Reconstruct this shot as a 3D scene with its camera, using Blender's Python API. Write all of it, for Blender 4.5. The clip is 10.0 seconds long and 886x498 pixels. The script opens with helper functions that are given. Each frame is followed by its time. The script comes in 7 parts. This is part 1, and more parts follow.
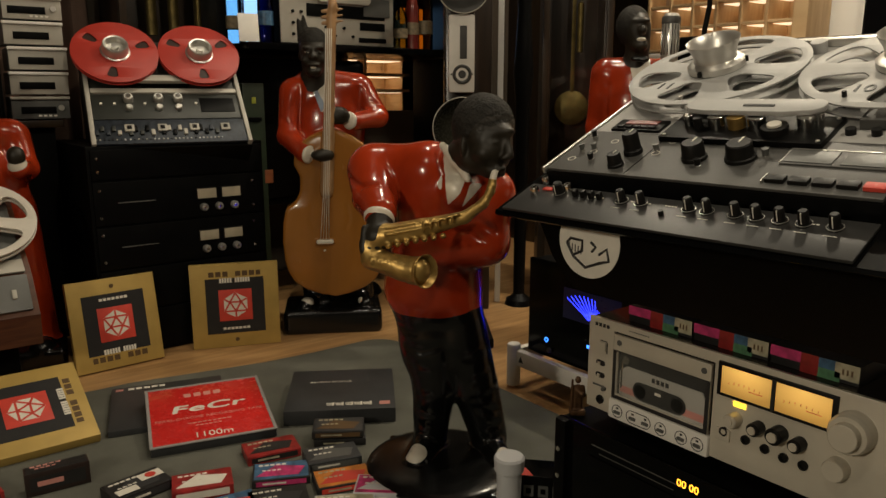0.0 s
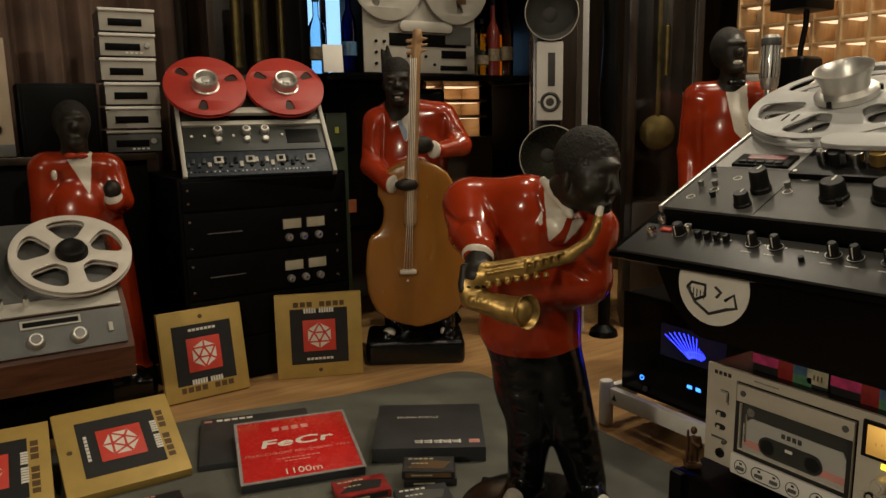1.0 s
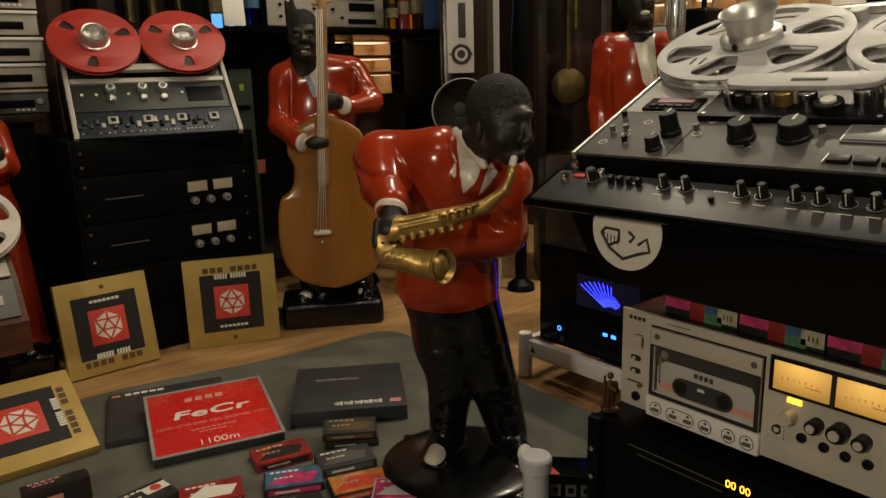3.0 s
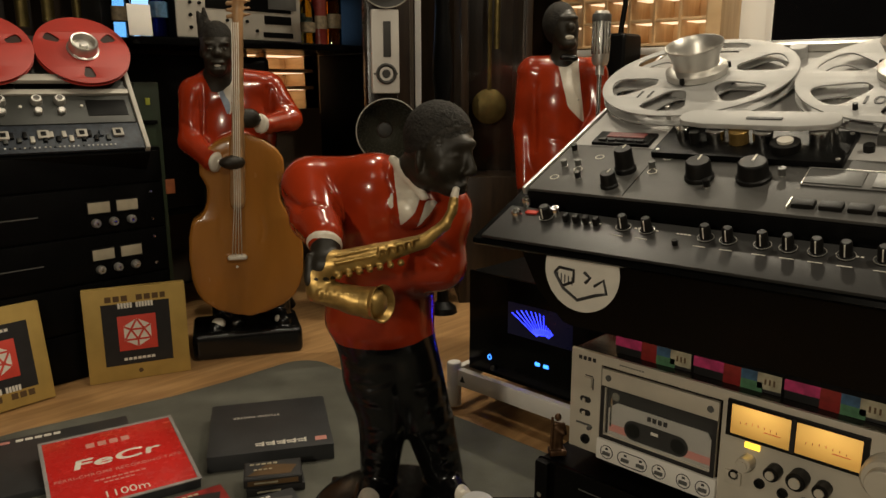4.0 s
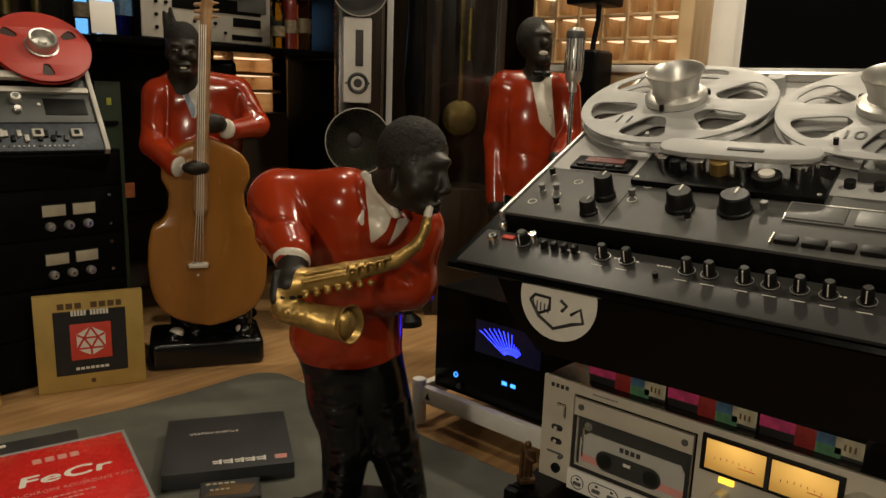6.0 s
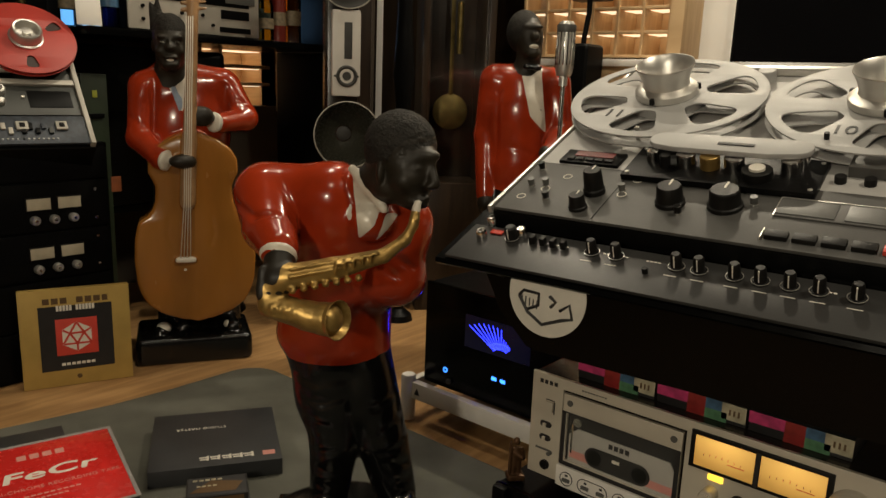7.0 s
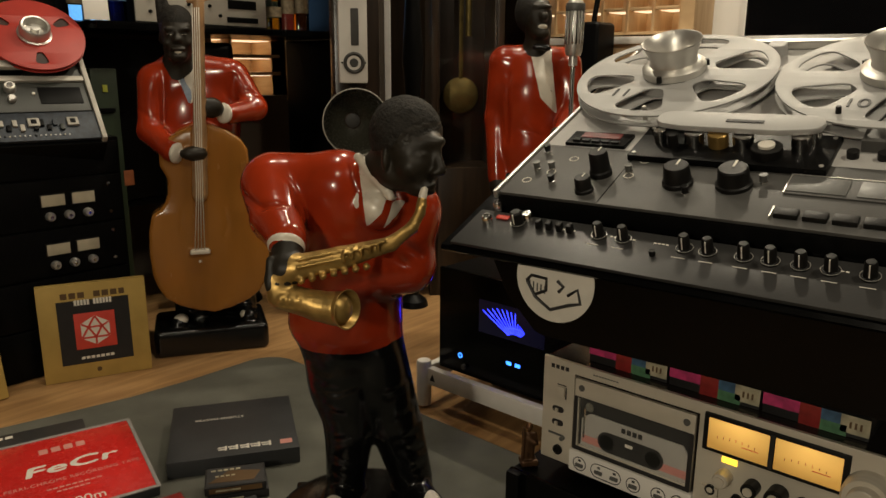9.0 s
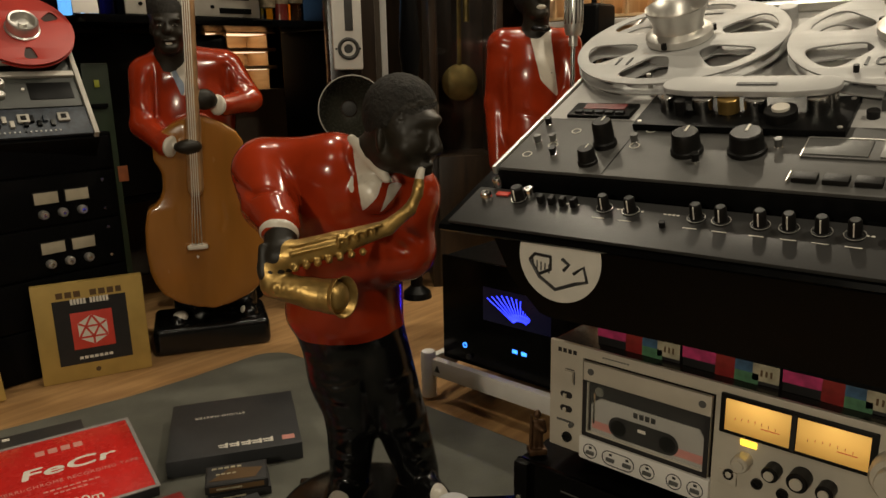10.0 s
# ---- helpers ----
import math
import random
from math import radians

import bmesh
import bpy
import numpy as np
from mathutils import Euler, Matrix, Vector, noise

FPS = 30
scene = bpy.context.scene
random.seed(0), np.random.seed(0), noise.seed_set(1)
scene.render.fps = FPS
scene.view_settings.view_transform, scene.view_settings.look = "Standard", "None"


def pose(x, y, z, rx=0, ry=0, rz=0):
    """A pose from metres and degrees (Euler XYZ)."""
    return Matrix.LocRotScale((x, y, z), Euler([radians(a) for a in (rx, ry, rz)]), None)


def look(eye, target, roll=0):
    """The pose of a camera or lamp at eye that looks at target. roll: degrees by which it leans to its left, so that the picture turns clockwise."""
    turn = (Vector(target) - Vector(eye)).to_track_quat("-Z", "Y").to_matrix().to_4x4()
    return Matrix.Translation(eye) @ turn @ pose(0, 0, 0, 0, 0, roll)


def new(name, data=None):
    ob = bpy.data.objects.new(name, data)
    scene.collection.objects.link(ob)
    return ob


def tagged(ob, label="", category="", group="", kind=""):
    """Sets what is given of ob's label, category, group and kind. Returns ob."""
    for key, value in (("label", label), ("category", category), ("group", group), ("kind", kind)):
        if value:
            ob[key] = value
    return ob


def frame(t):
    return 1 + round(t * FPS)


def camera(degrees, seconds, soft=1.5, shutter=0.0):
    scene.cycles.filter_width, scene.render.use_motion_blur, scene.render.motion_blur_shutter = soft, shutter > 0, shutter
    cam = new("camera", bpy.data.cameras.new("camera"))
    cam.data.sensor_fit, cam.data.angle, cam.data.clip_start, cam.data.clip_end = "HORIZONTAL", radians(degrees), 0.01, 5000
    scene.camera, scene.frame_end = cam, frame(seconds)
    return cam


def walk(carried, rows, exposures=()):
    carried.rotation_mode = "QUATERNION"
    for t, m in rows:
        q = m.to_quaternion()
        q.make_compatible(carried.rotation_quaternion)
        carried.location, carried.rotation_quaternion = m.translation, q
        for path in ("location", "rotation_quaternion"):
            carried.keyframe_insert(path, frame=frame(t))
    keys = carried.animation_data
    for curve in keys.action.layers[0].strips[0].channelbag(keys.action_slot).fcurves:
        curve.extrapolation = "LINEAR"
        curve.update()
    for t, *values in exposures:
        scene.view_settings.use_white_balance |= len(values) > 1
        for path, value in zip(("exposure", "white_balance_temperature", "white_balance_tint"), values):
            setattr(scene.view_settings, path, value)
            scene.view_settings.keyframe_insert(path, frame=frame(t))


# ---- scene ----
cam = camera(61.4, 10.0)
PATH = [
    (0, (0.1, 0.183, 0.737), (1.294, 1.735, 0.329), -0.0),
    (0.5, (0.082, 0.215, 0.753), (1.211, 1.826, 0.39), -0.4),
    (1, (0.08, 0.256, 0.759), (1.139, 1.915, 0.405), -0.9),
    (1.5, (0.094, 0.255, 0.762), (1.096, 1.947, 0.397), -1.4),
    (2, (0.113, 0.242, 0.748), (1.124, 1.922, 0.355), -2.3),
    (2.5, (0.112, 0.245, 0.716), (1.219, 1.849, 0.269), -3.2),
    (2.7, (0.101, 0.252, 0.725), (1.255, 1.82, 0.269), -2.4),
    (3.8, (0.115, 0.354, 0.758), (1.492, 1.737, 0.321), -0.7),
    (4, (0.114, 0.362, 0.761), (1.524, 1.713, 0.331), -0.1),
    (4.5, (0.111, 0.373, 0.776), (1.559, 1.689, 0.363), 0.6),
    (5, (0.105, 0.375, 0.778), (1.561, 1.687, 0.381), 1.2),
    (5.5, (0.115, 0.383, 0.779), (1.58, 1.685, 0.383), 1.7),
    (6, (0.128, 0.394, 0.776), (1.608, 1.674, 0.362), 2.0),
    (7.5, (0.14, 0.398, 0.775), (1.634, 1.657, 0.345), 2.2),
    (8, (0.143, 0.392, 0.782), (1.621, 1.666, 0.343), 1.5),
    (8.5, (0.151, 0.391, 0.781), (1.612, 1.678, 0.328), 0.7),
    (9, (0.155, 0.392, 0.777), (1.608, 1.682, 0.306), 0.4),
    (9.5, (0.16, 0.391, 0.771), (1.609, 1.684, 0.294), 0.2),
    (10, (0.188, 0.411, 0.75), (1.63, 1.71, 0.267), -1.2),
]
walk(cam, [(t, look(eye, target, roll)) for t, eye, target, roll in PATH], [(0, -0.02), (2.5, 0.02), (3.8, 0.08), (10, 0.06)])

# ---------------------------------------------------------------- light
world = bpy.data.worlds.new("night_room")
scene.world = world
world.use_nodes = True
world.node_tree.nodes["Background"].inputs[0].default_value = (0.05, 0.04, 0.03, 1)
world.node_tree.nodes["Background"].inputs[1].default_value = 0.05


def disc_lamp(x, y, z, size, watts, colour, target):
    data = bpy.data.lights.new("unseen_disc_lamp", "AREA")
    data.shape, data.size, data.energy, data.color = "DISK", size, watts, colour
    ob = new("unseen_disc_lamp", data)
    ob.matrix_world = look((x, y, z), target)
    return ob


WARM = (1.0, 0.88, 0.67)
# Low lamp added out of view behind the camera, lighting fronts below overhangs.
disc_lamp(-1.25, 0.35, 1.15, 0.20, 13, WARM, (0.9, 0.9, 0.4))
# Overhead lamps out of view, standing for the room's ceiling lights.
disc_lamp(-0.40, 0.40, 2.36, 0.08, 4.5, WARM, (0.6, 1.5, 0.3))
disc_lamp(0.85, -0.35, 2.36, 0.08, 14, WARM, (1.1, 0.8, 0.5))
disc_lamp(1.00, 1.70, 2.36, 0.08, 6.0, WARM, (1.25, 1.6, 0.0))
# Two more overhead lamps, added to brighten the singer's corner and white wall.
disc_lamp(1.75, 1.95, 2.36, 0.08, 9, WARM, (1.85, 1.95, 0.0))
disc_lamp(2.40, 1.30, 2.36, 0.10, 22, WARM, (2.75, 1.5, 0.9))

# ---------------------------------------------------------------- materials


def mat(name, col, rough=0.5, metal=0.0, var=0.15, scale=14.0, bump=0.08, bscale=160.0, coat=0.0, glow=0.0, stretch=(1, 1, 1), rvar=0.12, spec=0.5):
    m = bpy.data.materials.new(name)
    m.use_nodes = True
    nt = m.node_tree
    b = nt.nodes["Principled BSDF"]
    tc = nt.nodes.new("ShaderNodeTexCoord")
    mp = nt.nodes.new("ShaderNodeMapping")
    mp.inputs["Scale"].default_value = stretch
    nt.links.new(tc.outputs["Object"], mp.inputs["Vector"])
    n1 = nt.nodes.new("ShaderNodeTexNoise")
    n1.inputs["Scale"].default_value, n1.inputs["Detail"].default_value = scale, 5
    n2 = nt.nodes.new("ShaderNodeTexNoise")
    n2.inputs["Scale"].default_value, n2.inputs["Detail"].default_value = bscale, 3
    for n in (n1, n2):
        nt.links.new(mp.outputs[0], n.inputs["Vector"])
    ramp = nt.nodes.new("ShaderNodeMapRange")
    ramp.inputs["From Min"].default_value, ramp.inputs["From Max"].default_value = 0.3, 0.7
    ramp.inputs["To Min"].default_value, ramp.inputs["To Max"].default_value = 1 - var, 1 + var
    nt.links.new(n1.outputs["Fac"], ramp.inputs["Value"])
    mul = nt.nodes.new("ShaderNodeMix")
    mul.data_type, mul.blend_type = "RGBA", "MULTIPLY"
    mul.inputs["Factor"].default_value = 1
    mul.inputs["A"].default_value = (*col, 1)
    nt.links.new(ramp.outputs[0], mul.inputs["B"])
    nt.links.new(mul.outputs["Result"], b.inputs["Base Color"])
    rr = nt.nodes.new("ShaderNodeMapRange")
    rr.inputs["To Min"].default_value, rr.inputs["To Max"].default_value = max(0.02, rough - rvar * rough), min(1, rough + rvar)
    nt.links.new(n2.outputs["Fac"], rr.inputs["Value"])
    nt.links.new(rr.outputs[0], b.inputs["Roughness"])
    b.inputs["Metallic"].default_value = metal
    b.inputs["Specular IOR Level"].default_value = spec
    b.inputs["Coat Weight"].default_value = coat
    b.inputs["Coat Roughness"].default_value = 0.06
    if bump:
        bp = nt.nodes.new("ShaderNodeBump")
        bp.inputs["Strength"].default_value, bp.inputs["Distance"].default_value = bump, 0.002
        nt.links.new(n2.outputs["Fac"], bp.inputs["Height"])
        nt.links.new(bp.outputs[0], b.inputs["Normal"])
    if glow:
        b.inputs["Emission Color"].default_value = (*col, 1)
        b.inputs["Emission Strength"].default_value = glow
    return m


def glass(name, tint=(1, 1, 1), ior=1.45):
    m = bpy.data.materials.new(name)
    m.use_nodes = True
    nt = m.node_tree
    nt.nodes.remove(nt.nodes["Principled BSDF"])
    tr, gl = nt.nodes.new("ShaderNodeBsdfTransparent"), nt.nodes.new("ShaderNodeBsdfGlossy")
    tr.inputs[0].default_value = (*tint, 1)
    gl.inputs["Roughness"].default_value = 0.03
    fr, mx = nt.nodes.new("ShaderNodeFresnel"), nt.nodes.new("ShaderNodeMixShader")
    fr.inputs[0].default_value = ior
    nt.links.new(fr.outputs[0], mx.inputs[0])
    nt.links.new(tr.outputs[0], mx.inputs[1])
    nt.links.new(gl.outputs[0], mx.inputs[2])
    nt.links.new(mx.outputs[0], nt.nodes["Material Output"].inputs[0])
    return m


def wood(name, dark, light, scale=6.0, rough=0.4, stretch=(1, 12, 12), coat=0.0):
    m = mat(name, light, rough, 0, 0.1, scale, 0.04, 60, coat, 0, stretch)
    nt = m.node_tree
    b = nt.nodes["Principled BSDF"]
    mp = next(n for n in nt.nodes if n.type == "MAPPING")
    w = nt.nodes.new("ShaderNodeTexNoise")
    w.inputs["Scale"].default_value, w.inputs["Detail"].default_value, w.inputs["Distortion"].default_value = scale, 8, 0.6
    nt.links.new(mp.outputs[0], w.inputs["Vector"])
    cr = nt.nodes.new("ShaderNodeValToRGB")
    cr.color_ramp.elements[0].position, cr.color_ramp.elements[1].position = 0.32, 0.68
    cr.color_ramp.elements[0].color, cr.color_ramp.elements[1].color = (*dark, 1), (*light, 1)
    nt.links.new(w.outputs["Fac"], cr.inputs[0])
    nt.links.new(cr.outputs[0], b.inputs["Base Color"])
    return m


M_FLOOR = wood("honey_oak_floor", (0.30, 0.16, 0.062), (0.46, 0.27, 0.115), 5, 0.38, (1, 9, 1))
M_MAT = mat("grey_felt", (0.100, 0.099, 0.080), 0.95, 0, 0.22, 9, 0.5, 420)
M_WALL = mat("dark_paper_wall", (0.05, 0.036, 0.024), 0.8, 0, 0.12, 5)
M_WHITEWALL = mat("white_plaster", (0.84, 0.82, 0.78), 0.8, 0, 0.04, 5)
M_CEIL = mat("ceiling_paint", (0.16, 0.14, 0.12), 0.9, 0, 0.05, 4)
M_BROWN = wood("dark_brown_veneer", (0.010, 0.006, 0.003), (0.030, 0.017, 0.008), 4, 0.3, (10, 10, 1))
M_CURTAIN = mat("brown_velvet", (0.13, 0.078, 0.056), 0.9, 0, 0.25, 8, 0.3, 300)
M_BLACK = mat("satin_black_paint", (0.003, 0.003, 0.003), 0.36, 0, 0.2, 20, spec=0.09)
M_GLOSS = mat("black_gloss_lacquer", (0.0022, 0.0022, 0.0022), 0.13, 0, 0.2, 8, 0.01, 40, 0.0, spec=0.12)
M_PANELDK = mat("dark_grey_anodised", (0.072, 0.070, 0.066), 0.48, 0.2, 0.1, 30, 0.06, 500)
M_PANELLT = mat("silver_grey_panel", (0.38, 0.37, 0.355), 0.52, 0.2, 0.07, 25, 0.06, 500)
M_ALU = mat("brushed_aluminium", (0.66, 0.64, 0.60), 0.33, 0.85, 0.08, 30, 0.05, 600)
M_ALUMAT = mat("matt_aluminium_reel", (0.40, 0.395, 0.385), 0.55, 0.2, 0.07, 18, 0.04, 500)
M_CHROME = mat("polished_chrome", (0.8, 0.79, 0.76), 0.12, 1.0, 0.05, 30, 0.0)
M_CHAMP = mat("champagne_silver_front", (0.56, 0.51, 0.42), 0.36, 0.18, 0.06, 24, 0.04, 700, 0, 0, (1, 1, 14))
M_KNOB = mat("black_knob_plastic", (0.007, 0.0066, 0.0062), 0.42, 0, 0.2, 60, spec=0.2)
M_RED = mat("red_glaze", (0.28, 0.026, 0.006), 0.14, 0, 0.28, 10, 0.05, 50, 0.2)
M_TROUSER = mat("black_glaze", (0.004, 0.004, 0.004), 0.17, 0, 0.2, 20, 0.0, 50, 0.0)
M_SKIN = mat("dark_brown_glaze", (0.017, 0.0135, 0.0088), 0.42, 0, 0.3, 22, 0.12, 120, 0.0, spec=0.3)
M_HAIR = mat("stippled_black_paint", (0.014, 0.012, 0.0095), 0.75, 0, 0.3, 60, 1.0, 260, spec=0.25)
M_SHIRT = mat("cream_white_glaze", (0.62, 0.57, 0.48), 0.25, 0, 0.1, 20, 0.03, 60, 0.3)
M_TIE = mat("blue_grey_glaze", (0.20, 0.25, 0.33), 0.25, 0, 0.2, 40)
M_BRASS = mat("gold_bronze_paint", (0.42, 0.27, 0.085), 0.34, 0.75, 0.3, 40, 0.3, 110)
M_AGED = mat("aged_brass", (0.13, 0.095, 0.03), 0.42, 0.8, 0.3, 30)
M_POLBRASS = mat("polished_brass", (0.62, 0.42, 0.12), 0.2, 1.0, 0.1, 20, 0.0)
M_BASSWOOD = mat("amber_wood_glaze", (0.27, 0.108, 0.018), 0.2, 0, 0.28, 7, 0.04, 30, 0.4, 0, (1, 1, 0.3))
M_BASSDK = mat("tan_glaze", (0.36, 0.21, 0.10), 0.3, 0, 0.2, 30)
M_GOLD = mat("gold_card", (0.46, 0.31, 0.085), 0.5, 0.25, 0.1, 16, 0.05, 300)
M_CARDBLK = mat("black_print", (0.013, 0.012, 0.012), 0.5, 0, 0.2, 40, 0)
M_CARDRED = mat("red_print", (0.60, 0.055, 0.035), 0.5, 0, 0.1, 40, 0)
M_CARDWHT = mat("white_print", (0.70, 0.66, 0.58), 0.5, 0, 0.06, 40, 0)
M_BROWNPRINT = mat("brown_print", (0.10, 0.055, 0.02), 0.5, 0, 0.1, 40, 0)
M_SLEEVE = mat("glossy_red_sleeve", (0.58, 0.022, 0.018), 0.22, 0, 0.08, 12, 0.01, 60, 0.3)
M_CLEAR = glass("clear_plastic")
M_DARKBOX = mat("charcoal_card", (0.030, 0.031, 0.033), 0.45, 0, 0.15, 18, 0.05, 300)
M_PINK = mat("salmon_print", (0.60, 0.26, 0.22), 0.5, 0, 0.1, 40, 0)
M_REDREEL = mat("red_anodised_reel", (0.40, 0.030, 0.018), 0.45, 0.0, 0.08, 18, 0.03, 500)
M_GREYPAN = mat("grey_enamel", (0.10, 0.10, 0.095), 0.4, 0.2, 0.1, 30)
M_PALE = mat("pale_grey_enamel", (0.40, 0.375, 0.325), 0.45, 0.15, 0.07, 20)
M_BEIGE = mat("beige_enamel", (0.36, 0.28, 0.20), 0.5, 0.1, 0.1, 12)
M_REELWHT = mat("white_reel_plastic", (0.60, 0.55, 0.48), 0.42, 0, 0.06, 20)
M_MAHOG = wood("mahogany_case", (0.045, 0.014, 0.007), (0.11, 0.040, 0.018), 7, 0.3, (1, 10, 10), 0.2)
M_RRPAN = mat("dark_green_grey_enamel", (0.020, 0.022, 0.018), 0.4, 0.1, 0.15, 30)
M_BLUEPCB = mat("blue_grey_switch_bank", (0.020, 0.026, 0.036), 0.4, 0.3, 0.5, 90, 0.2, 300)
M_STRIP = wood("shelf_pine", (0.48, 0.31, 0.16), (0.60, 0.42, 0.23), 5, 0.5, (1, 1, 8))
M_WHITE = mat("white_lacquer", (0.74, 0.71, 0.66), 0.35, 0, 0.05, 20)
M_SPKWHT = mat("white_baffle_lacquer", (0.60, 0.57, 0.52), 0.35, 0, 0.05, 20)
M_CONE = mat("grey_paper_cone", (0.035, 0.033, 0.030), 0.6, 0, 0.15, 40)
M_HORN = mat("olive_grey_horn", (0.034, 0.033, 0.024), 0.22, 0.1, 0.1, 20)
M_AMBER = mat("amber_meter_light", (1.0, 0.56, 0.13), 0.5, 0, 0.25, 9, 0, 80, 0, 0.30)
nt_ = M_AMBER.node_tree
tc_, gr_ = nt_.nodes.new("ShaderNodeTexCoord"), nt_.nodes.new("ShaderNodeTexGradient")
mp_, mr_ = nt_.nodes.new("ShaderNodeMapping"), nt_.nodes.new("ShaderNodeMapRange")
gr_.gradient_type = "SPHERICAL"
mp_.inputs["Location"].default_value, mp_.inputs["Scale"].default_value = (-0.62, -1.05, 0), (1.25, 1.05, 0)
nt_.links.new(tc_.outputs["Generated"], mp_.inputs["Vector"])
nt_.links.new(mp_.outputs[0], gr_.inputs["Vector"])
mr_.inputs["To Min"].default_value, mr_.inputs["To Max"].default_value = 0.14, 0.75
nt_.links.new(gr_.outputs["Fac"], mr_.inputs["Value"])
nt_.links.new(mr_.outputs[0], nt_.nodes["Principled BSDF"].inputs["Emission Strength"])
M_YELLOW = mat("yellow_lamp", (1.0, 0.62, 0.04), 0.5, 0, 0, 9, 0, 80, 0, 2.2)
M_BLUE = mat("blue_meter_light", (0.02, 0.03, 1.0), 0.5, 0, 0.2, 9, 0, 80, 0, 6.0)
M_BLUEDIM = mat("dim_blue_glass", (0.003, 0.003, 0.012), 0.25, 0, 0.2, 9, 0, 80, 0, 0.5)
M_LED = mat("blue_led", (0.04, 0.22, 1.0), 0.5, 0, 0, 9, 0, 80, 0, 3.0)
M_ORANGE = mat("orange_digits", (1.0, 0.42, 0.03), 0.5, 0, 0, 9, 0, 80, 0, 3.0)
M_VUPALE = mat("unlit_meter_card", (0.42, 0.37, 0.27), 0.5, 0, 0.1, 30, 0)
M_BARLIGHT = mat("bar_back_light", (0.30, 0.58, 0.95), 0.5, 0, 0.35, 9, 0, 80, 0, 1.4)
M_BLUEGLASS = glass("cobalt_bottle", (0.14, 0.24, 0.85))
M_PALEGLASS = glass("pale_bottle", (0.62, 0.80, 0.88))
M_REDGLASS = mat("red_bottle", (0.12, 0.015, 0.010), 0.12, 0, 0.2, 20, 0, 80, 0.3)
M_AMBERGLASS = glass("whisky_bottle", (0.80, 0.26, 0.03))
# Glow for added sheets that imitate lit shelf undersides.
M_NICHE = mat("warm_shelf_glow", (1.0, 0.78, 0.50), 0.5, 0, 0.1, 9, 0, 80, 0, 1.1)
M_FROST = mat("frosted_plastic", (0.55, 0.55, 0.56), 0.45, 0, 0.06, 20, 0.02, 80)
M_MAGENTA = mat("magenta_print", (0.46, 0.035, 0.14), 0.4, 0, 0.5, 60, 0)
M_GREENP = mat("green_print", (0.08, 0.20, 0.10), 0.4, 0, 0.5, 60, 0)
M_BLUEP = mat("blue_print", (0.045, 0.11, 0.20), 0.4, 0, 0.5, 60, 0)
M_CREAMP = mat("cream_print", (0.40, 0.36, 0.25), 0.4, 0, 0.4, 60, 0)
M_ORANGEP = mat("orange_print", (0.55, 0.19, 0.03), 0.4, 0, 0.3, 60, 0)
M_CASRED = mat("scuffed_red_plastic", (0.26, 0.022, 0.020), 0.3, 0, 0.4, 50, 0.05, 200)
M_SCREEN = mat("dark_screen", (0.003, 0.003, 0.0035), 0.12, 0, 0.1, 5, 0, spec=0.2)

# ---------------------------------------------------------------- mesh helpers


def place(bm, m):
    bmesh.ops.transform(bm, matrix=m, verts=bm.verts)
    return bm


def box(sx, sy, sz, bevel=0.0, at=(0, 0, 0), seg=2):
    """Centred box with rounded edges, moved to at."""
    bm = bmesh.new()
    bmesh.ops.create_cube(bm, size=1)
    bmesh.ops.scale(bm, vec=(sx, sy, sz), verts=bm.verts)
    if bevel:
        bmesh.ops.bevel(bm, geom=bm.edges[:], offset=min(bevel, 0.45 * min(sx, sy, sz)), segments=seg, profile=0.6, affect="EDGES")
    bmesh.ops.translate(bm, vec=at, verts=bm.verts)
    return bm


def lathe(profile, seg=32, at=(0, 0, 0)):
    """Turned body from (radius, height) pairs, axis z."""
    bm = bmesh.new()
    rings = []
    for r, z in profile:
        if r < 1e-5:
            rings.append([bm.verts.new((at[0], at[1], at[2] + z))])
        else:
            rings.append([bm.verts.new((at[0] + r * math.cos(math.tau * i / seg), at[1] + r * math.sin(math.tau * i / seg), at[2] + z)) for i in range(seg)])
    for a, b in zip(rings, rings[1:]):
        for i in range(seg):
            j = (i + 1) % seg
            if len(a) == 1 and len(b) == 1:
                continue
            if len(a) == 1:
                bm.faces.new((a[0], b[j], b[i]))
            elif len(b) == 1:
                bm.faces.new((a[i], a[j], b[0]))
            else:
                bm.faces.new((a[i], a[j], b[j], b[i]))
    bmesh.ops.recalc_face_normals(bm, faces=bm.faces)
    return bm


def cyl(r, h, at=(0, 0, 0), r2=None, seg=24, bev=0.0):
    """Upright cylinder with its foot at at."""
    r2 = r if r2 is None else r2
    b = min(bev or 0.08 * min(r, h), 0.4 * h)
    return lathe([(0, 0), (r, 0), (r2, h - b), (r2 - b, h), (0, h)], seg, at)


def tube(points, r, seg=8):
    """Round bar along points; r is a number or one radius a point."""
    pts = [Vector(p) for p in points]
    rad = [r] * len(pts) if isinstance(r, (int, float)) else r
    bm = bmesh.new()
    rings = []
    side = None
    for i, p in enumerate(pts):
        d = (pts[min(i + 1, len(pts) - 1)] - pts[max(i - 1, 0)]).normalized()
        if side is None:
            side = d.orthogonal().normalized()
        side = (side - d * side.dot(d)).normalized()
        up = d.cross(side)
        rings.append([bm.verts.new(p + rad[i] * (math.cos(math.tau * k / seg) * side + math.sin(math.tau * k / seg) * up)) for k in range(seg)])
    for a, b in zip(rings, rings[1:]):
        for k in range(seg):
            bm.faces.new((a[k], a[(k + 1) % seg], b[(k + 1) % seg], b[k]))
    bm.faces.new(rings[0])
    bm.faces.new(rings[-1])
    bmesh.ops.recalc_face_normals(bm, faces=bm.faces)
    return bm


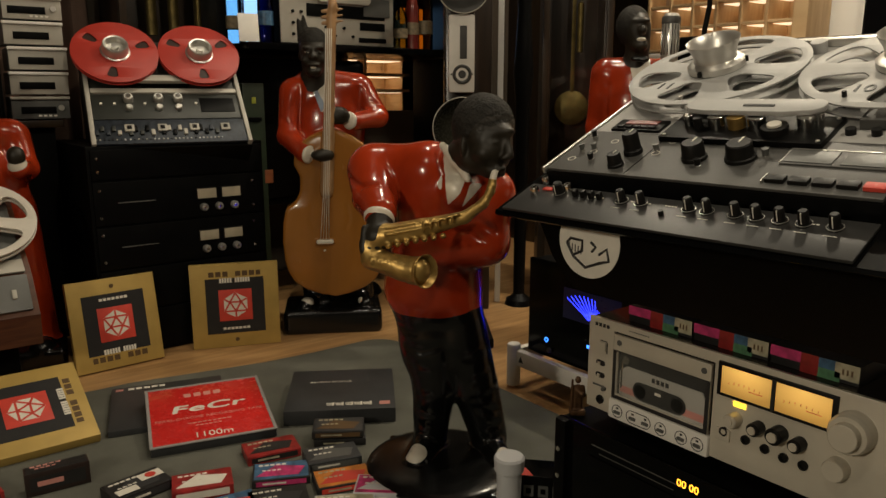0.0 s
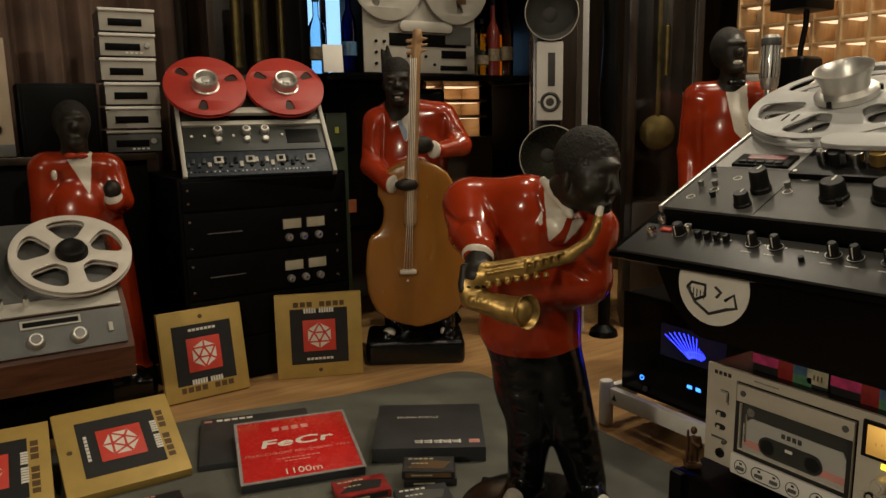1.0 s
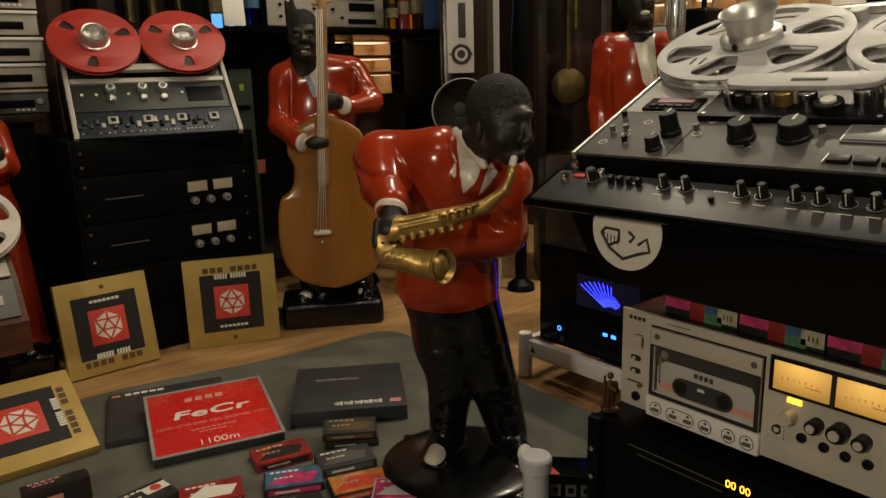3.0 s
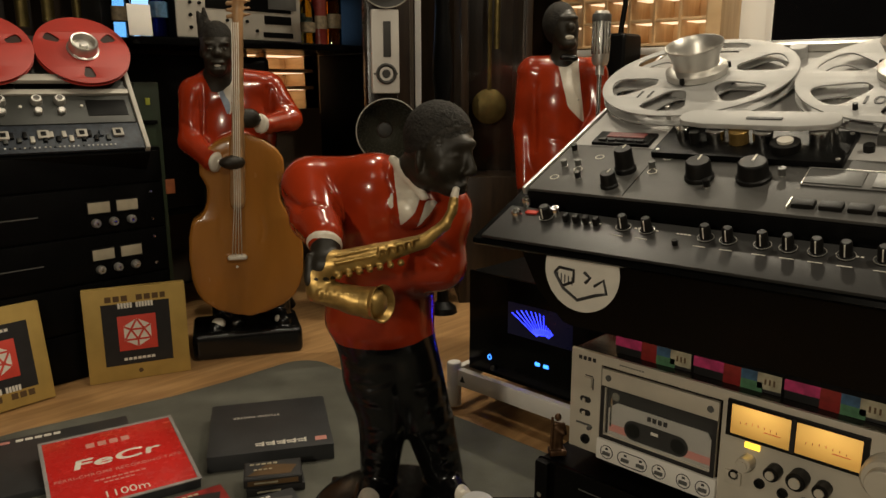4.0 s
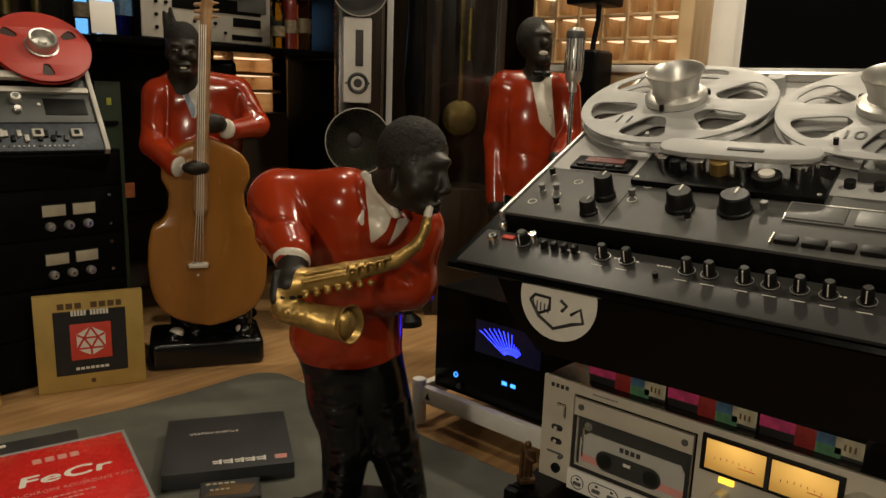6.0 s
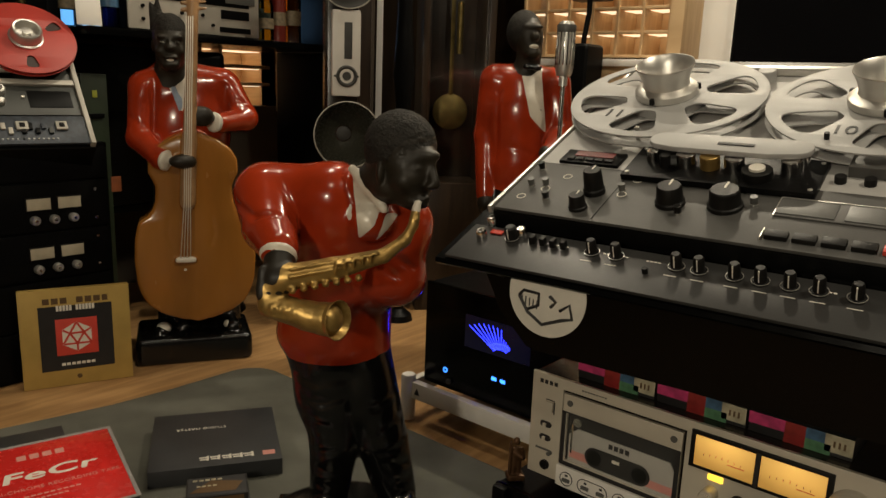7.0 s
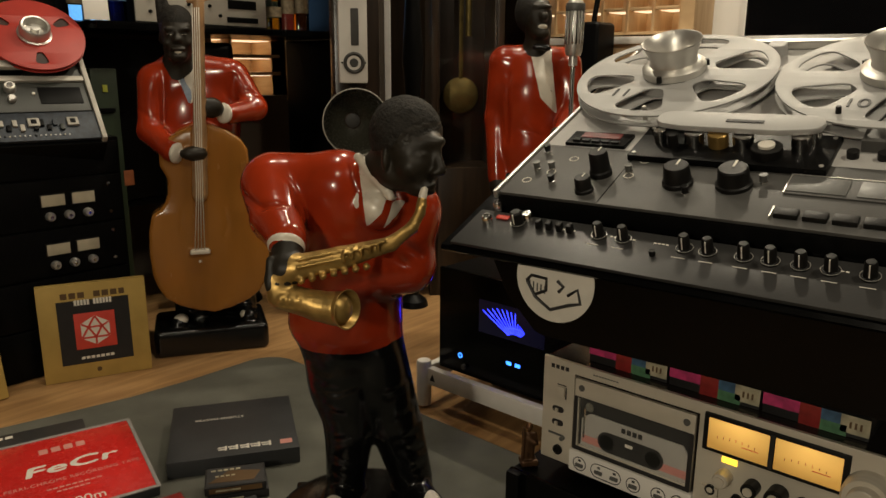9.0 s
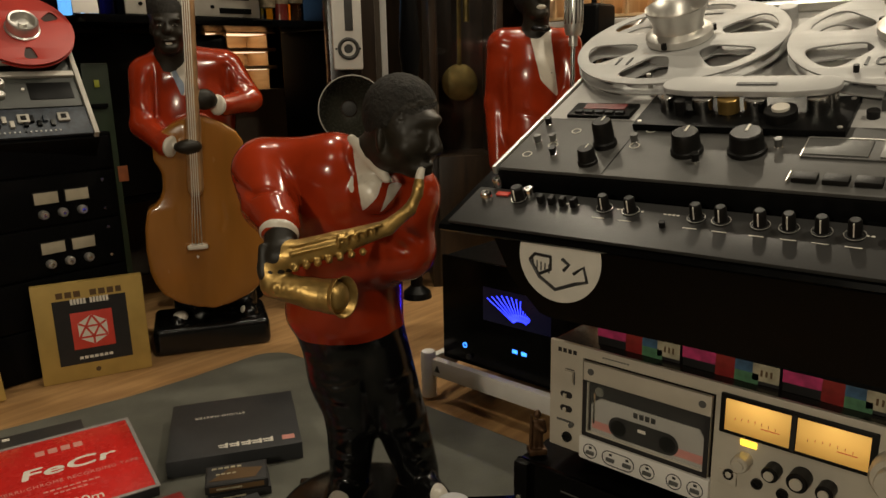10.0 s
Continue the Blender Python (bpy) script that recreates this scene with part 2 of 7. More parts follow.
def prism(outline, depth, at=(0, 0, 0)):
    """An outline of (x, y) pushed up along z by depth."""
    bm = bmesh.new()
    f = bm.faces.new([bm.verts.new((x + at[0], y + at[1], at[2])) for x, y in outline])
    top = bmesh.ops.extrude_face_region(bm, geom=[f])
    bmesh.ops.translate(bm, vec=(0, 0, depth), verts=[v for v in top["geom"] if isinstance(v, bmesh.types.BMVert)])
    bmesh.ops.recalc_face_normals(bm, faces=bm.faces)
    return bm


def joined(*parts):
    """Several bmeshes as one."""
    out = bmesh.new()
    tmp = bpy.data.meshes.new("tmp")
    for b in parts:
        b.to_mesh(tmp)
        out.from_mesh(tmp)
        b.free()
    bpy.data.meshes.remove(tmp)
    return out


def arc(cx, cy, r, a0, a1, n):
    return [(cx + r * math.cos(radians(a0 + (a1 - a0) * i / n)), cy + r * math.sin(radians(a0 + (a1 - a0) * i / n))) for i in range(n + 1)]


def cut_sheet(loops, thick, bevel=0.0):
    """A flat sheet, lying on z = 0, from an outer loop and holes."""
    cu = bpy.data.curves.new("sheet", "CURVE")
    cu.dimensions, cu.fill_mode, cu.extrude, cu.bevel_depth, cu.bevel_resolution = "2D", "BOTH", thick / 2 - bevel, bevel, 1
    cu.offset = -bevel
    for loop in loops:
        sp = cu.splines.new("POLY")
        sp.points.add(len(loop) - 1)
        for p, (x, y) in zip(sp.points, loop):
            p.co = (x, y, 0, 1)
        sp.use_cyclic_u = True
    ob = bpy.data.objects.new("sheet", cu)
    me = bpy.data.meshes.new_from_object(ob)
    bpy.data.objects.remove(ob)
    bm = bmesh.new()
    bm.from_mesh(me)
    bpy.data.meshes.remove(me)
    bmesh.ops.remove_doubles(bm, verts=bm.verts, dist=1e-6)
    bmesh.ops.translate(bm, vec=(0, 0, thick / 2), verts=bm.verts)
    return bm


def lettering(text, size, thick=0.0004, spread=1.0):
    cu = bpy.data.curves.new("letters", "FONT")
    cu.body, cu.size, cu.extrude, cu.align_x, cu.align_y, cu.space_character = text, size, thick, "CENTER", "CENTER", spread
    ob = bpy.data.objects.new("letters", cu)
    me = bpy.data.meshes.new_from_object(ob)
    bpy.data.objects.remove(ob)
    bm = bmesh.new()
    bm.from_mesh(me)
    bpy.data.meshes.remove(me)
    return bm


def thing(name, label, category, m, group="", kind=""):
    ob = new(name)
    ob.empty_display_size = 0.05
    ob.matrix_basis = m
    return tagged(ob, label, category, group, kind)


def as_mesh(name, bm, material, smooth=True):
    me = bpy.data.meshes.new(name)
    bm.to_mesh(me)
    bm.free()
    for mt in material if isinstance(material, list) else [material]:
        me.materials.append(mt)
    if smooth:
        me.shade_smooth()
        try:
            me.set_sharp_from_angle(angle=radians(35))
        except AttributeError:
            pass
    return me


def part(name, bm, material, parent, label="", m=None, smooth=True):
    """bm as ONE mesh object under a thing or a part."""
    ob = new(name, bm if isinstance(bm, bpy.types.Mesh) else as_mesh(name, bm, material, smooth))
    ob.parent = parent
    if m is not None:
        ob.matrix_basis = m
    if label:
        tagged(ob, label)
    return ob


def single(name, bm, material, label, category, m=None, group="", kind="", smooth=True):
    """A thing that is one mesh."""
    ob = new(name, as_mesh(name, bm, material, smooth))
    if m is not None:
        ob.matrix_basis = m
    return tagged(ob, label, category, group, kind)


T = Matrix.Translation


def axes(origin, x, y):
    """A pose from an origin and the ways of its x and y."""
    x, y = Vector(x).normalized(), Vector(y).normalized()
    z = x.cross(y).normalized()
    y = z.cross(x)
    return Matrix(((x.x, y.x, z.x, origin[0]), (x.y, y.y, z.y, origin[1]), (x.z, y.z, z.z, origin[2]), (0, 0, 0, 1)))

# ---------------------------------------------------------------- room
XL, XR, YF, YB, ZC = -1.6, 2.75, -1.6, 3.05, 2.42


def wall(name, x0, y0, z0, x1, y1, z1, material, label):
    return single(name, box(x1 - x0, y1 - y0, z1 - z0, 0, ((x0 + x1) / 2, (y0 + y1) / 2, (z0 + z1) / 2)), material, label, "wall", kind="structure", smooth=False)


single("floor", box(XR - XL, YF * -1 + YB, 0.06, 0, ((XL + XR) / 2, (YF + YB) / 2, -0.03)), M_FLOOR, "honey coloured oak floor with faint grain", "floor", kind="structure", smooth=False)
# Ceiling, west and south walls are unseen, kept dark to limit bounced light.
single("ceiling", box(XR - XL, YB - YF, 0.06, 0, ((XL + XR) / 2, (YF + YB) / 2, ZC + 0.03)), M_CEIL, "unseen dull brown ceiling closing the room", "ceiling", kind="structure", smooth=False)
wall("wall_west", XL - 0.1, YF, 0, XL, YB, ZC, M_WALL, "unseen dark wall closing the room")
wall("wall_south", XL, YF - 0.1, 0, XR, YF, ZC, M_WALL, "unseen dark wall closing the room")
# back wall with a lit niche let through it
NX0, NX1, NZ0, NZ1 = 1.78, 2.14, 0.66, 0.98
wall("wall_north", XL, YB, 0, NX0, YB + 0.1, ZC, M_WALL, "dark papered back wall behind the shelves")
wall("wall_north_side", NX1, YB, 0, XR, YB + 0.1, ZC, M_WALL, "dark papered back wall beside the niche")
wall("wall_north_below", NX0, YB, 0, NX1, YB + 0.1, NZ0, M_WALL, "dark papered back wall below the niche")
wall("wall_north_above", NX0, YB, NZ1, NX1, YB + 0.1, ZC, M_WALL, "dark papered back wall above the niche")
# right wall: white plaster, brown veneer, a lit cubby shelf
wall("wall_east", XR, YF, 0, XR + 0.1, YB, ZC, M_WHITEWALL, "white plastered wall behind the shelf unit")

# felt mat on the floor
mat_outline = arc(1.22, 1.955, 0.085, 0, 90, 8) + [(1.05, 2.040), (0.90, 2.052), (0.74, 2.085), (0.57, 2.120), (0.30, 2.130), (-0.2, 2.13), (-0.2, -0.9), (1.305, -0.9)]
single("floor_mat", prism(mat_outline, 0.003), M_MAT, "dark grey felt mat lying flat on the wooden floor", "mat", T((0, 0, 0.0005)))

# ---------------------------------------------------------------- tape reels


def rounded_window(r0, r1, a0, a1):
    """Window in a reel flange between two radii and two angles, rounded all round, wider towards the rim."""
    out = []
    for k in range(44):
        q = math.tau * k / 44
        u, v = (math.copysign(abs(f) ** 0.55, f) for f in (math.cos(q), math.sin(q)))
        r, t = (r0 + r1) / 2 + v * (r1 - r0) / 2, radians((a0 + a1) / 2 + u * (0.86 + 0.14 * v) * (a1 - a0) / 2)
        out.append((r * math.cos(t), r * math.sin(t)))
    return out


def flange(radius, windows, thick=0.0022):
    return cut_sheet([arc(0, 0, radius, 0, 360 - 360 / 96, 95)] + windows, thick, 0.0004)


def metal_reel(parent, m, radius, turn, number, hub_label="tapered aluminium hub adapter"):
    """Aluminium reel with six rounded windows, two flanges, tape-less core and a flared hub adapter."""
    reel = part("reel", flange(radius, [rounded_window(0.052, 0.115, turn + k * 60 - 19, turn + k * 60 + 19) for k in range(6)]), M_ALUMAT, parent, "empty matt aluminium tape reel", m @ T((0, 0, 0.011)))
    part("lower_flange", flange(radius, [rounded_window(0.052, 0.115, turn + 5 + k * 60 - 19, turn + 5 + k * 60 + 19) for k in range(6)]), M_ALUMAT, reel, "", T((0, 0, -0.013)))
    part("core", lathe([(0.049, -0.012), (0.049, 0.0)], 48), M_ALUMAT, reel)
    prof = [(0, 0.003), (0.040, 0.003), (0.041, 0.005), (0.041, 0.012), (0.037, 0.015), (0.031, 0.017), (0.030, 0.021), (0.0325, 0.031), (0.0385, 0.044), (0.0382, 0.0455), (0.0365, 0.0445), (0.030, 0.031), (0.026, 0.020), (0, 0.020)]
    hub = part("hub_adapter", lathe(prof, 48), M_ALU, reel, hub_label)
    for k in range(3):
        part("clamp", box(0.008, 0.006, 0.008, 0.001), M_KNOB, hub, "", pose(0.0405 * math.cos(radians(turn + k * 120)), 0.0405 * math.sin(radians(turn + k * 120)), 0.009, 0, 0, turn + k * 120))
    if number:
        a = turn - 149
        part("number", lettering(number, 0.029), M_CARDBLK, reel, "printed black number", pose(0.082 * math.cos(radians(a)), 0.082 * math.sin(radians(a)), 0.0028, 0, 0, 0))
    return reel


# ---------------------------------------------------------------- mixing console with the large tape recorder
TH = math.atan(0.44)
YAW = T((0.82, 0.93, 0)) @ pose(0, 0, 0, 0, 0, 4.0) @ T((-0.82, -0.93, 0))
PM = YAW @ axes((0.854, 0.925, 0.632), (0, -1, 0), (math.cos(TH), 0, math.sin(TH)))

M_STRIPBLK = mat("black_enamel_strip", (0.020, 0.0195, 0.019), 0.36, 0, 0.15, 30, 0.04, 400)
console = thing("console_cabinet", "black gloss lacquered console cabinet under the tape recorder", "console", YAW)
prof = [(0.792, 0.570), (0.788, 0.573), (0.789, 0.578), (1.36, 0.829), (1.36, 0.70), (0.95, 0.557), (0.85, 0.557)]
part("top_slab", place(prism(prof, 1.10), Matrix(((1, 0, 0, 0), (0, 0, -1, 0.958), (0, 1, 0, 0), (0, 0, 0, 1)))), M_GLOSS, console)
lower = [(0.925, 0.558), (0.900, 0.512), (0.862, 0.476), (0.850, 0.473), (-0.13, 0.473), (-0.13, 0.558)]
part("body", place(prism(lower, 0.50), Matrix(((0, 0, 1, 0.846), (1, 0, 0, 0), (0, 1, 0, 0), (0, 0, 0, 1)))), M_GLOSS, console)
for y in (0.78, -0.06):
    part("rear_post", box(0.05, 0.05, 0.47, 0.004, (1.30, y, 0.235)), M_BLACK, console)
part("front_post", box(0.05, 0.05, 0.47, 0.004, (0.93, -0.06, 0.235)), M_BLACK, console)
sticker = part("sticker", cut_sheet([arc(0, 0, 0.0500, 30, -210, 40)], 0.0006), M_CARDWHT, console, "round white sticker with dark strokes", axes((0.8455, 0.838, 0.5430), (0, -1, 0), (0, 0, 1)))
for pts in ([(-0.036, -0.006, 0.001), (-0.024, -0.024, 0.001), (-0.004, -0.036, 0.001), (0.02, -0.026, 0.001), (0.034, -0.022, 0.001), (0.030, -0.006, 0.001), (0.018, -0.015, 0.001)], [(-0.036, -0.006, 0.001), (-0.030, 0.001, 0.001), (-0.010, 0.0, 0.001), (-0.010, -0.014, 0.001), (-0.024, -0.021, 0.001)], [(0.004, 0.0, 0.001), (0.012, -0.006, 0.001), (0.006, -0.013, 0.001)]):
    part("stroke", tube(pts, 0.0021, 6), M_CARDBLK, sticker)
for k in range(5):
    part("stroke", box(0.0014, 0.010, 0.0006, 0, (-0.032 + k * 0.005, -0.010 - k * 0.001, 0.0009)), M_CARDBLK, sticker)

rec = thing("reel_tape_recorder", "large sloping silver and dark grey tape recorder with two aluminium reels", "tape recorder", PM)
W = 0.435
part("chassis", box(W, 0.445, 0.05, 0.003, (W / 2, 0.2225, -0.0265)), M_BLACK, rec)
part("deck_plate", box(W - 0.004, 0.322, 0.004, 0.001, (W / 2, 0.282, 0.0)), M_PANELLT, rec, "silver grey deck plate")
part("control_panel", box(W - 0.004, 0.118, 0.004, 0.001, (W / 2, 0.061, 0.0005)), M_PANELDK, rec, "dark grey control panel")
part("side_trim", box(0.005, 0.445, 0.010, 0.001, (-0.003, 0.2225, -0.001)), M_ALU, rec, "bright aluminium side trim")
part("panel_seam", box(0.0008, 0.112, 0.001, 0, (0.128, 0.061, 0.0026)), M_BLACK, rec)
part("mixer_strip", box(W + 0.02, 0.070, 0.004, 0.001, (W / 2 - 0.01, -0.045, -0.020)), M_STRIPBLK, rec, "black sloping mixer strip")


def knob(parent, u, v, n, r, h, pointer=True, name="knob"):
    k = part(name, lathe([(0, 0), (r * 1.12, 0), (r * 1.12, h * 0.18), (r, h * 0.24), (r * 0.93, h * 0.92), (r * 0.84, h), (0, h)], 28), M_KNOB, parent, "", T((u, v, n)))
    if pointer:
        part("pointer", box(r * 0.14, r * 0.8, 0.0008, 0, (0, r * 0.45, h + 0.0002)), M_CARDWHT, k)
    return k


knob(rec, 0.106, 0.062, 0.0025, 0.0115, 0.030)
knob(rec, 0.103, 0.024, 0.0025, 0.0095, 0.018)
knob(rec, 0.198, 0.058, 0.0025, 0.0145, 0.023)
knob(rec, 0.255, 0.065, 0.0025, 0.0165, 0.022)


def toggle(parent, u, v, n, bright=True):
    k = part("toggle_switch", cyl(0.0042, 0.003, seg=12), M_CHROME, parent, "", T((u, v, n)))
    part("lever", cyl(0.0034, 0.009, (0, 0, 0.002), 0.0044, 12), M_GREYPAN if bright else M_KNOB, k)
    return k


toggle(rec, 0.016, 0.100, 0.0025, False)
toggle(rec, 0.042, 0.062, 0.0025)
toggle(rec, 0.024, 0.058, 0.0025)
toggle(rec, 0.137, 0.070, 0.0025)
toggle(rec, 0.214, 0.038, 0.0025, False)
toggle(rec, 0.282, 0.074, 0.0025)
toggle(rec, 0.057, 0.033, 0.0025, False)
for u, v in ((0.057, 0.090), (0.144, 0.099), (0.283, 0.106), (0.023, 0.033), (0.044, 0.056), (0.139, 0.064)):
    part("ring_mark", cut_sheet([arc(0, 0, 0.0058, 0, 345, 23), arc(0, 0, 0.0047, 0, 345, 23)], 0.0004), M_CARDWHT, rec, "", T((u, v, 0.0027)))
# meter window, push buttons
win = part("meter_window", box(0.122, 0.036, 0.003, 0.0006, (0.366, 0.076, 0.003)), M_PANELDK, rec)
for u in (0.333, 0.397):
    part("meter_glass", box(0.055, 0.029, 0.001, 0.0003, (u, 0.076, 0.005)), M_GREYPAN, win, "dark meter glass")
part("meter_rim", joined(box(0.122, 0.0012, 0.002, 0, (0.366, 0.094, 0.0042)), box(0.0012, 0.036, 0.002, 0, (0.305, 0.076, 0.0042))), M_ALU, win)
for k in range(5):
    part("push_button", box(0.0215, 0.013, 0.006, 0.0015, (0.318 + k * 0.0255, 0.021, 0.0045)), M_KNOB if k < 4 else M_CARDRED, rec)
part("button_rim", box(0.0012, 0.018, 0.004, 0, (0.3045, 0.021, 0.004)), M_ALU, rec)
# counter display
disp = part("counter_display", box(0.080, 0.032, 0.005, 0.001, (0.068, 0.139, 0.0035)), M_BLACK, rec, "counter display with dim red window")
part("red_window", box(0.052, 0.012, 0.001, 0, (0.069, 0.145, 0.0064)), mat("dim_red_display", (0.16, 0.02, 0.015), 0.3, 0, 0.3, 60, 0), disp)
for k in range(5):
    part("key", box(0.010, 0.006, 0.003, 0.0006, (0.042 + k * 0.013, 0.130, 0.007)), M_KNOB, disp)
# head block
HBM = T((0.010, -0.013, 0))
hb = part("head_block", box(0.212, 0.074, 0.008, 0.0015, (0.219, 0.147, 0.0065)), M_BLACK, rec, "black head block plate", HBM)
for u, v in ((0.119, 0.117), (0.319, 0.117), (0.319, 0.177), (0.119, 0.177)):
    part("screw", cyl(0.0025, 0.001, (u, v, 0.0105), seg=12), M_ALU, hb)
for u, v, r, h, mt in ((0.140, 0.150, 0.007, 0.022, M_CHROME), (0.158, 0.142, 0.006, 0.020, M_KNOB), (0.180, 0.150, 0.011, 0.024, M_CHROME), (0.207, 0.150, 0.011, 0.024, M_BRASS), (0.234, 0.150, 0.011, 0.022, M_CHROME), (0.292, 0.155, 0.010, 0.024, M_CHROME), (0.303, 0.166, 0.006, 0.030, M_CHROME)):
    part("tape_guide", cyl(r, 0.0155, (u, v - 0.004, 0.0105), seg=24), mt, hb)
roller = part("pinch_roller", cyl(0.016, 0.010, (0.262, 0.133, 0.0105), seg=32), M_KNOB, hb, "black rubber pinch roller")
part("roller_cap", cyl(0.0085, 0.003, (0.262, 0.133, 0.0205), seg=24), M_CARDWHT, roller, "white roller cap")
cover = arc(0.148, 0.168, 0.0165, 90, 255, 10) + [(0.165, 0.148), (0.27, 0.148)] + arc(0.295, 0.170, 0.0165, -80, 90, 10)
part("head_cover", place(cut_sheet([cover], 0.007, 0.0015), T((0, -0.004, 0.0270))), M_ALUMAT, rec, "rounded aluminium head cover", HBM)
part("badge", box(0.040, 0.006, 0.001, 0.0004, (0.232, 0.160, 0.0348)), M_CARDBLK, rec, "", HBM)
part("tape_pin", cyl(0.003, 0.032, (0.325, 0.192, 0.002), seg=12), M_KNOB, rec)
part("tape_pin", cyl(0.003, 0.026, (0.108, 0.188, 0.002), seg=12), M_ALU, rec)
lb = part("lever_block", box(0.075, 0.036, 0.014, 0.002, (0.392, 0.172, 0.008)), M_PANELDK, rec)
for u in (0.350, 0.378):
    part("button", cyl(0.006, 0.008, (u, 0.142, 0.002), seg=16), M_KNOB, rec)
part("rear_bar", box(0.20, 0.012, 0.012, 0.003, (0.235, 0.43, 0.008)), M_ALU, rec)
part("rear_post", cyl(0.012, 0.016, (0.205, 0.408, 0.002), seg=24), M_ALUMAT, rec)
metal_reel(rec, T((0.106, 0.294, 0.013)), 0.129, 25, "11")
metal_reel(rec, T((0.367, 0.292, 0.013)), 0.129, 38, "10")

# small knobs of the mixer strip
for v_y, r in ((0.883, 0.0095), (0.782, 0.0075), (0.754, 0.0075), (0.689, 0.0075), (0.666, 0.0075), (0.632, 0.0075), (0.608, 0.0075), (0.582, 0.0075), (0.557, 0.0075), (0.526, 0.0075)):
    k = part("mixer_knob", lathe([(0, 0), (0.0080, 0), (0.0080, 0.0015), (r * 0.8, 0.002), (r * 0.72, 0.015), (r * 0.55, 0.017), (0, 0.017)], 20), M_KNOB, rec, "", T((0.925 - v_y, -0.028, -0.018)))
    part("pointer", box(0.0010, 0.0014, 0.013, 0, (0, -r * 0.76, 0.0098)), M_CARDWHT, k)
    part("base_ring", cut_sheet([arc(0, 0, 0.0086, 0, 345, 23), arc(0, 0, 0.0081, 0, 345, 23)], 0.0006), M_ALU, k, "", T((0, 0, 0.0014)))
for u, v in ((0.004, -0.034), (0.001, -0.004), (0.05, -0.018)):
    j = part("jack_socket", lathe([(0.0062, 0), (0.0062, 0.008), (0.0048, 0.010), (0.0030, 0.010), (0.0030, 0.003), (0, 0.003)], 18), M_CHROME, rec, "", T((u, v, -0.018)))
part("jack_red", box(0.016, 0.007, 0.002, 0.0006, (0.018, -0.022, -0.0165)), M_CARDRED, rec)
for k in range(4):
    part("slide_switch", box(0.006, 0.008, 0.010, 0.001, (0.070 + k * 0.013, -0.028, -0.014)), M_KNOB, rec)
for u, n in ((0.157, 7), (0.100, 4), (0.205, 4), (0.360, 6)):
    for i in range(n):
        part("scale_mark", box(0.0028, 0.0016, 0.0004, 0, (u + i * 0.0042, -0.026, -0.0178)), M_CARDWHT, rec)
for u in (0.235, 0.262, 0.294, 0.320, 0.345, 0.370, 0.400, 0.143, 0.171):
    part("scale_line", box(0.013, 0.0007, 0.0004, 0, (u, -0.044, -0.0178)), M_CARDWHT, rec)
part("mini_knob", cyl(0.0032, 0.006, (0.210, -0.046, -0.018), seg=12), M_KNOB, rec)

# ---------------------------------------------------------------- cassette deck on the black player
DECK = axes((0.935, 0.902, 0.245), (0, -1, 0), (0, 0, 1))      # x to the deck's right, y up, z out of its front
deck = thing("cassette_deck", "champagne silver large-format cassette deck with two lit amber meters", "cassette deck", DECK)
part("case", box(0.43, 0.142, 0.27, 0.002, (0.215, 0.094, -0.137)), mat("glossy_brown_black_case", (0.022, 0.018, 0.015), 0.10, 0.2, 0.1, 20, 0.01, 100), deck)
WX0, WX1, WY0, WY1 = 0.047, 0.212, 0.053, 0.153
front = cut_sheet([[(0, 0.024), (0.43, 0.024), (0.43, 0.167), (0, 0.167)], [(WX0, WY0 - 0.002), (WX0, WY1), (WX1, WY1), (WX1, WY0 - 0.002)]], 0.006, 0.0008)
part("front_panel", front, M_CHAMP, deck, "", T((0, 0, -0.003)))
part("foot", cyl(0.018, 0.024, seg=24), M_KNOB, deck, "", axes((0.05, 0.0, -0.04), (1, 0, 0), (0, 0, -1)))
part("foot", cyl(0.018, 0.024, seg=24), M_KNOB, deck, "", axes((0.38, 0.0, -0.04), (1, 0, 0), (0, 0, -1)))
part("foot", cyl(0.018, 0.024, seg=24), M_KNOB, deck, "", axes((0.05, 0.0, -0.24), (1, 0, 0), (0, 0, -1)))
part("foot", cyl(0.018, 0.024, seg=24), M_KNOB, deck, "", axes((0.38, 0.0, -0.24), (1, 0, 0), (0, 0, -1)))
door = part("cassette_door", cut_sheet([[(WX0 + 0.003, WY0), (WX1 - 0.003, WY0), (WX1 - 0.003, WY1 - 0.003), (WX0 + 0.003, WY1 - 0.003)], [(WX0 + 0.009, WY0 + 0.006), (WX0 + 0.009, WY1 - 0.028), (WX1 - 0.009, WY1 - 0.028), (WX1 - 0.009, WY0 + 0.006)]], 0.006, 0.0006), M_CHAMP, deck, "", T((0, 0, 0.000)))
part("door_frame", cut_sheet([[(WX0 + 0.003, WY0), (WX1 - 0.003, WY0), (WX1 - 0.003, WY1 - 0.026), (WX0 + 0.003, WY1 - 0.026)], [(WX0 + 0.0085, WY0 + 0.0055), (WX0 + 0.0085, WY1 - 0.0275), (WX1 - 0.0085, WY1 - 0.0275), (WX1 - 0.0085, WY0 + 0.0055)]], 0.0006), M_CARDBLK, door, "", T((0, 0, 0.0062)))
pane = part("glass_pane", box(WX1 - WX0 - 0.016, WY1 - WY0 - 0.032, 0.001, 0, ((WX0 + WX1) / 2, (WY0 + WY1) / 2 - 0.011, 0.004)), M_CLEAR, door)
pane.visible_shadow = False
for x in (WX0 + 0.013, WX1 - 0.013):
    part("screw", cyl(0.0042, 0.001, (x, WY1 - 0.014, 0.006), seg=20), M_GREYPAN, door)
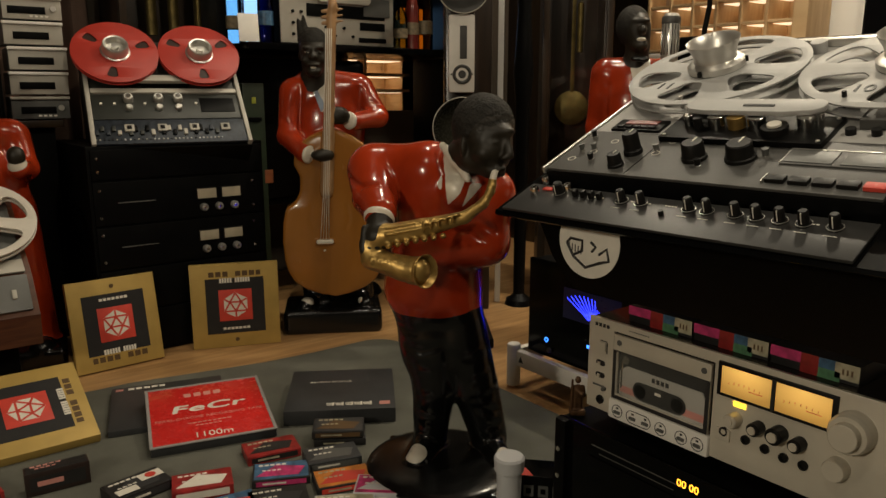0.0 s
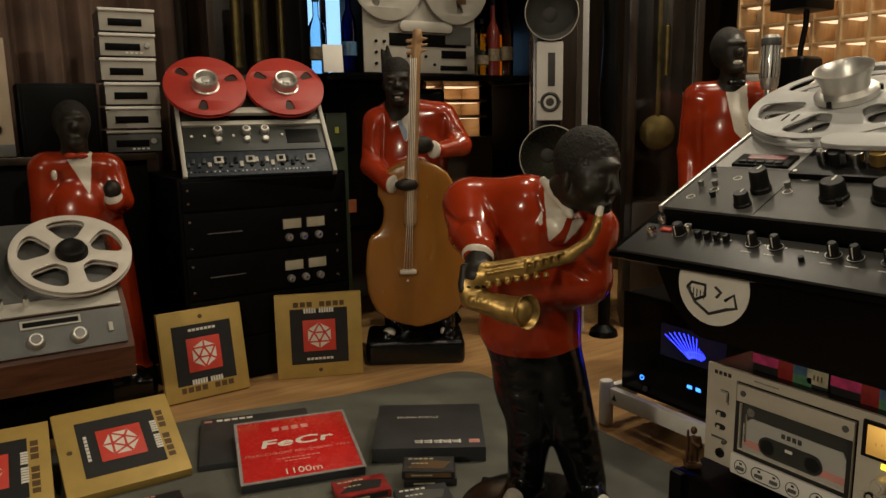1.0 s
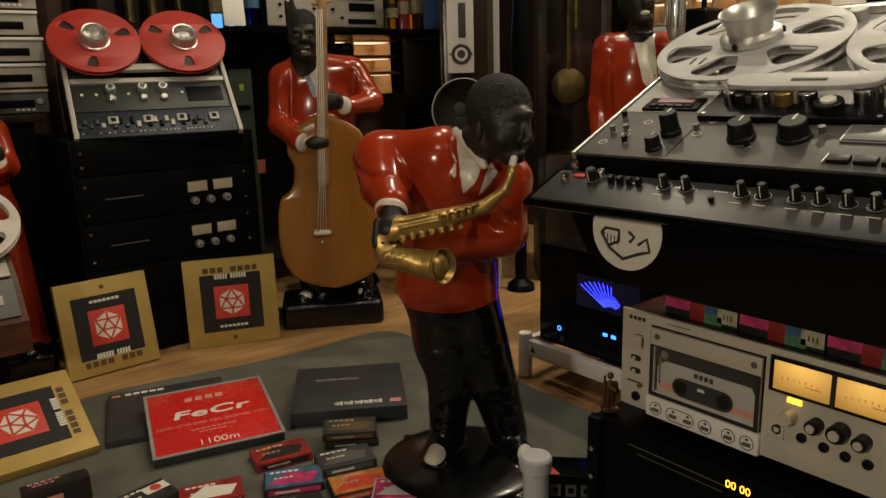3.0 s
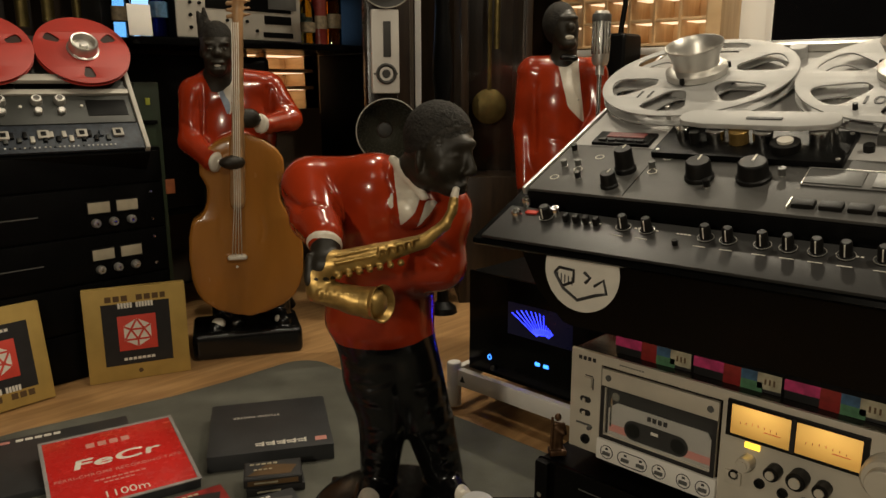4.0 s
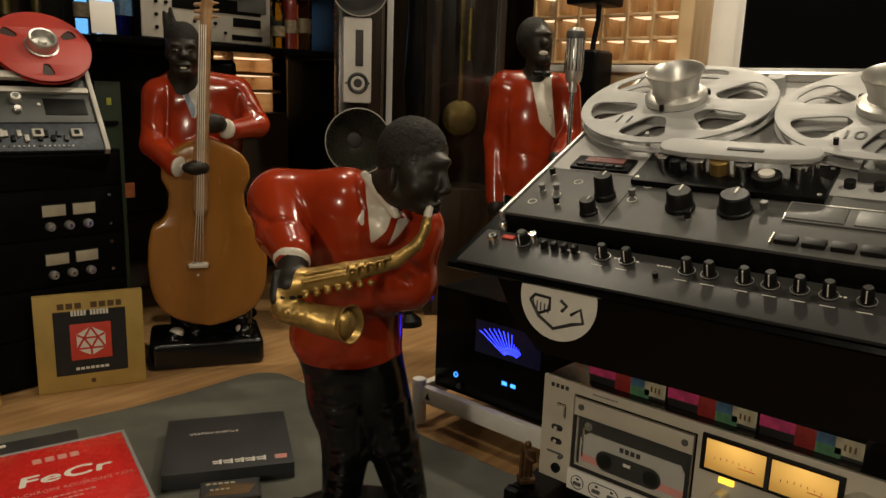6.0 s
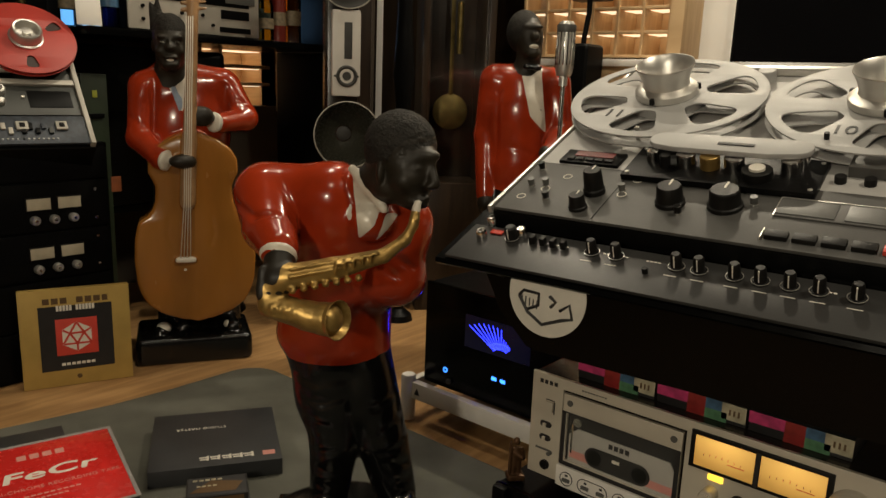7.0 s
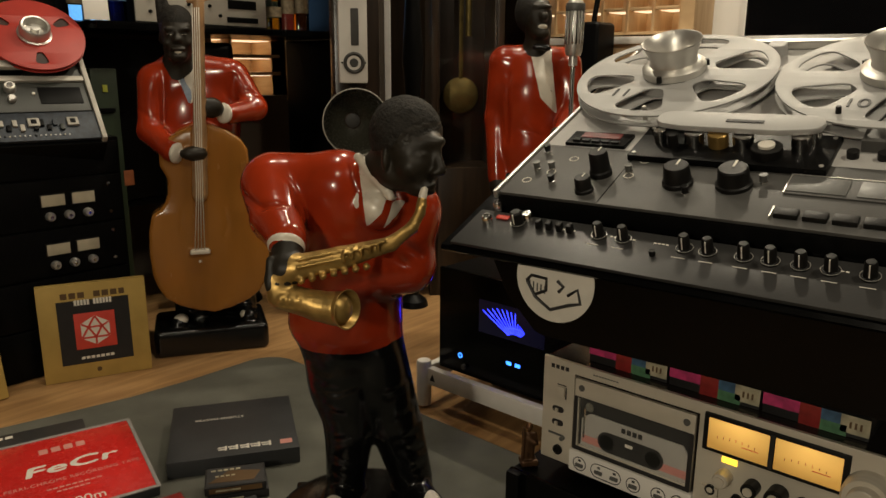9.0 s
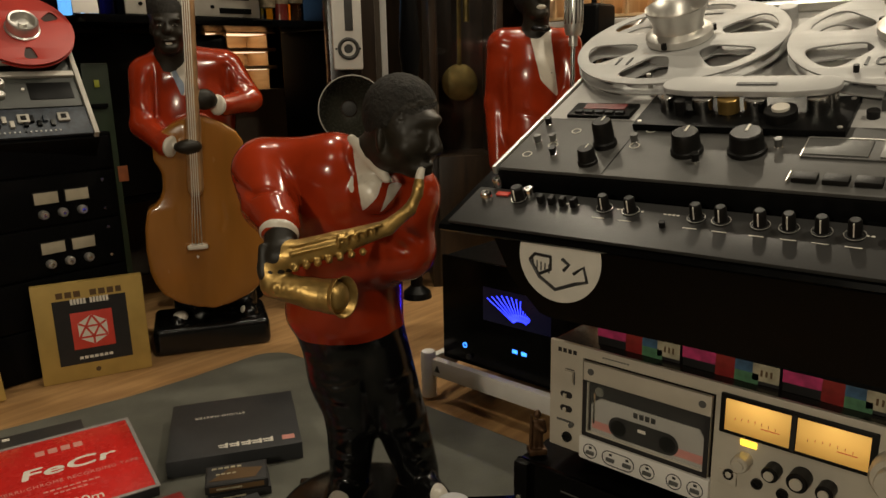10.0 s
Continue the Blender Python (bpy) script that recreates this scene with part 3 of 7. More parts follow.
part("well", box(WX1 - WX0 - 0.01, WY1 - WY0 - 0.01, 0.002, 0, ((WX0 + WX1) / 2, (WY0 + WY1) / 2, -0.0005)), M_CARDBLK, deck, "dark cassette well")
part("head_arm", joined(cyl(0.006, 0.003, (WX0 + 0.024, WY1 - 0.038, 0.0008), seg=16), box(0.003, 0.04, 0.002, 0.0005, (WX0 + 0.017, WY1 - 0.062, 0.002))), M_CHROME, deck)
CX0, CX1 = 0.060, 0.204
tape = part("cassette", prism([(CX0, WY0 + 0.004), (CX1, WY0 + 0.004), (CX1, 0.092), (CX1 - 0.008, 0.106), (CX0 + 0.012, 0.106), (CX0, 0.096)], 0.0016, (0, 0, 0.0006)), mat("grey_white_label", (0.42, 0.40, 0.36), 0.5, 0, 0.06, 40, 0), deck, "pale grey cassette with dark window")
part("colour_band", box(CX1 - CX0 - 0.004, 0.010, 0.0004, 0, ((CX0 + CX1) / 2, 0.070, 0.0024)), M_PINK, tape)
part("hub_window", cut_sheet([arc(0.098, 0.076, 0.0135, 90, 270, 10) + arc(0.160, 0.076, 0.0135, -90, 90, 10)], 0.0005), M_CARDBLK, tape, "", T((0, 0, 0.0026)))
for x in (0.098, 0.160):
    part("hub", cyl(0.010, 0.0006, (x, 0.076, 0.0032), seg=20), M_KNOB, tape)
part("label_mark", box(0.010, 0.004, 0.0004, 0, (0.128, 0.081, 0.0034)), M_CARDWHT, tape)
for i in range(4):
    part("word_bar", box(0.0055, 0.0065, 0.0004, 0, (0.119 + i * 0.0075, 0.0985, 0.0024)), M_CARDBLK, tape)
# keys along the foot of the door
keys = part("key_strip", box(0.166, 0.030, 0.010, 0.003, (0.130, 0.037, 0.004)), M_WHITE, deck, "pale key strip")
for x, w in ((0.064, 0.016), (0.102, 0.040), (0.140, 0.016), (0.173, 0.016), (0.198, 0.016)):
    o = arc(x - w / 2 + 0.0082, 0.036, 0.0098, 90, 270, 10) + arc(x + w / 2 - 0.0082, 0.036, 0.0098, -90, 90, 10)
    i = arc(x - w / 2 + 0.0082, 0.036, 0.0088, 90, 270, 10) + arc(x + w / 2 - 0.0082, 0.036, 0.0088, -90, 90, 10)
    part("key_ring", cut_sheet([o, i], 0.001), M_CARDBLK, keys, "", T((0, 0, 0.0086)))
    for xx in ((x,) if w < 0.03 else (x - 0.010, x + 0.012)):
        part("key", box(0.011, 0.0045, 0.004, 0.001, (xx, 0.034, 0.0095)), M_GREYPAN, keys)
        part("key_sign", box(0.004, 0.003, 0.0005, 0, (xx, 0.0405, 0.0090)), M_CARDBLK, keys)
# meters
vuf = part("meter_frame", box(0.150, 0.045, 0.005, 0.0012, (0.2935, 0.1365, 0.004)), M_KNOB, deck, "black meter frame")
for x in (0.2575, 0.3295):
    v = part("amber_meter", box(0.066, 0.036, 0.002, 0.0004, (x, 0.1365, 0.0062)), M_AMBER, vuf, "amber lit level meter")
    part("needle", box(0.018, 0.0007, 0.0004, 0, (x + 0.014, 0.131, 0.0076)), M_CARDRED, v)
    for i in range(7):
        part("scale_tick", box(0.0005, 0.003, 0.0004, 0, (x - 0.022 + i * 0.0068, 0.134 + 0.002 * math.sin(math.pi * i / 6), 0.0076)), M_BROWNPRINT, v)
part("meter_divider", box(0.004, 0.040, 0.002, 0, (0.2935, 0.1365, 0.0070)), M_CARDBLK, vuf)
part("power_lamp", box(0.017, 0.0065, 0.002, 0.0005, (0.250, 0.108, 0.0035)), M_YELLOW, deck, "glowing yellow lamp")
for x, y, r, h, mt in ((0.247, 0.089, 0.009, 0.018, M_CHAMP), (0.278, 0.089, 0.0085, 0.018, M_KNOB), (0.305, 0.091, 0.0105, 0.020, M_KNOB), (0.330, 0.088, 0.0085, 0.018, M_KNOB)):
    k = part("selector_knob", lathe([(0, 0), (r, 0), (r, h * 0.9), (r * 0.85, h), (0, h)], 24), mt, deck, "", T((x, y, 0.003)))
    part("tip", cyl(r * 0.6, 0.002, (0, 0, h), seg=16), M_CHAMP, k)
big = part("level_dial", lathe([(0, 0), (0.024, 0), (0.0235, 0.016), (0.021, 0.020), (0, 0.020)], 40), M_CHAMP, deck, "large silver level dial", T((0.388, 0.125, 0.003)))
part("inner_dial", cyl(0.016, 0.012, (0, 0, 0.020), seg=32), M_CHAMP, big)
part("level_dial", lathe([(0, 0), (0.014, 0), (0.0135, 0.012), (0.012, 0.015), (0, 0.015)], 32), M_CHAMP, deck, "silver dial", T((0.375, 0.075, 0.003)))
for x, y in ((0.262, 0.066), (0.288, 0.064), (0.312, 0.062), (0.232, 0.066), (0.336, 0.062)):
    part("socket", lathe([(0.006, 0), (0.006, 0.003), (0.0035, 0.003), (0.003, 0.0005), (0, 0.0005)], 18), M_KNOB, deck, "", T((x, y, 0.003)))
part("flip_lid", box(0.020, 0.016, 0.004, 0.001, (0.231, 0.062, 0.004)), M_CHAMP, deck)
sw = part("power_button", box(0.012, 0.014, 0.004, 0.001, (0.028, 0.124, 0.004)), M_CHAMP, deck)
# Shade of the gap round the button, drawn as flat black strips.
part("button_gap_shade", joined(box(0.0016, 0.017, 0.0006, 0, (0.0355, 0.123, 0.0034)), box(0.013, 0.0012, 0.0006, 0, (0.029, 0.133, 0.0034))), M_CARDBLK, sw)
for y in (0.098, 0.079):
    s = part("slide_switch", cut_sheet([arc(0.020, y, 0.0042, 90, 270, 8) + arc(0.029, y, 0.0042, -90, 90, 8)], 0.0008), M_CARDBLK, deck, "", T((0, 0, 0.0028)))
    part("slider", box(0.004, 0.005, 0.003, 0.0005, (0.0245, y, 0.0045)), M_CHAMP, s)
part("slot", box(0.022, 0.003, 0.0006, 0, (0.022, 0.062, 0.0032)), M_GREYPAN, deck)
part("lever", cyl(0.003, 0.006, (0.034, 0.060, 0.003), seg=12), M_GREYPAN, deck)
part("headphone_socket", lathe([(0.0068, 0), (0.0068, 0.003), (0.004, 0.003), (0.003, 0.0005), (0, 0.0005)], 20), M_KNOB, deck, "", T((0.027, 0.041, 0.003)))
for i in range(4):
    part("word_bar", box(0.0050, 0.0055, 0.0004, 0, (0.014 + i * 0.0072, 0.1565, 0.0031)), M_CARDBLK, deck)
for i in range(9):
    part("word_bar", box(0.0028, 0.0018, 0.0004, 0, (0.075 + i * 0.0040, 0.160, 0.0031)), M_GREYPAN, deck)

# three flat tape boxes on the deck
for i, (y0, w) in enumerate(((0.850, 0.106), (0.741, 0.106), (0.632, 0.106))):
    tb = thing("tape_box", "flat tape box with red, green and cream spine on the deck", "tape box", axes((0.957, y0, 0.4105), (0, -1, 0), (0, 0, 1)), "tape boxes on the deck")
    part("carton", box(w, 0.024, 0.09, 0.001, (w / 2, 0.012, -0.046)), M_CARDBLK, tb)
    for a, b, c, d, mt in ((0.0, 0.36, 0.45, 1, M_MAGENTA), (0.36, 0.56, 0.0, 1, M_CASRED), (0.56, 0.74, 0.5, 1.0, M_BLUEP), (0.56, 0.80, 0.0, 0.5, M_GREENP), (0.74, 1.0, 0.2, 1, M_CREAMP)):
        part("spine_print", box(w * (b - a), 0.024 * (d - c), 0.0006, 0, (w * (a + b) / 2, 0.024 * (c + d) / 2, 0.0)), mt, tb)
    for k in range(3):
        part("word_bar", box(0.0022, 0.007, 0.0004, 0, (w * 0.83 + k * 0.005, 0.014, 0.0006)), M_BROWNPRINT, tb)

# ---------------------------------------------------------------- black player below the deck
PL = axes((0.915, 0.938, 0.0), (0, -1, 0), (0, 0, 1))
player = thing("disc_player", "black rack player with orange clock display below the cassette deck", "player", PL)
part("case", box(0.44, 0.185, 0.34, 0.002, (0.22, 0.1485, -0.172)), M_BLACK, player)
part("front_panel", box(0.44, 0.188, 0.008, 0.0025, (0.22, 0.150, 0.002)), M_GLOSS, player)
part("corner_rail", box(0.022, 0.188, 0.018, 0.004, (0.012, 0.150, 0.006)), M_BLACK, player)
for y in (0.195, 0.150, 0.105):
    part("screw", cyl(0.004, 0.003, (0.012, y, 0.015), seg=14), M_CHROME, player)
part("tray_line", box(0.150, 0.0014, 0.001, 0, (0.145, 0.222, 0.0066)), M_GREYPAN, player)
part("tray_line", box(0.130, 0.0010, 0.001, 0, (0.150, 0.212, 0.0066)), M_GREYPAN, player)
part("tray", box(0.17, 0.028, 0.003, 0.001, (0.150, 0.190, 0.007)), M_GLOSS, player)
part("time_display", lettering("00 00", 0.015, 0.0002), M_ORANGE, player, "orange clock digits", T((0.236, 0.226, 0.0066)))
part("display_dash", box(0.005, 0.0016, 0.0006, 0, (0.270, 0.221, 0.0066)), M_ORANGE, player)
part("label_plate", box(0.07, 0.032, 0.001, 0.0004, (0.33, 0.180, 0.0066)), M_GOLD, player, "small gold label plate")
for x in (0.03, 0.41):
    for z in (-0.03, -0.31):
        part("foot", cyl(0.018, 0.057, seg=20), M_KNOB, player, "", axes((x, 0.0, z), (1, 0, 0), (0, 0, -1)))

# ---------------------------------------------------------------- power amplifier on its white stand
STAND = axes((1.345, 1.505, 0.0), (0, -1, 0), (0, 0, 1))
stand = thing("amplifier_stand", "white lacquered amplifier stand with round legs on the floor", "stand", STAND)
for x in (0.0, 0.50):
    for z in (0.0, -0.40):
        leg = part("leg", lathe([(0, 0.008), (0.0175, 0.008), (0.0175, 0.112), (0.0150, 0.116), (0, 0.116)], 28), M_WHITE, stand, "", axes((x, 0.0, z), (1, 0, 0), (0, 0, -1)))
        part("spike_pad", cyl(0.011, 0.009, seg=18), M_CHROME, leg)
part("front_rail", box(0.47, 0.040, 0.020, 0.003, (0.25, 0.082, -0.004)), M_WHITE, stand)
part("rear_rail", box(0.47, 0.040, 0.020, 0.003, (0.25, 0.082, -0.396)), M_WHITE, stand)
part("side_rail", box(0.020, 0.040, 0.37, 0.003, (0.0, 0.082, -0.20)), M_WHITE, stand)
part("side_rail", box(0.020, 0.040, 0.37, 0.003, (0.50, 0.082, -0.20)), M_WHITE, stand)
part("triangle_mark", prism([(0.024, 0.074), (0.040, 0.074), (0.032, 0.091)], 0.0006, (0, 0, 0.0062)), M_CARDBLK, stand)

AMP = axes((1.372, 1.478, 0.1035), (0, -1, 0), (0, 0, 1))
amp = thing("power_amplifier", "black glass-fronted power amplifier with glowing blue meter on the white stand", "amplifier", AMP)
part("case", box(0.445, 0.236, 0.36, 0.003, (0.2225, 0.118, -0.186)), M_BLACK, amp)
part("front_glass", box(0.445, 0.240, 0.010, 0.002, (0.2225, 0.119, -0.001)), M_GLOSS, amp)
scr = part("meter_window", box(0.172, 0.074, 0.001, 0.0003, (0.202, 0.150, 0.0045)), M_BLUEDIM, amp, "blue backlit meter window")
for k in range(13):
    a, far = radians(141 - k * 7.2), (0.112 - 0.004 * k if k < 8 else 0.056 - 0.004 * (k - 8))
    part("meter_ray", tube([(0.215 + 0.022 * math.cos(a), 0.113 + 0.016 * math.sin(a), 0.0056), (0.215 + far * math.cos(a), 0.113 + far * 0.72 * math.sin(a), 0.0056)], 0.0008, 5), M_BLUE, scr)
part("meter_arc", tube([(0.215 + 0.04 * math.cos(radians(140 - k * 7)), 0.113 + 0.029 * math.sin(radians(140 - k * 7)), 0.0056) for k in range(13)], 0.0008, 5), M_BLUE, scr)
part("power_ring", cut_sheet([arc(0, 0, 0.0062, 0, 345, 23), arc(0, 0, 0.0040, 0, 345, 23)], 0.001), M_LED, amp, "blue ring lamp", T((0.064, 0.042, 0.0042)))
for x in (0.200, 0.223):
    part("status_lamp", box(0.013, 0.008, 0.001, 0.0003, (x, 0.060, 0.0045)), M_LED, amp, "blue status lamp")
part("volume_button", cyl(0.006, 0.006, (0.076, 0.018, 0.004), seg=20), M_GREYPAN, amp)

# ---------------------------------------------------------------- tape cartons on the floor


def hexagon_mark(parent, cx, cy, r, z):
    """Pale six-sided badge with red facets."""
    part("badge", cut_sheet([arc(cx, cy, r, 30, 330, 5)], 0.0004), M_CARDWHT, parent, "", T((0, 0, z)))

    def spot(q, a):
        return cx + r * q * math.cos(radians(a)), cy + r * q * math.sin(radians(a))
    lines = []
    for a in (-90, 30, 150):
        lines += [(spot(0.48, a), spot(0.48, a + 120))] + [(spot(0.48, a), spot(0.97, a + d)) for d in (-60, 0, 60)]
    for (x0, y0), (x1, y1) in lines:
        d = math.hypot(x1 - x0, y1 - y0)
        part("facet_line", box(d, r * 0.13, 0.0003, 0), M_CARDRED, parent, "", pose((x0 + x1) / 2, (y0 + y1) / 2, z + 0.0005, 0, 0, math.degrees(math.atan2(y1 - y0, x1 - x0))))


def gold_carton(m, size, turn, label, width=None):
    """Square gold reel carton, its printed front towards +z, print turned by turn degrees."""
    c = thing("reel_carton", label, "tape carton", m, "gold reel cartons")
    t, h = 0.022, size / 2
    part("box", box(width or size, size, t, 0.0015, (0, h, t / 2)), M_GOLD, c)
    P = T((0, h, t + 0.0002)) @ pose(0, 0, 0, 0, 0, turn)
    k = size / 0.25
    panel = part("print_panel", box(0.166 * k, 0.166 * k, 0.0005, 0, (0, 0, 0)), M_CARDBLK, c, "black printed square", P)
    part("red_square", box(0.094 * k, 0.094 * k, 0.0005, 0.0002, (0, 0.002, 0.0006)), M_CARDRED, panel)
    hexagon_mark(panel, 0, 0.002 * k, 0.038 * k, 0.0009)
    x = -0.072 * k
    for w in (0.015, 0.015, 0.015, -0.012, 0.015, 0.015, 0.015, 0.013):
        if w > 0:
            part("word_bar", box(w * k, 0.015 * k, 0.0004, 0, (x + w * k / 2, 0.096 * k, 0.0)), M_BROWNPRINT, panel)
        x += (abs(w) + 0.0045) * k
    for i in range(12):
        if i != 5:
            part("word_bar", box(0.0055 * k, 0.014 * k, 0.0004, 0, ((-0.040 + i * 0.0073) * k, 0.077 * k, 0.0006)), M_CARDWHT, panel)
    for i in range(7):
        part("word_bar", box(0.0085 * k, 0.007 * k, 0.0004, 0, ((-0.034 + i * 0.0112) * k, -0.068 * k, 0.0006)), M_CARDWHT, panel)
    part("seal", cyl(0.006 * k, 0.0005, (0, 0.0 - 0.103 * k, 0), seg=20), M_BROWNPRINT, panel)
    return c


def leaning(x, y, z, yaw, lean):
    """Pose of a carton standing on its lower edge, leaning back by lean degrees."""
    return pose(x, y, z, 90 - lean, 0, yaw)


gold_carton(leaning(0.585, 2.276, 0.0005, 3.2, 10.8), 0.245, 180, "gold reel carton with red badge, standing upside down", 0.231)
gold_carton(leaning(0.915, 2.253, 0.0005, -21, 1.0), 0.250, 0, "gold reel carton with red badge leaning against the rack")
gold_carton(leaning(0.303, 1.813, 0.0035, 0.3, 66), 0.242, -90, "gold reel carton lying tilted on the grey mat")
gold_carton(leaning(0.035, 1.80, 0.0035, -4, 68), 0.250, -90, "gold reel carton lying tilted beside another carton")


def flat_box(name, label, cx, cy, yaw, sx, sy, z0, h, material, category="tape box", group=""):
    c = thing(name, label, category, pose(cx, cy, z0, 0, 0, yaw), group)
    part("box", box(sx, sy, h, 0.0012, (0, 0, h / 2)), material, c)
    return c


def word(parent, n, x0, y, w, h, gap, material, z):
    for i in range(n):
        part("word_bar", box(w, h, 0.0004, 0, (x0 + i * (w + gap), y, z)), material, parent)


UP = pose(0, 0, 0, 0, 0, 180)
b1 = flat_box("tape_carton", "flat charcoal tape carton lying below the red box", 0.600, 1.905, -16, 0.26, 0.26, 0.004, 0.014, M_DARKBOX)
word(b1, 5, -0.085, 0.112, 0.014, 0.012, 0.004, M_CARDWHT, 0.0143)
part("flag", box(0.018, 0.012, 0.0004, 0, (-0.112, 0.112, 0.0143)), M_PINK, b1)
fe = flat_box("red_tape_box", "glossy red tape box in a clear tray lying on the mat", 0.642, 1.758, -14.5, 0.256, 0.256, 0.004, 0.020, M_DARKBOX)
fe.matrix_basis = T((0.642, 1.758, 0.0175)) @ pose(0, 0, 0, 6.0, 0, -14.5)
part("clear_tray", cut_sheet([[(-0.130, -0.131), (0.130, -0.131), (0.130, 0.131), (-0.130, 0.131)], [(-0.123, -0.124), (0.123, -0.124), (0.123, 0.124), (-0.123, 0.124)]], 0.003, 0.0006), mat("clear_tray_edge", (0.30, 0.28, 0.27), 0.2, 0, 0.1, 30, 0), fe, "clear plastic tray rim", T((0, 0, 0.0195)))
cov = part("cover", box(0.246, 0.248, 0.001, 0.0003, (0, 0, 0.0208)), M_SLEEVE, fe, "glossy red printed cover")
word(cov, 4, -0.039, 0.080, 0.016, 0.017, 0.006, M_PINK, 0.0214)
part("type_mark", place(joined(*[place(lettering("FeCr", 0.062, 0.0002, 1.05), T((d, e, 0.00002 * k))) for k, (d, e) in enumerate(((0, 0), (0.0016, 0), (0.0032, 0), (0.0016, 0.0014), (0.0016, -0.0014)))]), Matrix(((1.22, 0.16, 0, 0), (0, 0.72, 0, 0), (0, 0, 1, 0), (0, 0, 0, 1)))), M_CARDWHT, cov, "bold printed tape type", T((0, 0.016, 0.0215)))
part("caption", lettering("FERRI-CHROME RECORDING TAPE", 0.0135, 0.0002, 1.12), M_PINK, cov, "printed caption", T((0, -0.026, 0.0214)))
word(cov, 9, -0.045, -0.050, 0.008, 0.004, 0.0025, M_PINK, 0.0214)
word(cov, 6, -0.030, -0.062, 0.007, 0.004, 0.0025, M_PINK, 0.0214)
part("length_mark", lettering("1100m", 0.030, 0.0002), M_CARDWHT, cov, "printed tape length", T((0.0, -0.104, 0.0215)))
b2 = flat_box("tape_carton", "charcoal tape carton with white lettering lying on the mat", 0.942, 1.680, -32, 0.252, 0.250, 0.004, 0.034, M_DARKBOX)
part("caption", lettering("STUDIO MASTER", 0.0125, 0.0002, 1.1), M_CARDWHT, b2, "printed caption", T((-0.028, 0.045, 0.0343)) @ UP)
for i, w in enumerate((0.020, 0.020, 0.016, 0.018, 0.016)):
    part("word_bar", box(w, 0.0045, 0.0004, 0, (0.062 - i * 0.0215, -0.089, 0.0343)), M_CARDWHT, b2)
    part("word_bar", box(w * 0.8, 0.0045, 0.0004, 0, (0.062 - i * 0.0215, -0.097, 0.0343)), M_CARDWHT, b2)
    part("word_bar", box(0.0045, 0.019, 0.0004, 0, (0.070 - i * 0.0215, -0.093, 0.0346)), M_CARDWHT, b2)
part("flag", box(0.024, 0.018, 0.0004, 0, (0.102, -0.093, 0.0343)), M_PINK, b2)


# ---------------------------------------------------------------- cassettes strewn over the mat


def cassette_case(x, y, yaw, mats, label, h=0.016, z0=0.004, tilt=0.0, w=0.109, d=0.070):
    c = thing("cassette_case", label, "cassette", pose(x, y, z0, tilt, 0, yaw), "cassettes on the mat")
    part("case", box(w, d, h, 0.0015, (0, 0, h / 2)), mats[0], c)
    part("card", box(w * 0.94, d * 0.90, 0.0006, 0, (0, 0, h + 0.0003)), mats[1], c)
    part("print", prism([(-w * 0.44, -d * 0.3), (w * 0.30, -d * 0.34), (w * 0.42, d * 0.1), (-w * 0.1, d * 0.28)], 0.0005, (0, 0, h + 0.0006)), mats[2], c)
    word(c, 5, -w * 0.36, d * 0.32, 0.008, 0.006, 0.003, mats[3], h + 0.0008)
    word(c, 4, -w * 0.30, 0.0, 0.0065, 0.0045, 0.003, mats[3], h + 0.0013)
    part("spine_print", box(w * 0.86, 0.0006, h * 0.6, 0, (0, -d / 2 - 0.0002, h / 2)), mats[2], c)
    part("spine_words", box(w * 0.4, 0.0004, h * 0.22, 0, (-w * 0.12, -d / 2 - 0.0006, h / 2)), mats[3], c)
    return c


K = M_CARDBLK
cassette_case(0.838, 1.508, -30, (K, M_DARKBOX, K, M_CREAMP), "black cassette case lying below another on the mat")
cassette_case(0.836, 1.510, -33, (K, M_DARKBOX, M_BROWNPRINT, M_CREAMP), "dark printed cassette case stacked on a black one", 0.016, 0.0215)
cassette_case(0.690, 1.535, -12, (M_CASRED, M_CASRED, K, M_CREAMP), "red cassette case with dark print on the mat", 0.018, 0.004)
cassette_case(0.664, 1.432, -26, (K, M_BLUEP, M_MAGENTA, M_CARDWHT), "magenta and blue cassette case on the mat", 0.016, 0.004)
cassette_case(0.775, 1.432, -17, (M_DARKBOX, M_DARKBOX, M_GREYPAN, M_CARDWHT), "dark grey cassette case with pale lettering", 0.018, 0.004)
cassette_case(0.748, 1.340, -18, (K, M_ORANGEP, M_CARDRED, M_CREAMP), "orange and red cassette case on the mat", 0.016, 0.004)
cassette_case(0.792, 1.262, -40, (M_FROST, M_MAGENTA, M_FROST, M_CARDWHT), "magenta cassette case beside the statue base", 0.018, 0.004)
cassette_case(0.615, 1.345, -20, (K, K, M_DARKBOX, M_CARDWHT), "black cassette case with white lettering", 0.016, 0.004)
cassette_case(0.525, 1.478, -18, (M_CASRED, M_CASRED, M_CARDWHT, M_CARDWHT), "red and white cassette case on the mat", 0.022, 0.004)
cassette_case(0.425, 1.545, 10, (K, K, M_DARKBOX, M_CARDWHT), "black cassette case with white and red labels", 0.020, 0.004)
part("white_label", box(0.040, 0.020, 0.0005, 0, (-0.026, -0.018, 0.0222)), M_CARDWHT, bpy.data.objects["cassette_case.009"])
lab = part("white_label", box(0.044, 0.026, 0.0005, 0, (0.030, 0.008, 0.0222)), M_CARDWHT, bpy.data.objects["cassette_case.009"])
part("red_spot", cyl(0.010, 0.0005, (0.030, 0.008, 0.0005 + 0.0222), seg=20), M_CARDRED, lab)
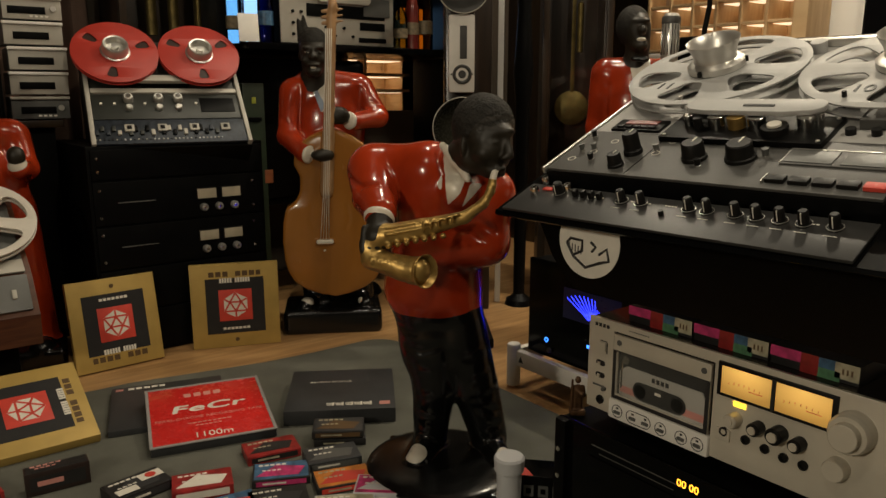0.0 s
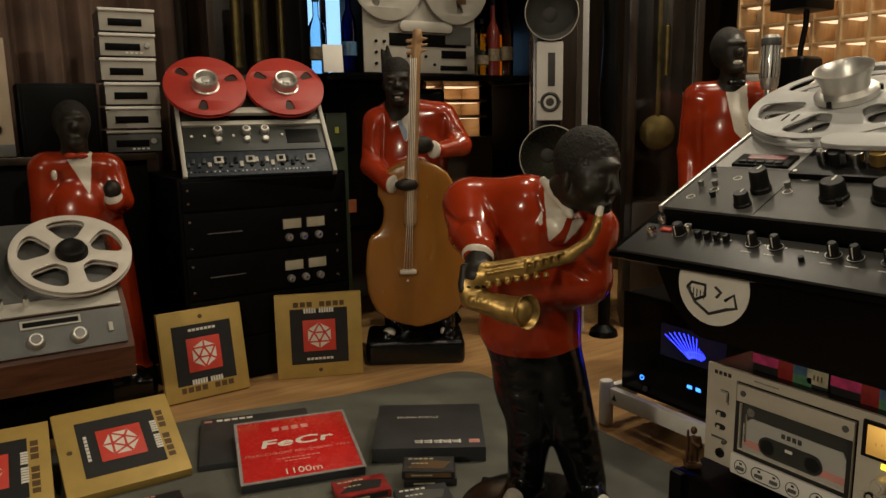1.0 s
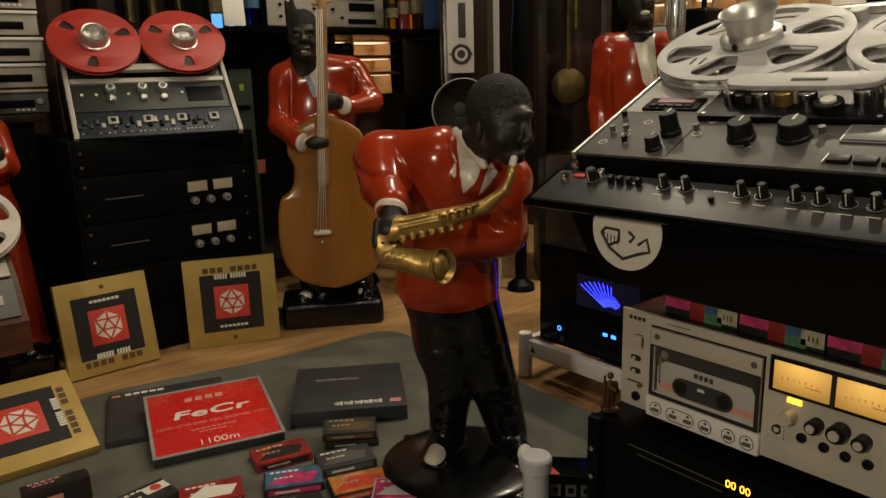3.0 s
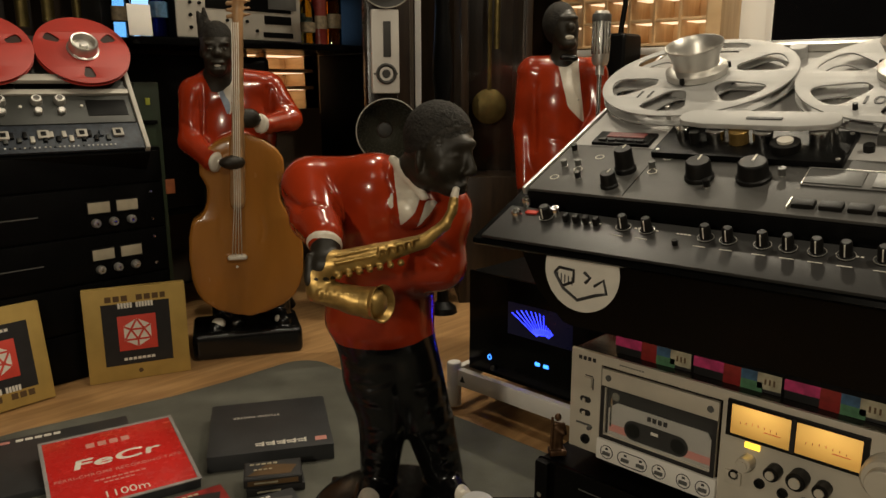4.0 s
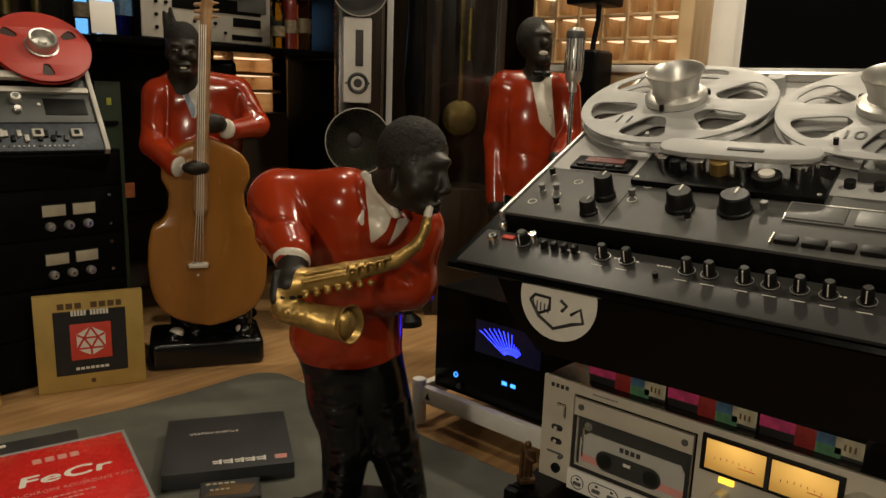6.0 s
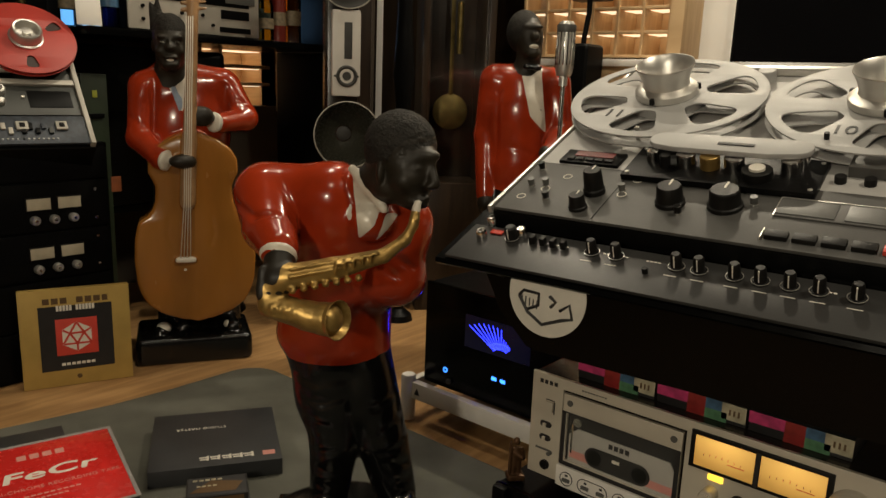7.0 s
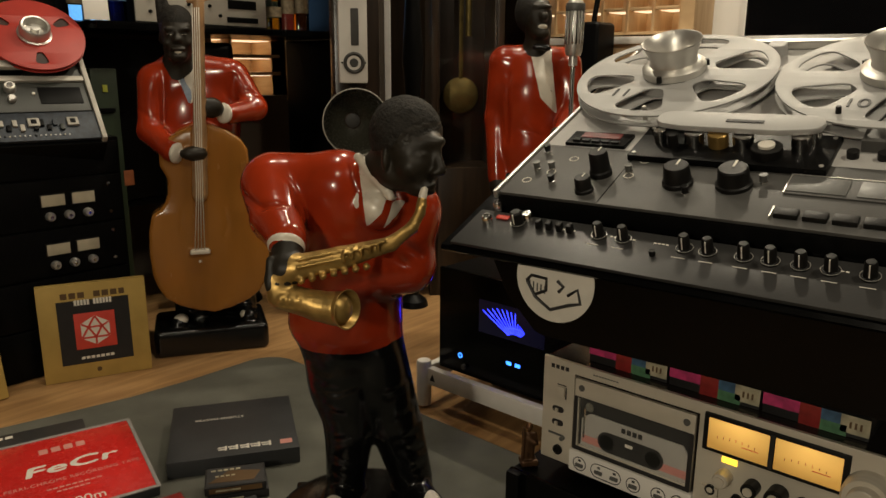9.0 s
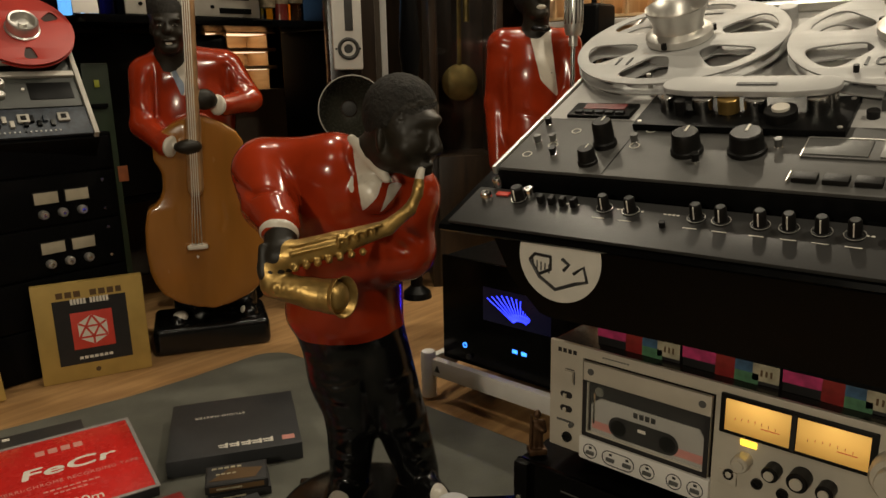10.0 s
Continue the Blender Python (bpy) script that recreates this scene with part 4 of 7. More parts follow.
cassette_case(0.312, 1.660, -4, (mat("brown_black_box", (0.022, 0.012, 0.010), 0.4, 0, 0.2, 20), K, K, M_PINK), "tall dark brown cassette box standing on the mat", 0.045, 0.004, 0, 0.110, 0.034)
cassette_case(0.165, 1.690, 8, (M_CASRED, M_CASRED, M_DARKBOX, M_CREAMP), "dull red cassette case on the mat", 0.020, 0.004)
cassette_case(0.530, 1.375, -8, (M_BLUEP, M_BLUEP, M_CARDRED, M_CREAMP), "blue cassette case on the mat", 0.016, 0.004)
cassette_case(0.405, 1.430, -14, (M_CASRED, M_CASRED, K, M_CREAMP), "red cassette case on the mat", 0.016, 0.004)
cassette_case(0.700, 1.250, -30, (M_FROST, M_CREAMP, M_BLUEP, M_CARDWHT), "pale cassette case on the mat", 0.016, 0.004)

# frosted tube and black box at the statue's foot
cup = thing("plastic_tube", "frosted white plastic tube standing on the mat", "tube", pose(0.925, 1.065, 0.004))
part("body", lathe([(0, 0), (0.021, 0), (0.022, 0.085), (0.026, 0.088), (0.027, 0.110), (0.024, 0.114), (0, 0.114)], 36), M_FROST, cup)
sb = flat_box("black_carton", "glossy black carton with silver lettering on the mat", 1.021, 1.052, -46.6, 0.124, 0.065, 0.004, 0.062, M_GLOSS, "carton")
for i in range(4):
    part("word_bar", box(0.018, 0.0005, 0.022, 0, (-0.042 + i * 0.026, -0.0328, 0.034)), M_GREYPAN, sb)
    part("word_gap", box(0.009, 0.0005, 0.010, 0, (-0.042 + i * 0.026, -0.0332, 0.034)), M_GLOSS, sb)
part("red_flash", prism([(-0.060, -0.030), (-0.034, -0.030), (-0.050, 0.0)], 0.0004, (0, 0, 0.0622)), M_CARDRED, sb)

# ---------------------------------------------------------------- rack with the red-reeled recorder
RACK = axes((0.561, 2.335, 0.0), (1, 0, 0), (0, 0, 1))           # x right, y up, z out of the front
rack = thing("equipment_rack", "black equipment rack with two metered modules standing on the floor", "rack", RACK)
part("cabinet", box(0.50, 0.598, 0.40, 0.004, (0.25, 0.299, -0.206)), M_BLACK, rack)
for y0, h, nm in ((0.508, 0.080, "blank_panel"), (0.383, 0.118, "meter_module"), (0.259, 0.118, "meter_module"), (0.135, 0.118, "blank_panel"), (0.012, 0.118, "blank_panel")):
    mod = part(nm, box(0.482, h, 0.008, 0.0015, (0.25, y0 + h / 2, -0.002)), M_BLACK, rack)
    for x in (0.024, 0.459):
        for dy in (0.022, h - 0.022):
            if x > 0.4 and nm != "meter_module":
                continue
            part("rack_screw", cyl(0.0042, 0.002, (x, y0 + dy, 0.002), seg=14), M_CHROME, mod)
    if nm == "meter_module":
        part("vent_line", box(0.10, 0.003, 0.001, 0, (0.12, y0 + 0.06, 0.0025)), M_GREYPAN, mod)
        for x in (0.317, 0.391):
            mf = part("meter_frame", box(0.062, 0.034, 0.004, 0.001, (x, y0 + 0.068, 0.004)), M_KNOB, mod)
            part("meter_card", box(0.056, 0.028, 0.001, 0.0003, (x, y0 + 0.068, 0.0064)), M_VUPALE, mf, "cream meter face")
        for x in (0.306, 0.352, 0.399):
            kb = part("knob", lathe([(0, 0), (0.0115, 0), (0.0115, 0.010), (0.009, 0.014), (0, 0.014)], 22), M_ALU, mod, "", T((x, y0 + 0.028, 0.002)))
            part("cap", cyl(0.004, 0.002, (0, 0, 0.014), seg=12), M_CHROME, kb)
part("tag", box(0.026, 0.040, 0.004, 0.001, (0.516, 0.487, 0.003)), mat("dull_orange_tag", (0.28, 0.085, 0.03), 0.5, 0, 0.2, 40), rack, "orange tag")

SL = radians(48)
RY = radians(-10)
RR = axes((0.584, 2.355, 0.600), (math.cos(RY), math.sin(RY), 0), (-math.sin(RY) * math.cos(SL), math.cos(RY) * math.cos(SL), math.sin(SL)))
rr = thing("reel_tape_recorder", "grey sloping tape recorder with two red reels on the black rack", "tape recorder", RR)
part("chassis", box(0.432, 0.40, 0.20, 0.004, (0.213, 0.190, -0.105)), M_BLACK, rr)
part("frame_side", box(0.012, 0.390, 0.020, 0.002, (0.004, 0.188, 0.004)), M_PALE, rr, "pale grey side cheek")
part("frame_side", box(0.012, 0.390, 0.020, 0.002, (0.421, 0.188, 0.004)), M_PALE, rr, "pale grey side cheek")
part("deck_plate", box(0.400, 0.200, 0.004, 0.001, (0.2125, 0.288, 0.001)), M_RRPAN, rr)
part("crossbar", box(0.402, 0.016, 0.012, 0.002, (0.2125, 0.186, 0.006)), M_PALE, rr, "pale grey crossbar")
part("head_cover", cut_sheet([arc(0.140, 0.216, 0.011, 90, 270, 10) + arc(0.284, 0.216, 0.011, -90, 90, 10)], 0.014, 0.002), M_PALE, rr, "", T((0, 0, 0.018)))
part("head_block", box(0.13, 0.026, 0.018, 0.002, (0.2125, 0.216, 0.010)), M_BLACK, rr)
pan = part("control_panel", box(0.402, 0.090, 0.006, 0.001, (0.2125, 0.130, 0.003)), M_RRPAN, rr, "grey control panel")
for x, r in ((0.107, 0.014), (0.188, 0.014), (0.241, 0.014)):
    k = part("knob", lathe([(0, 0), (r, 0), (r, 0.010), (r * 0.8, 0.016), (0, 0.016)], 24), M_ALU, pan, "", T((x, 0.156, 0.006)))
    part("cap", cyl(r * 0.5, 0.003, (0, 0, 0.016), seg=16), M_CHROME, k)
for x in (0.107, 0.187, 0.240):
    part("small_knob", lathe([(0, 0), (0.010, 0), (0.010, 0.009), (0.007, 0.012), (0, 0.012)], 20), M_ALU, pan, "", T((x, 0.123, 0.006)))
for x in (0.035, 0.070, 0.150, 0.290):
    part("button", cyl(0.004, 0.004, (x, 0.140, 0.006), seg=12), M_CARDWHT, pan)
part("dark_window", box(0.098, 0.052, 0.002, 0.0005, (0.350, 0.134, 0.0065)), M_BLACK, pan)
mixp = part("meter_bridge", box(0.424, 0.084, 0.010, 0.002, (0.2125, 0.038, 0.004)), M_BLUEPCB, rr, "blue grey bank of meters and switches")
random.seed(11)
for k in range(4):
    bx = 0.052 + k * 0.0865
    part("cue_key", box(0.026, 0.024, 0.008, 0.002, (bx + 0.046, 0.047, 0.012)), M_PALE, mixp)
    part("key_face", box(0.012, 0.012, 0.002, 0.001, (bx + 0.046, 0.047, 0.017)), M_BLACK, mixp)
    for q in range(5):
        part("switch", box(0.010, 0.014 + 0.006 * random.random(), 0.008, 0.001, (bx - 0.038 + q * 0.0145, 0.032 + 0.014 * (q % 2), 0.011)), random.choice([M_BLACK, M_RRPAN, M_PALE, M_BLUEPCB]), mixp)
    for q in range(8):
        part("lamp_dot", box(0.004, 0.004, 0.003, 0.0005, (bx - 0.042 + q * 0.0105, 0.010, 0.0095)), random.choice([M_PALE, M_FROST, M_BLACK]), mixp)


def red_reel(parent, m, turn):
    r = part("reel", flange(0.1170, [rounded_window(0.060, 0.098, turn + k * 120 - 10, turn + k * 120 + 10) for k in range(3)], 0.003), M_REDREEL, parent, "red anodised tape reel", m @ T((0, 0, 0.010)))
    part("lower_flange", flange(0.1170, [rounded_window(0.060, 0.098, turn + k * 120 - 10, turn + k * 120 + 10) for k in range(3)], 0.003), M_REDREEL, r, "", T((0, 0, -0.011)))
    part("tape_pack", lathe([(0.060, -0.0085), (0.108, -0.0085), (0.108, -0.001), (0.060, -0.001)], 48), mat("brown_tape", (0.03, 0.014, 0.010), 0.35), r)
    part("hub_adapter", lathe([(0, 0.003), (0.040, 0.003), (0.040, 0.006), (0.036, 0.008), (0.035, 0.030), (0.032, 0.034), (0.028, 0.033), (0.027, 0.012), (0.010, 0.010), (0.010, 0.026), (0, 0.027)], 40), M_ALU, r, "turned aluminium hub adapter")
    return r


red_reel(rr, T((0.090, 0.305, 0.030)), 20)
red_reel(rr, T((0.323, 0.303, 0.030)), 150)

# ---------------------------------------------------------------- left recorder in its wooden case
LT = thing("reel_tape_recorder", "grey tape recorder with white reels in a mahogany case", "tape recorder", pose(0.138, 2.12, -0.022))
part("plinth", box(0.40, 0.24, 0.166, 0.004, (0, 0.20, 0.1065)), M_BLACK, LT)
case = [(-0.055, 0.19), (-0.062, 0.262), (0.0, 0.345), (0.250, 0.522), (0.30, 0.505), (0.36, 0.40), (0.36, 0.19)]
part("case", place(prism(case, 0.470), Matrix(((0, 0, 1, -0.235), (1, 0, 0, 0), (0, 1, 0, 0), (0, 0, 0, 1)))), M_MAHOG, LT, "polished mahogany case")
FP = axes((-0.222, -0.060, 0.268), (1, 0, 0), (0, 0.060, 0.090))
fp = part("front_panel", box(0.444, 0.088, 0.008, 0.0015, (0.222, 0.050, 0.003)), M_GREYPAN, LT, "grey control panel", FP)
for x, r in ((0.258, 0.019), (0.345, 0.019), (0.06, 0.019), (0.15, 0.019)):
    k = part("knob", lathe([(0, 0), (r, 0), (r * 0.95, 0.012), (r * 0.72, 0.020), (0, 0.020)], 28), M_ALU, fp, "", T((x, 0.036, 0.007)))
    part("cap", cyl(r * 0.55, 0.003, (0, 0, 0.020), seg=20), M_CHROME, k)
mw = part("counter_window", box(0.118, 0.017, 0.003, 0.0008, (0.292, 0.077, 0.008)), M_BLACK, fp)
part("window_rim", cut_sheet([[(0.231, 0.067), (0.353, 0.067), (0.353, 0.087), (0.231, 0.087)], [(0.236, 0.071), (0.348, 0.071), (0.348, 0.083), (0.236, 0.083)]], 0.003), M_PALE, mw, "", T((0, 0, 0.007)))
part("rocker", box(0.010, 0.022, 0.006, 0.0015, (0.412, 0.046, 0.009)), M_PALE, fp)
TPN = axes((-0.222, -0.002, 0.350), (1, 0, 0), (0, 0.36, 0.255))
tp = part("deck_plate", box(0.444, 0.040, 0.006, 0.001, (0.222, 0.022, 0.002)), M_PALE, LT, "pale grey front strip", TPN)
part("deck_top", box(0.444, 0.262, 0.006, 0.001, (0.222, 0.174, 0.001)), M_GREYPAN, LT, "", TPN)


def spoke_reel(parent, m, turn):
    r = part("reel", flange(0.1335, [rounded_window(0.048, 0.116, turn + k * 72 - 27, turn + k * 72 + 27) for k in range(5)], 0.004), M_REELWHT, parent, "white five-spoked reel", m @ T((0, 0, 0.012)))
    part("lower_flange", flange(0.1335, [rounded_window(0.048, 0.116, turn + k * 72 - 27, turn + k * 72 + 27) for k in range(5)], 0.004), M_REELWHT, r, "", T((0, 0, -0.013)))
    part("hub", lathe([(0, 0.004), (0.036, 0.004), (0.036, 0.012), (0.030, 0.022), (0.020, 0.024), (0.010, 0.020), (0, 0.020)], 36), M_KNOB, r, "black hub clamp")
    part("mark", lettering("15", 0.020), M_CARDBLK, r, "printed number", pose(0.025, 0.082, 0.0046, 0, 0, -14))
    return r


spoke_reel(LT, TPN @ T((0.362, 0.155, 0.022)), 90)
spoke_reel(LT, TPN @ T((0.075, 0.155, 0.022)), 120)
for x in (0.2, 0.25):
    part("tape_pin", cyl(0.006, 0.03, (x, 0.03, 0.004), seg=16), M_CHROME, LT, "", TPN)

# cable by the left recorder
plug = thing("audio_cable", "thin black cable with chrome plug on the floor", "cable", pose(0, 0, 0.0))
part("lead", tube([(0.09, 2.075, 0.086), (0.075, 2.085, 0.06), (0.065, 2.09, 0.02), (0.05, 2.09, 0.004)], 0.003, 8), M_KNOB, plug)

# ---------------------------------------------------------------- sculpted figures


class Clay:
    """Soft union of round forms, turned into one skin; each form carries a paint."""

    def __init__(self, lo, hi, step, paints):
        self.lo, self.step, self.paints = np.array(lo, float), step, paints
        self.n = np.ceil((np.array(hi) - self.lo) / step).astype(int) + 1
        self.d = np.full(self.n, 0.06, np.float32)
        self.forms, self.dabs = [], []

    def block(self, lo, hi, pad):
        a = np.clip(np.floor((np.array(lo) - pad - self.lo) / self.step).astype(int), 0, self.n - 1)
        b = np.clip(np.ceil((np.array(hi) + pad - self.lo) / self.step).astype(int) + 1, 1, self.n)
        g = [(self.lo[i] + self.step * np.arange(a[i], b[i])).astype(np.float32) for i in range(3)]
        return tuple(slice(a[i], b[i]) for i in range(3)), np.meshgrid(*g, indexing="ij", sparse=True)

    def blend(self, sl, v, k):
        old = self.d[sl]
        if k <= 0:
            self.d[sl] = np.minimum(old, v)
        else:
            h = np.clip(0.5 + 0.5 * (old - v) / k, 0, 1)
            self.d[sl] = old * (1 - h) + v * h - k * h * (1 - h)

    def rod(self, a, b, ra, rb, paint, k=0.012):
        a, b = np.array(a, float), np.array(b, float)

        def f(x, y, z):
            ab = b - a
            t = np.clip(((x - a[0]) * ab[0] + (y - a[1]) * ab[1] + (z - a[2]) * ab[2]) / max(ab @ ab, 1e-9), 0, 1)
            return np.sqrt((x - a[0] - t * ab[0]) ** 2 + (y - a[1] - t * ab[1]) ** 2 + (z - a[2] - t * ab[2]) ** 2) - (ra + (rb - ra) * t)
        r = max(ra, rb)
        sl, g = self.block(np.minimum(a, b) - r, np.maximum(a, b) + r, 0.05)
        self.blend(sl, f(*g).astype(np.float32), k)
        self.forms.append((f, paint))

    def egg(self, c, r, paint, k=0.012, turn=(0, 0, 0)):
        c, r = np.array(c, float), np.array(r, float)
        R = np.array(Euler([radians(q) for q in turn]).to_matrix())

        def f(x, y, z):
            p = [(x - c[0]) * R[0, i] + (y - c[1]) * R[1, i] + (z - c[2]) * R[2, i] for i in range(3)]
            q = np.sqrt((p[0] / r[0]) ** 2 + (p[1] / r[1]) ** 2 + (p[2] / r[2]) ** 2)
            g = np.sqrt((p[0] / r[0] ** 2) ** 2 + (p[1] / r[1] ** 2) ** 2 + (p[2] / r[2] ** 2) ** 2)
            return q * (q - 1) / np.maximum(g, 1e-6)
        e = r.max()
        sl, g = self.block(c - e, c + e, 0.05)
        self.blend(sl, f(*g).astype(np.float32), k)
        self.forms.append((f, paint))

    def block_form(self, c, h, rnd, paint, k=0.004):
        c, h = np.array(c, float), np.array(h, float) - rnd

        def f(x, y, z):
            q = [np.abs(x - c[0]) - h[0], np.abs(y - c[1]) - h[1], np.abs(z - c[2]) - h[2]]
            return np.sqrt(sum(np.maximum(i, 0) ** 2 for i in q)) + np.minimum(np.maximum(q[0], np.maximum(q[1], q[2])), 0) - rnd
        sl, g = self.block(c - h - rnd, c + h + rnd, 0.05)
        self.blend(sl, f(*g).astype(np.float32), k)
        self.forms.append((f, paint))

    def violin(self, y0, zs, ws, paint):
        """Instrument body: half widths ws at heights zs, front and back gently arched."""
        def f(x, y, z):
            w = np.interp(z, zs, ws)
            h = 0.031 + 0.011 * np.clip(1 - (x / np.maximum(w, 0.02)) ** 2, 0, 1)
            p, q, r = np.abs(x) - w + 0.007, np.abs(y - y0) - h + 0.007, 0.007
            return np.sqrt(np.maximum(p, 0) ** 2 + np.maximum(q, 0) ** 2) + np.minimum(np.maximum(p, q), 0) - r
        sl, g = self.block((-max(ws), y0 - 0.05, zs[0]), (max(ws), y0 + 0.05, zs[-1]), 0.03)
        self.blend(sl, f(*g).astype(np.float32), 0)
        self.forms.append((f, paint))

    def groove(self, pts, r, depth):
        """Soft crease along a line."""
        for a, b in zip(pts, pts[1:]):
            a, b = np.array(a, float), np.array(b, float)
            sl, (x, y, z) = self.block(np.minimum(a, b) - r, np.maximum(a, b) + r, 0.01)
            ab = b - a
            t = np.clip(((x - a[0]) * ab[0] + (y - a[1]) * ab[1] + (z - a[2]) * ab[2]) / (ab @ ab), 0, 1)
            d2 = (x - a[0] - t * ab[0]) ** 2 + (y - a[1] - t * ab[1]) ** 2 + (z - a[2] - t * ab[2]) ** 2
            self.d[sl] += (depth * np.exp(-d2 / (r * r))).astype(np.float32)

    def curls(self, c, r, amp, wave):
        """Knobbly relief inside an ellipsoid."""
        sl, (x, y, z) = self.block(np.array(c) - r, np.array(c) + r, 0.0)
        w = np.clip(1.3 - ((x - c[0]) / r[0]) ** 2 - ((y - c[1]) / r[1]) ** 2 - ((z - c[2]) / r[2]) ** 2, 0, 0.3) / 0.3
        k = math.tau / wave
        v = np.sin(k * x + 1.3 * np.sin(0.7 * k * z)) * np.sin(k * y + 1.1 * np.sin(0.6 * k * x)) * np.sin(k * z + 1.2 * np.sin(0.8 * k * y))
        self.d[sl] += (amp * w * v).astype(np.float32)

    def cuff(self, at, way, r):
        """Shirt cuff: a flat ring across the arm."""
        e = Vector(way).to_track_quat("Z", "Y").to_euler()
        self.egg(at, (r, r, r * 0.30), 3, 0.002, [math.degrees(q) for q in e])

    def dab(self, c, r, paint, only=None, turn=(0, 0, 0)):
        """Paint inside an ellipsoid, upon forms of the paint only."""
        self.dabs.append((np.array(c, float), np.array(r, float), paint, only, np.array(Euler([radians(q) for q in turn]).to_matrix())))

    def wedge(self, a, b, c, paint, only=None):
        """Paint inside the triangle a, b, c as seen along y, whatever the depth."""
        self.dabs.append((np.array((a, b, c), float), None, paint, only, None))

    def skin(self):
        d = self.d
        s = d < 0
        cnt = np.zeros(self.n - 1, np.int8)
        acc = np.zeros((*(self.n - 1), 3), np.float32)

        def cut(o, ax):
            sl = [slice(o[i], self.n[i] - 1 + o[i]) for i in range(3)]
            s2 = list(sl)
            s2[ax] = slice(1, self.n[ax])
            return tuple(sl), tuple(s2)
        for ax in range(3):
            others = [i for i in range(3) if i != ax]
            for p in (0, 1):
                for q in (0, 1):
                    o = [0, 0, 0]
                    o[others[0]], o[others[1]] = p, q
                    sa, sb = cut(o, ax)
                    x = s[sa] != s[sb]
                    ii = np.nonzero(x)
                    da, db = d[sa][ii], d[sb][ii]
                    cnt[ii] += 1
                    acc[(*ii, ax)] += da / (da - db)
                    acc[(*ii, others[0])] += p
                    acc[(*ii, others[1])] += q
        cell = np.argwhere(cnt > 0)
        num = np.full(self.n - 1, -1, np.int32)
        num[tuple(cell.T)] = np.arange(len(cell))
        co = (cell + acc[tuple(cell.T)] / cnt[tuple(cell.T)][:, None]) * self.step + self.lo
        quads = []
        for ax in range(3):
            u, v = (ax + 1) % 3, (ax + 2) % 3
            sa = [slice(1, self.n[i] - 1) for i in range(3)]
            sa[ax] = slice(0, self.n[ax] - 1)
            sb = list(sa)
            sb[ax] = slice(1, self.n[ax])
            x = s[tuple(sa)] != s[tuple(sb)]
            ii = np.argwhere(x)
            base = ii + 1
            base[:, ax] -= 1
            eu, ev = np.eye(3, dtype=int)[u], np.eye(3, dtype=int)[v]
            q = np.stack([num[tuple((base - eu - ev).T)], num[tuple((base - ev).T)], num[tuple(base.T)], num[tuple((base - eu).T)]], 1)
            flip = ~s[tuple(sa)][tuple(ii.T)]
            q[flip] = q[flip][:, ::-1]
            quads.append(q)
        quads = np.concatenate(quads)
        for _ in range(3):
            tot, k = np.zeros_like(co), np.zeros(len(co))
            for i in range(4):
                np.add.at(tot, quads[:, i], co[quads[:, (i + 1) % 4]] + co[quads[:, (i + 3) % 4]])
                np.add.at(k, quads[:, i], 2)
            co = co * 0.5 + 0.5 * tot / np.maximum(k, 1)[:, None]
        mid = co[quads].mean(1)
        best, paint = np.full(len(mid), 9.0), np.zeros(len(mid), int)
        for f, p in self.forms:
            v = f(mid[:, 0], mid[:, 1], mid[:, 2])
            w = v < best
            best[w], paint[w] = v[w], p
        for c, r, p, only, R in self.dabs:
            if r is None:
                (ax_, ay), (bx, by), (cx, cy) = c
                X, Z = mid[:, 0], mid[:, 2]
                e = [(x2 - x1) * (Z - y1) - (y2 - y1) * (X - x1) for x1, y1, x2, y2 in ((ax_, ay, bx, by), (bx, by, cx, cy), (cx, cy, ax_, ay))]
                w = ((e[0] > 0) & (e[1] > 0) & (e[2] > 0)) | ((e[0] < 0) & (e[1] < 0) & (e[2] < 0))
            else:
                w = ((((mid - c) @ R) / r) ** 2).sum(1) < 1
            if only is not None:
                w &= np.isin(paint, only)
            paint[w] = p
        # ease the staircase where two paints meet
        ea, eb = np.concatenate([quads[:, i] for i in range(4)]), np.concatenate([quads[:, (i + 1) % 4] for i in range(4)])
        pf = np.tile(paint, 4)
        key = np.minimum(ea, eb).astype(np.int64) * len(co) + np.maximum(ea, eb)
        order = np.argsort(key, kind="stable")
        k2, p2 = key[order], pf[order]
        hit = np.nonzero((k2[1:] == k2[:-1]) & (p2[1:] != p2[:-1]))[0]
        va, vb = ea[order][hit], eb[order][hit]
        for _ in range(8):
            tot, k = np.zeros_like(co), np.zeros(len(co))
            np.add.at(tot, va, co[vb])
            np.add.at(tot, vb, co[va])
            np.add.at(k, va, 1)
            np.add.at(k, vb, 1)
            w = k >= 2
            co[w] = 0.5 * co[w] + 0.5 * tot[w] / k[w][:, None]
        return co, quads, paint

    def statue(self, name, m, label, extra=()):
        """The figure as one mesh; extra holds (bmesh, paint) to add to it."""
        co, quads, paint = self.skin()
        me = bpy.data.meshes.new(name)
        me.from_pydata(co.tolist(), [], quads.tolist())
        for mt in self.paints:
            me.materials.append(mt)
        me.polygons.foreach_set("material_index", paint.astype(np.int32))
        me.shade_smooth()
        if extra:
            bm = bmesh.new()
            bm.from_mesh(me)
            tmp = bpy.data.meshes.new("tmp")
            for b, p in extra:
                for fc in b.faces:
                    fc.material_index, fc.smooth = p, True
                b.to_mesh(tmp)
                bm.from_mesh(tmp)
                b.free()
            bpy.data.meshes.remove(tmp)
            bm.to_mesh(me)
            bm.free()
        ob = new(name, me)
        ob.matrix_basis = m
        return tagged(ob, label, "statue", "musician statues")


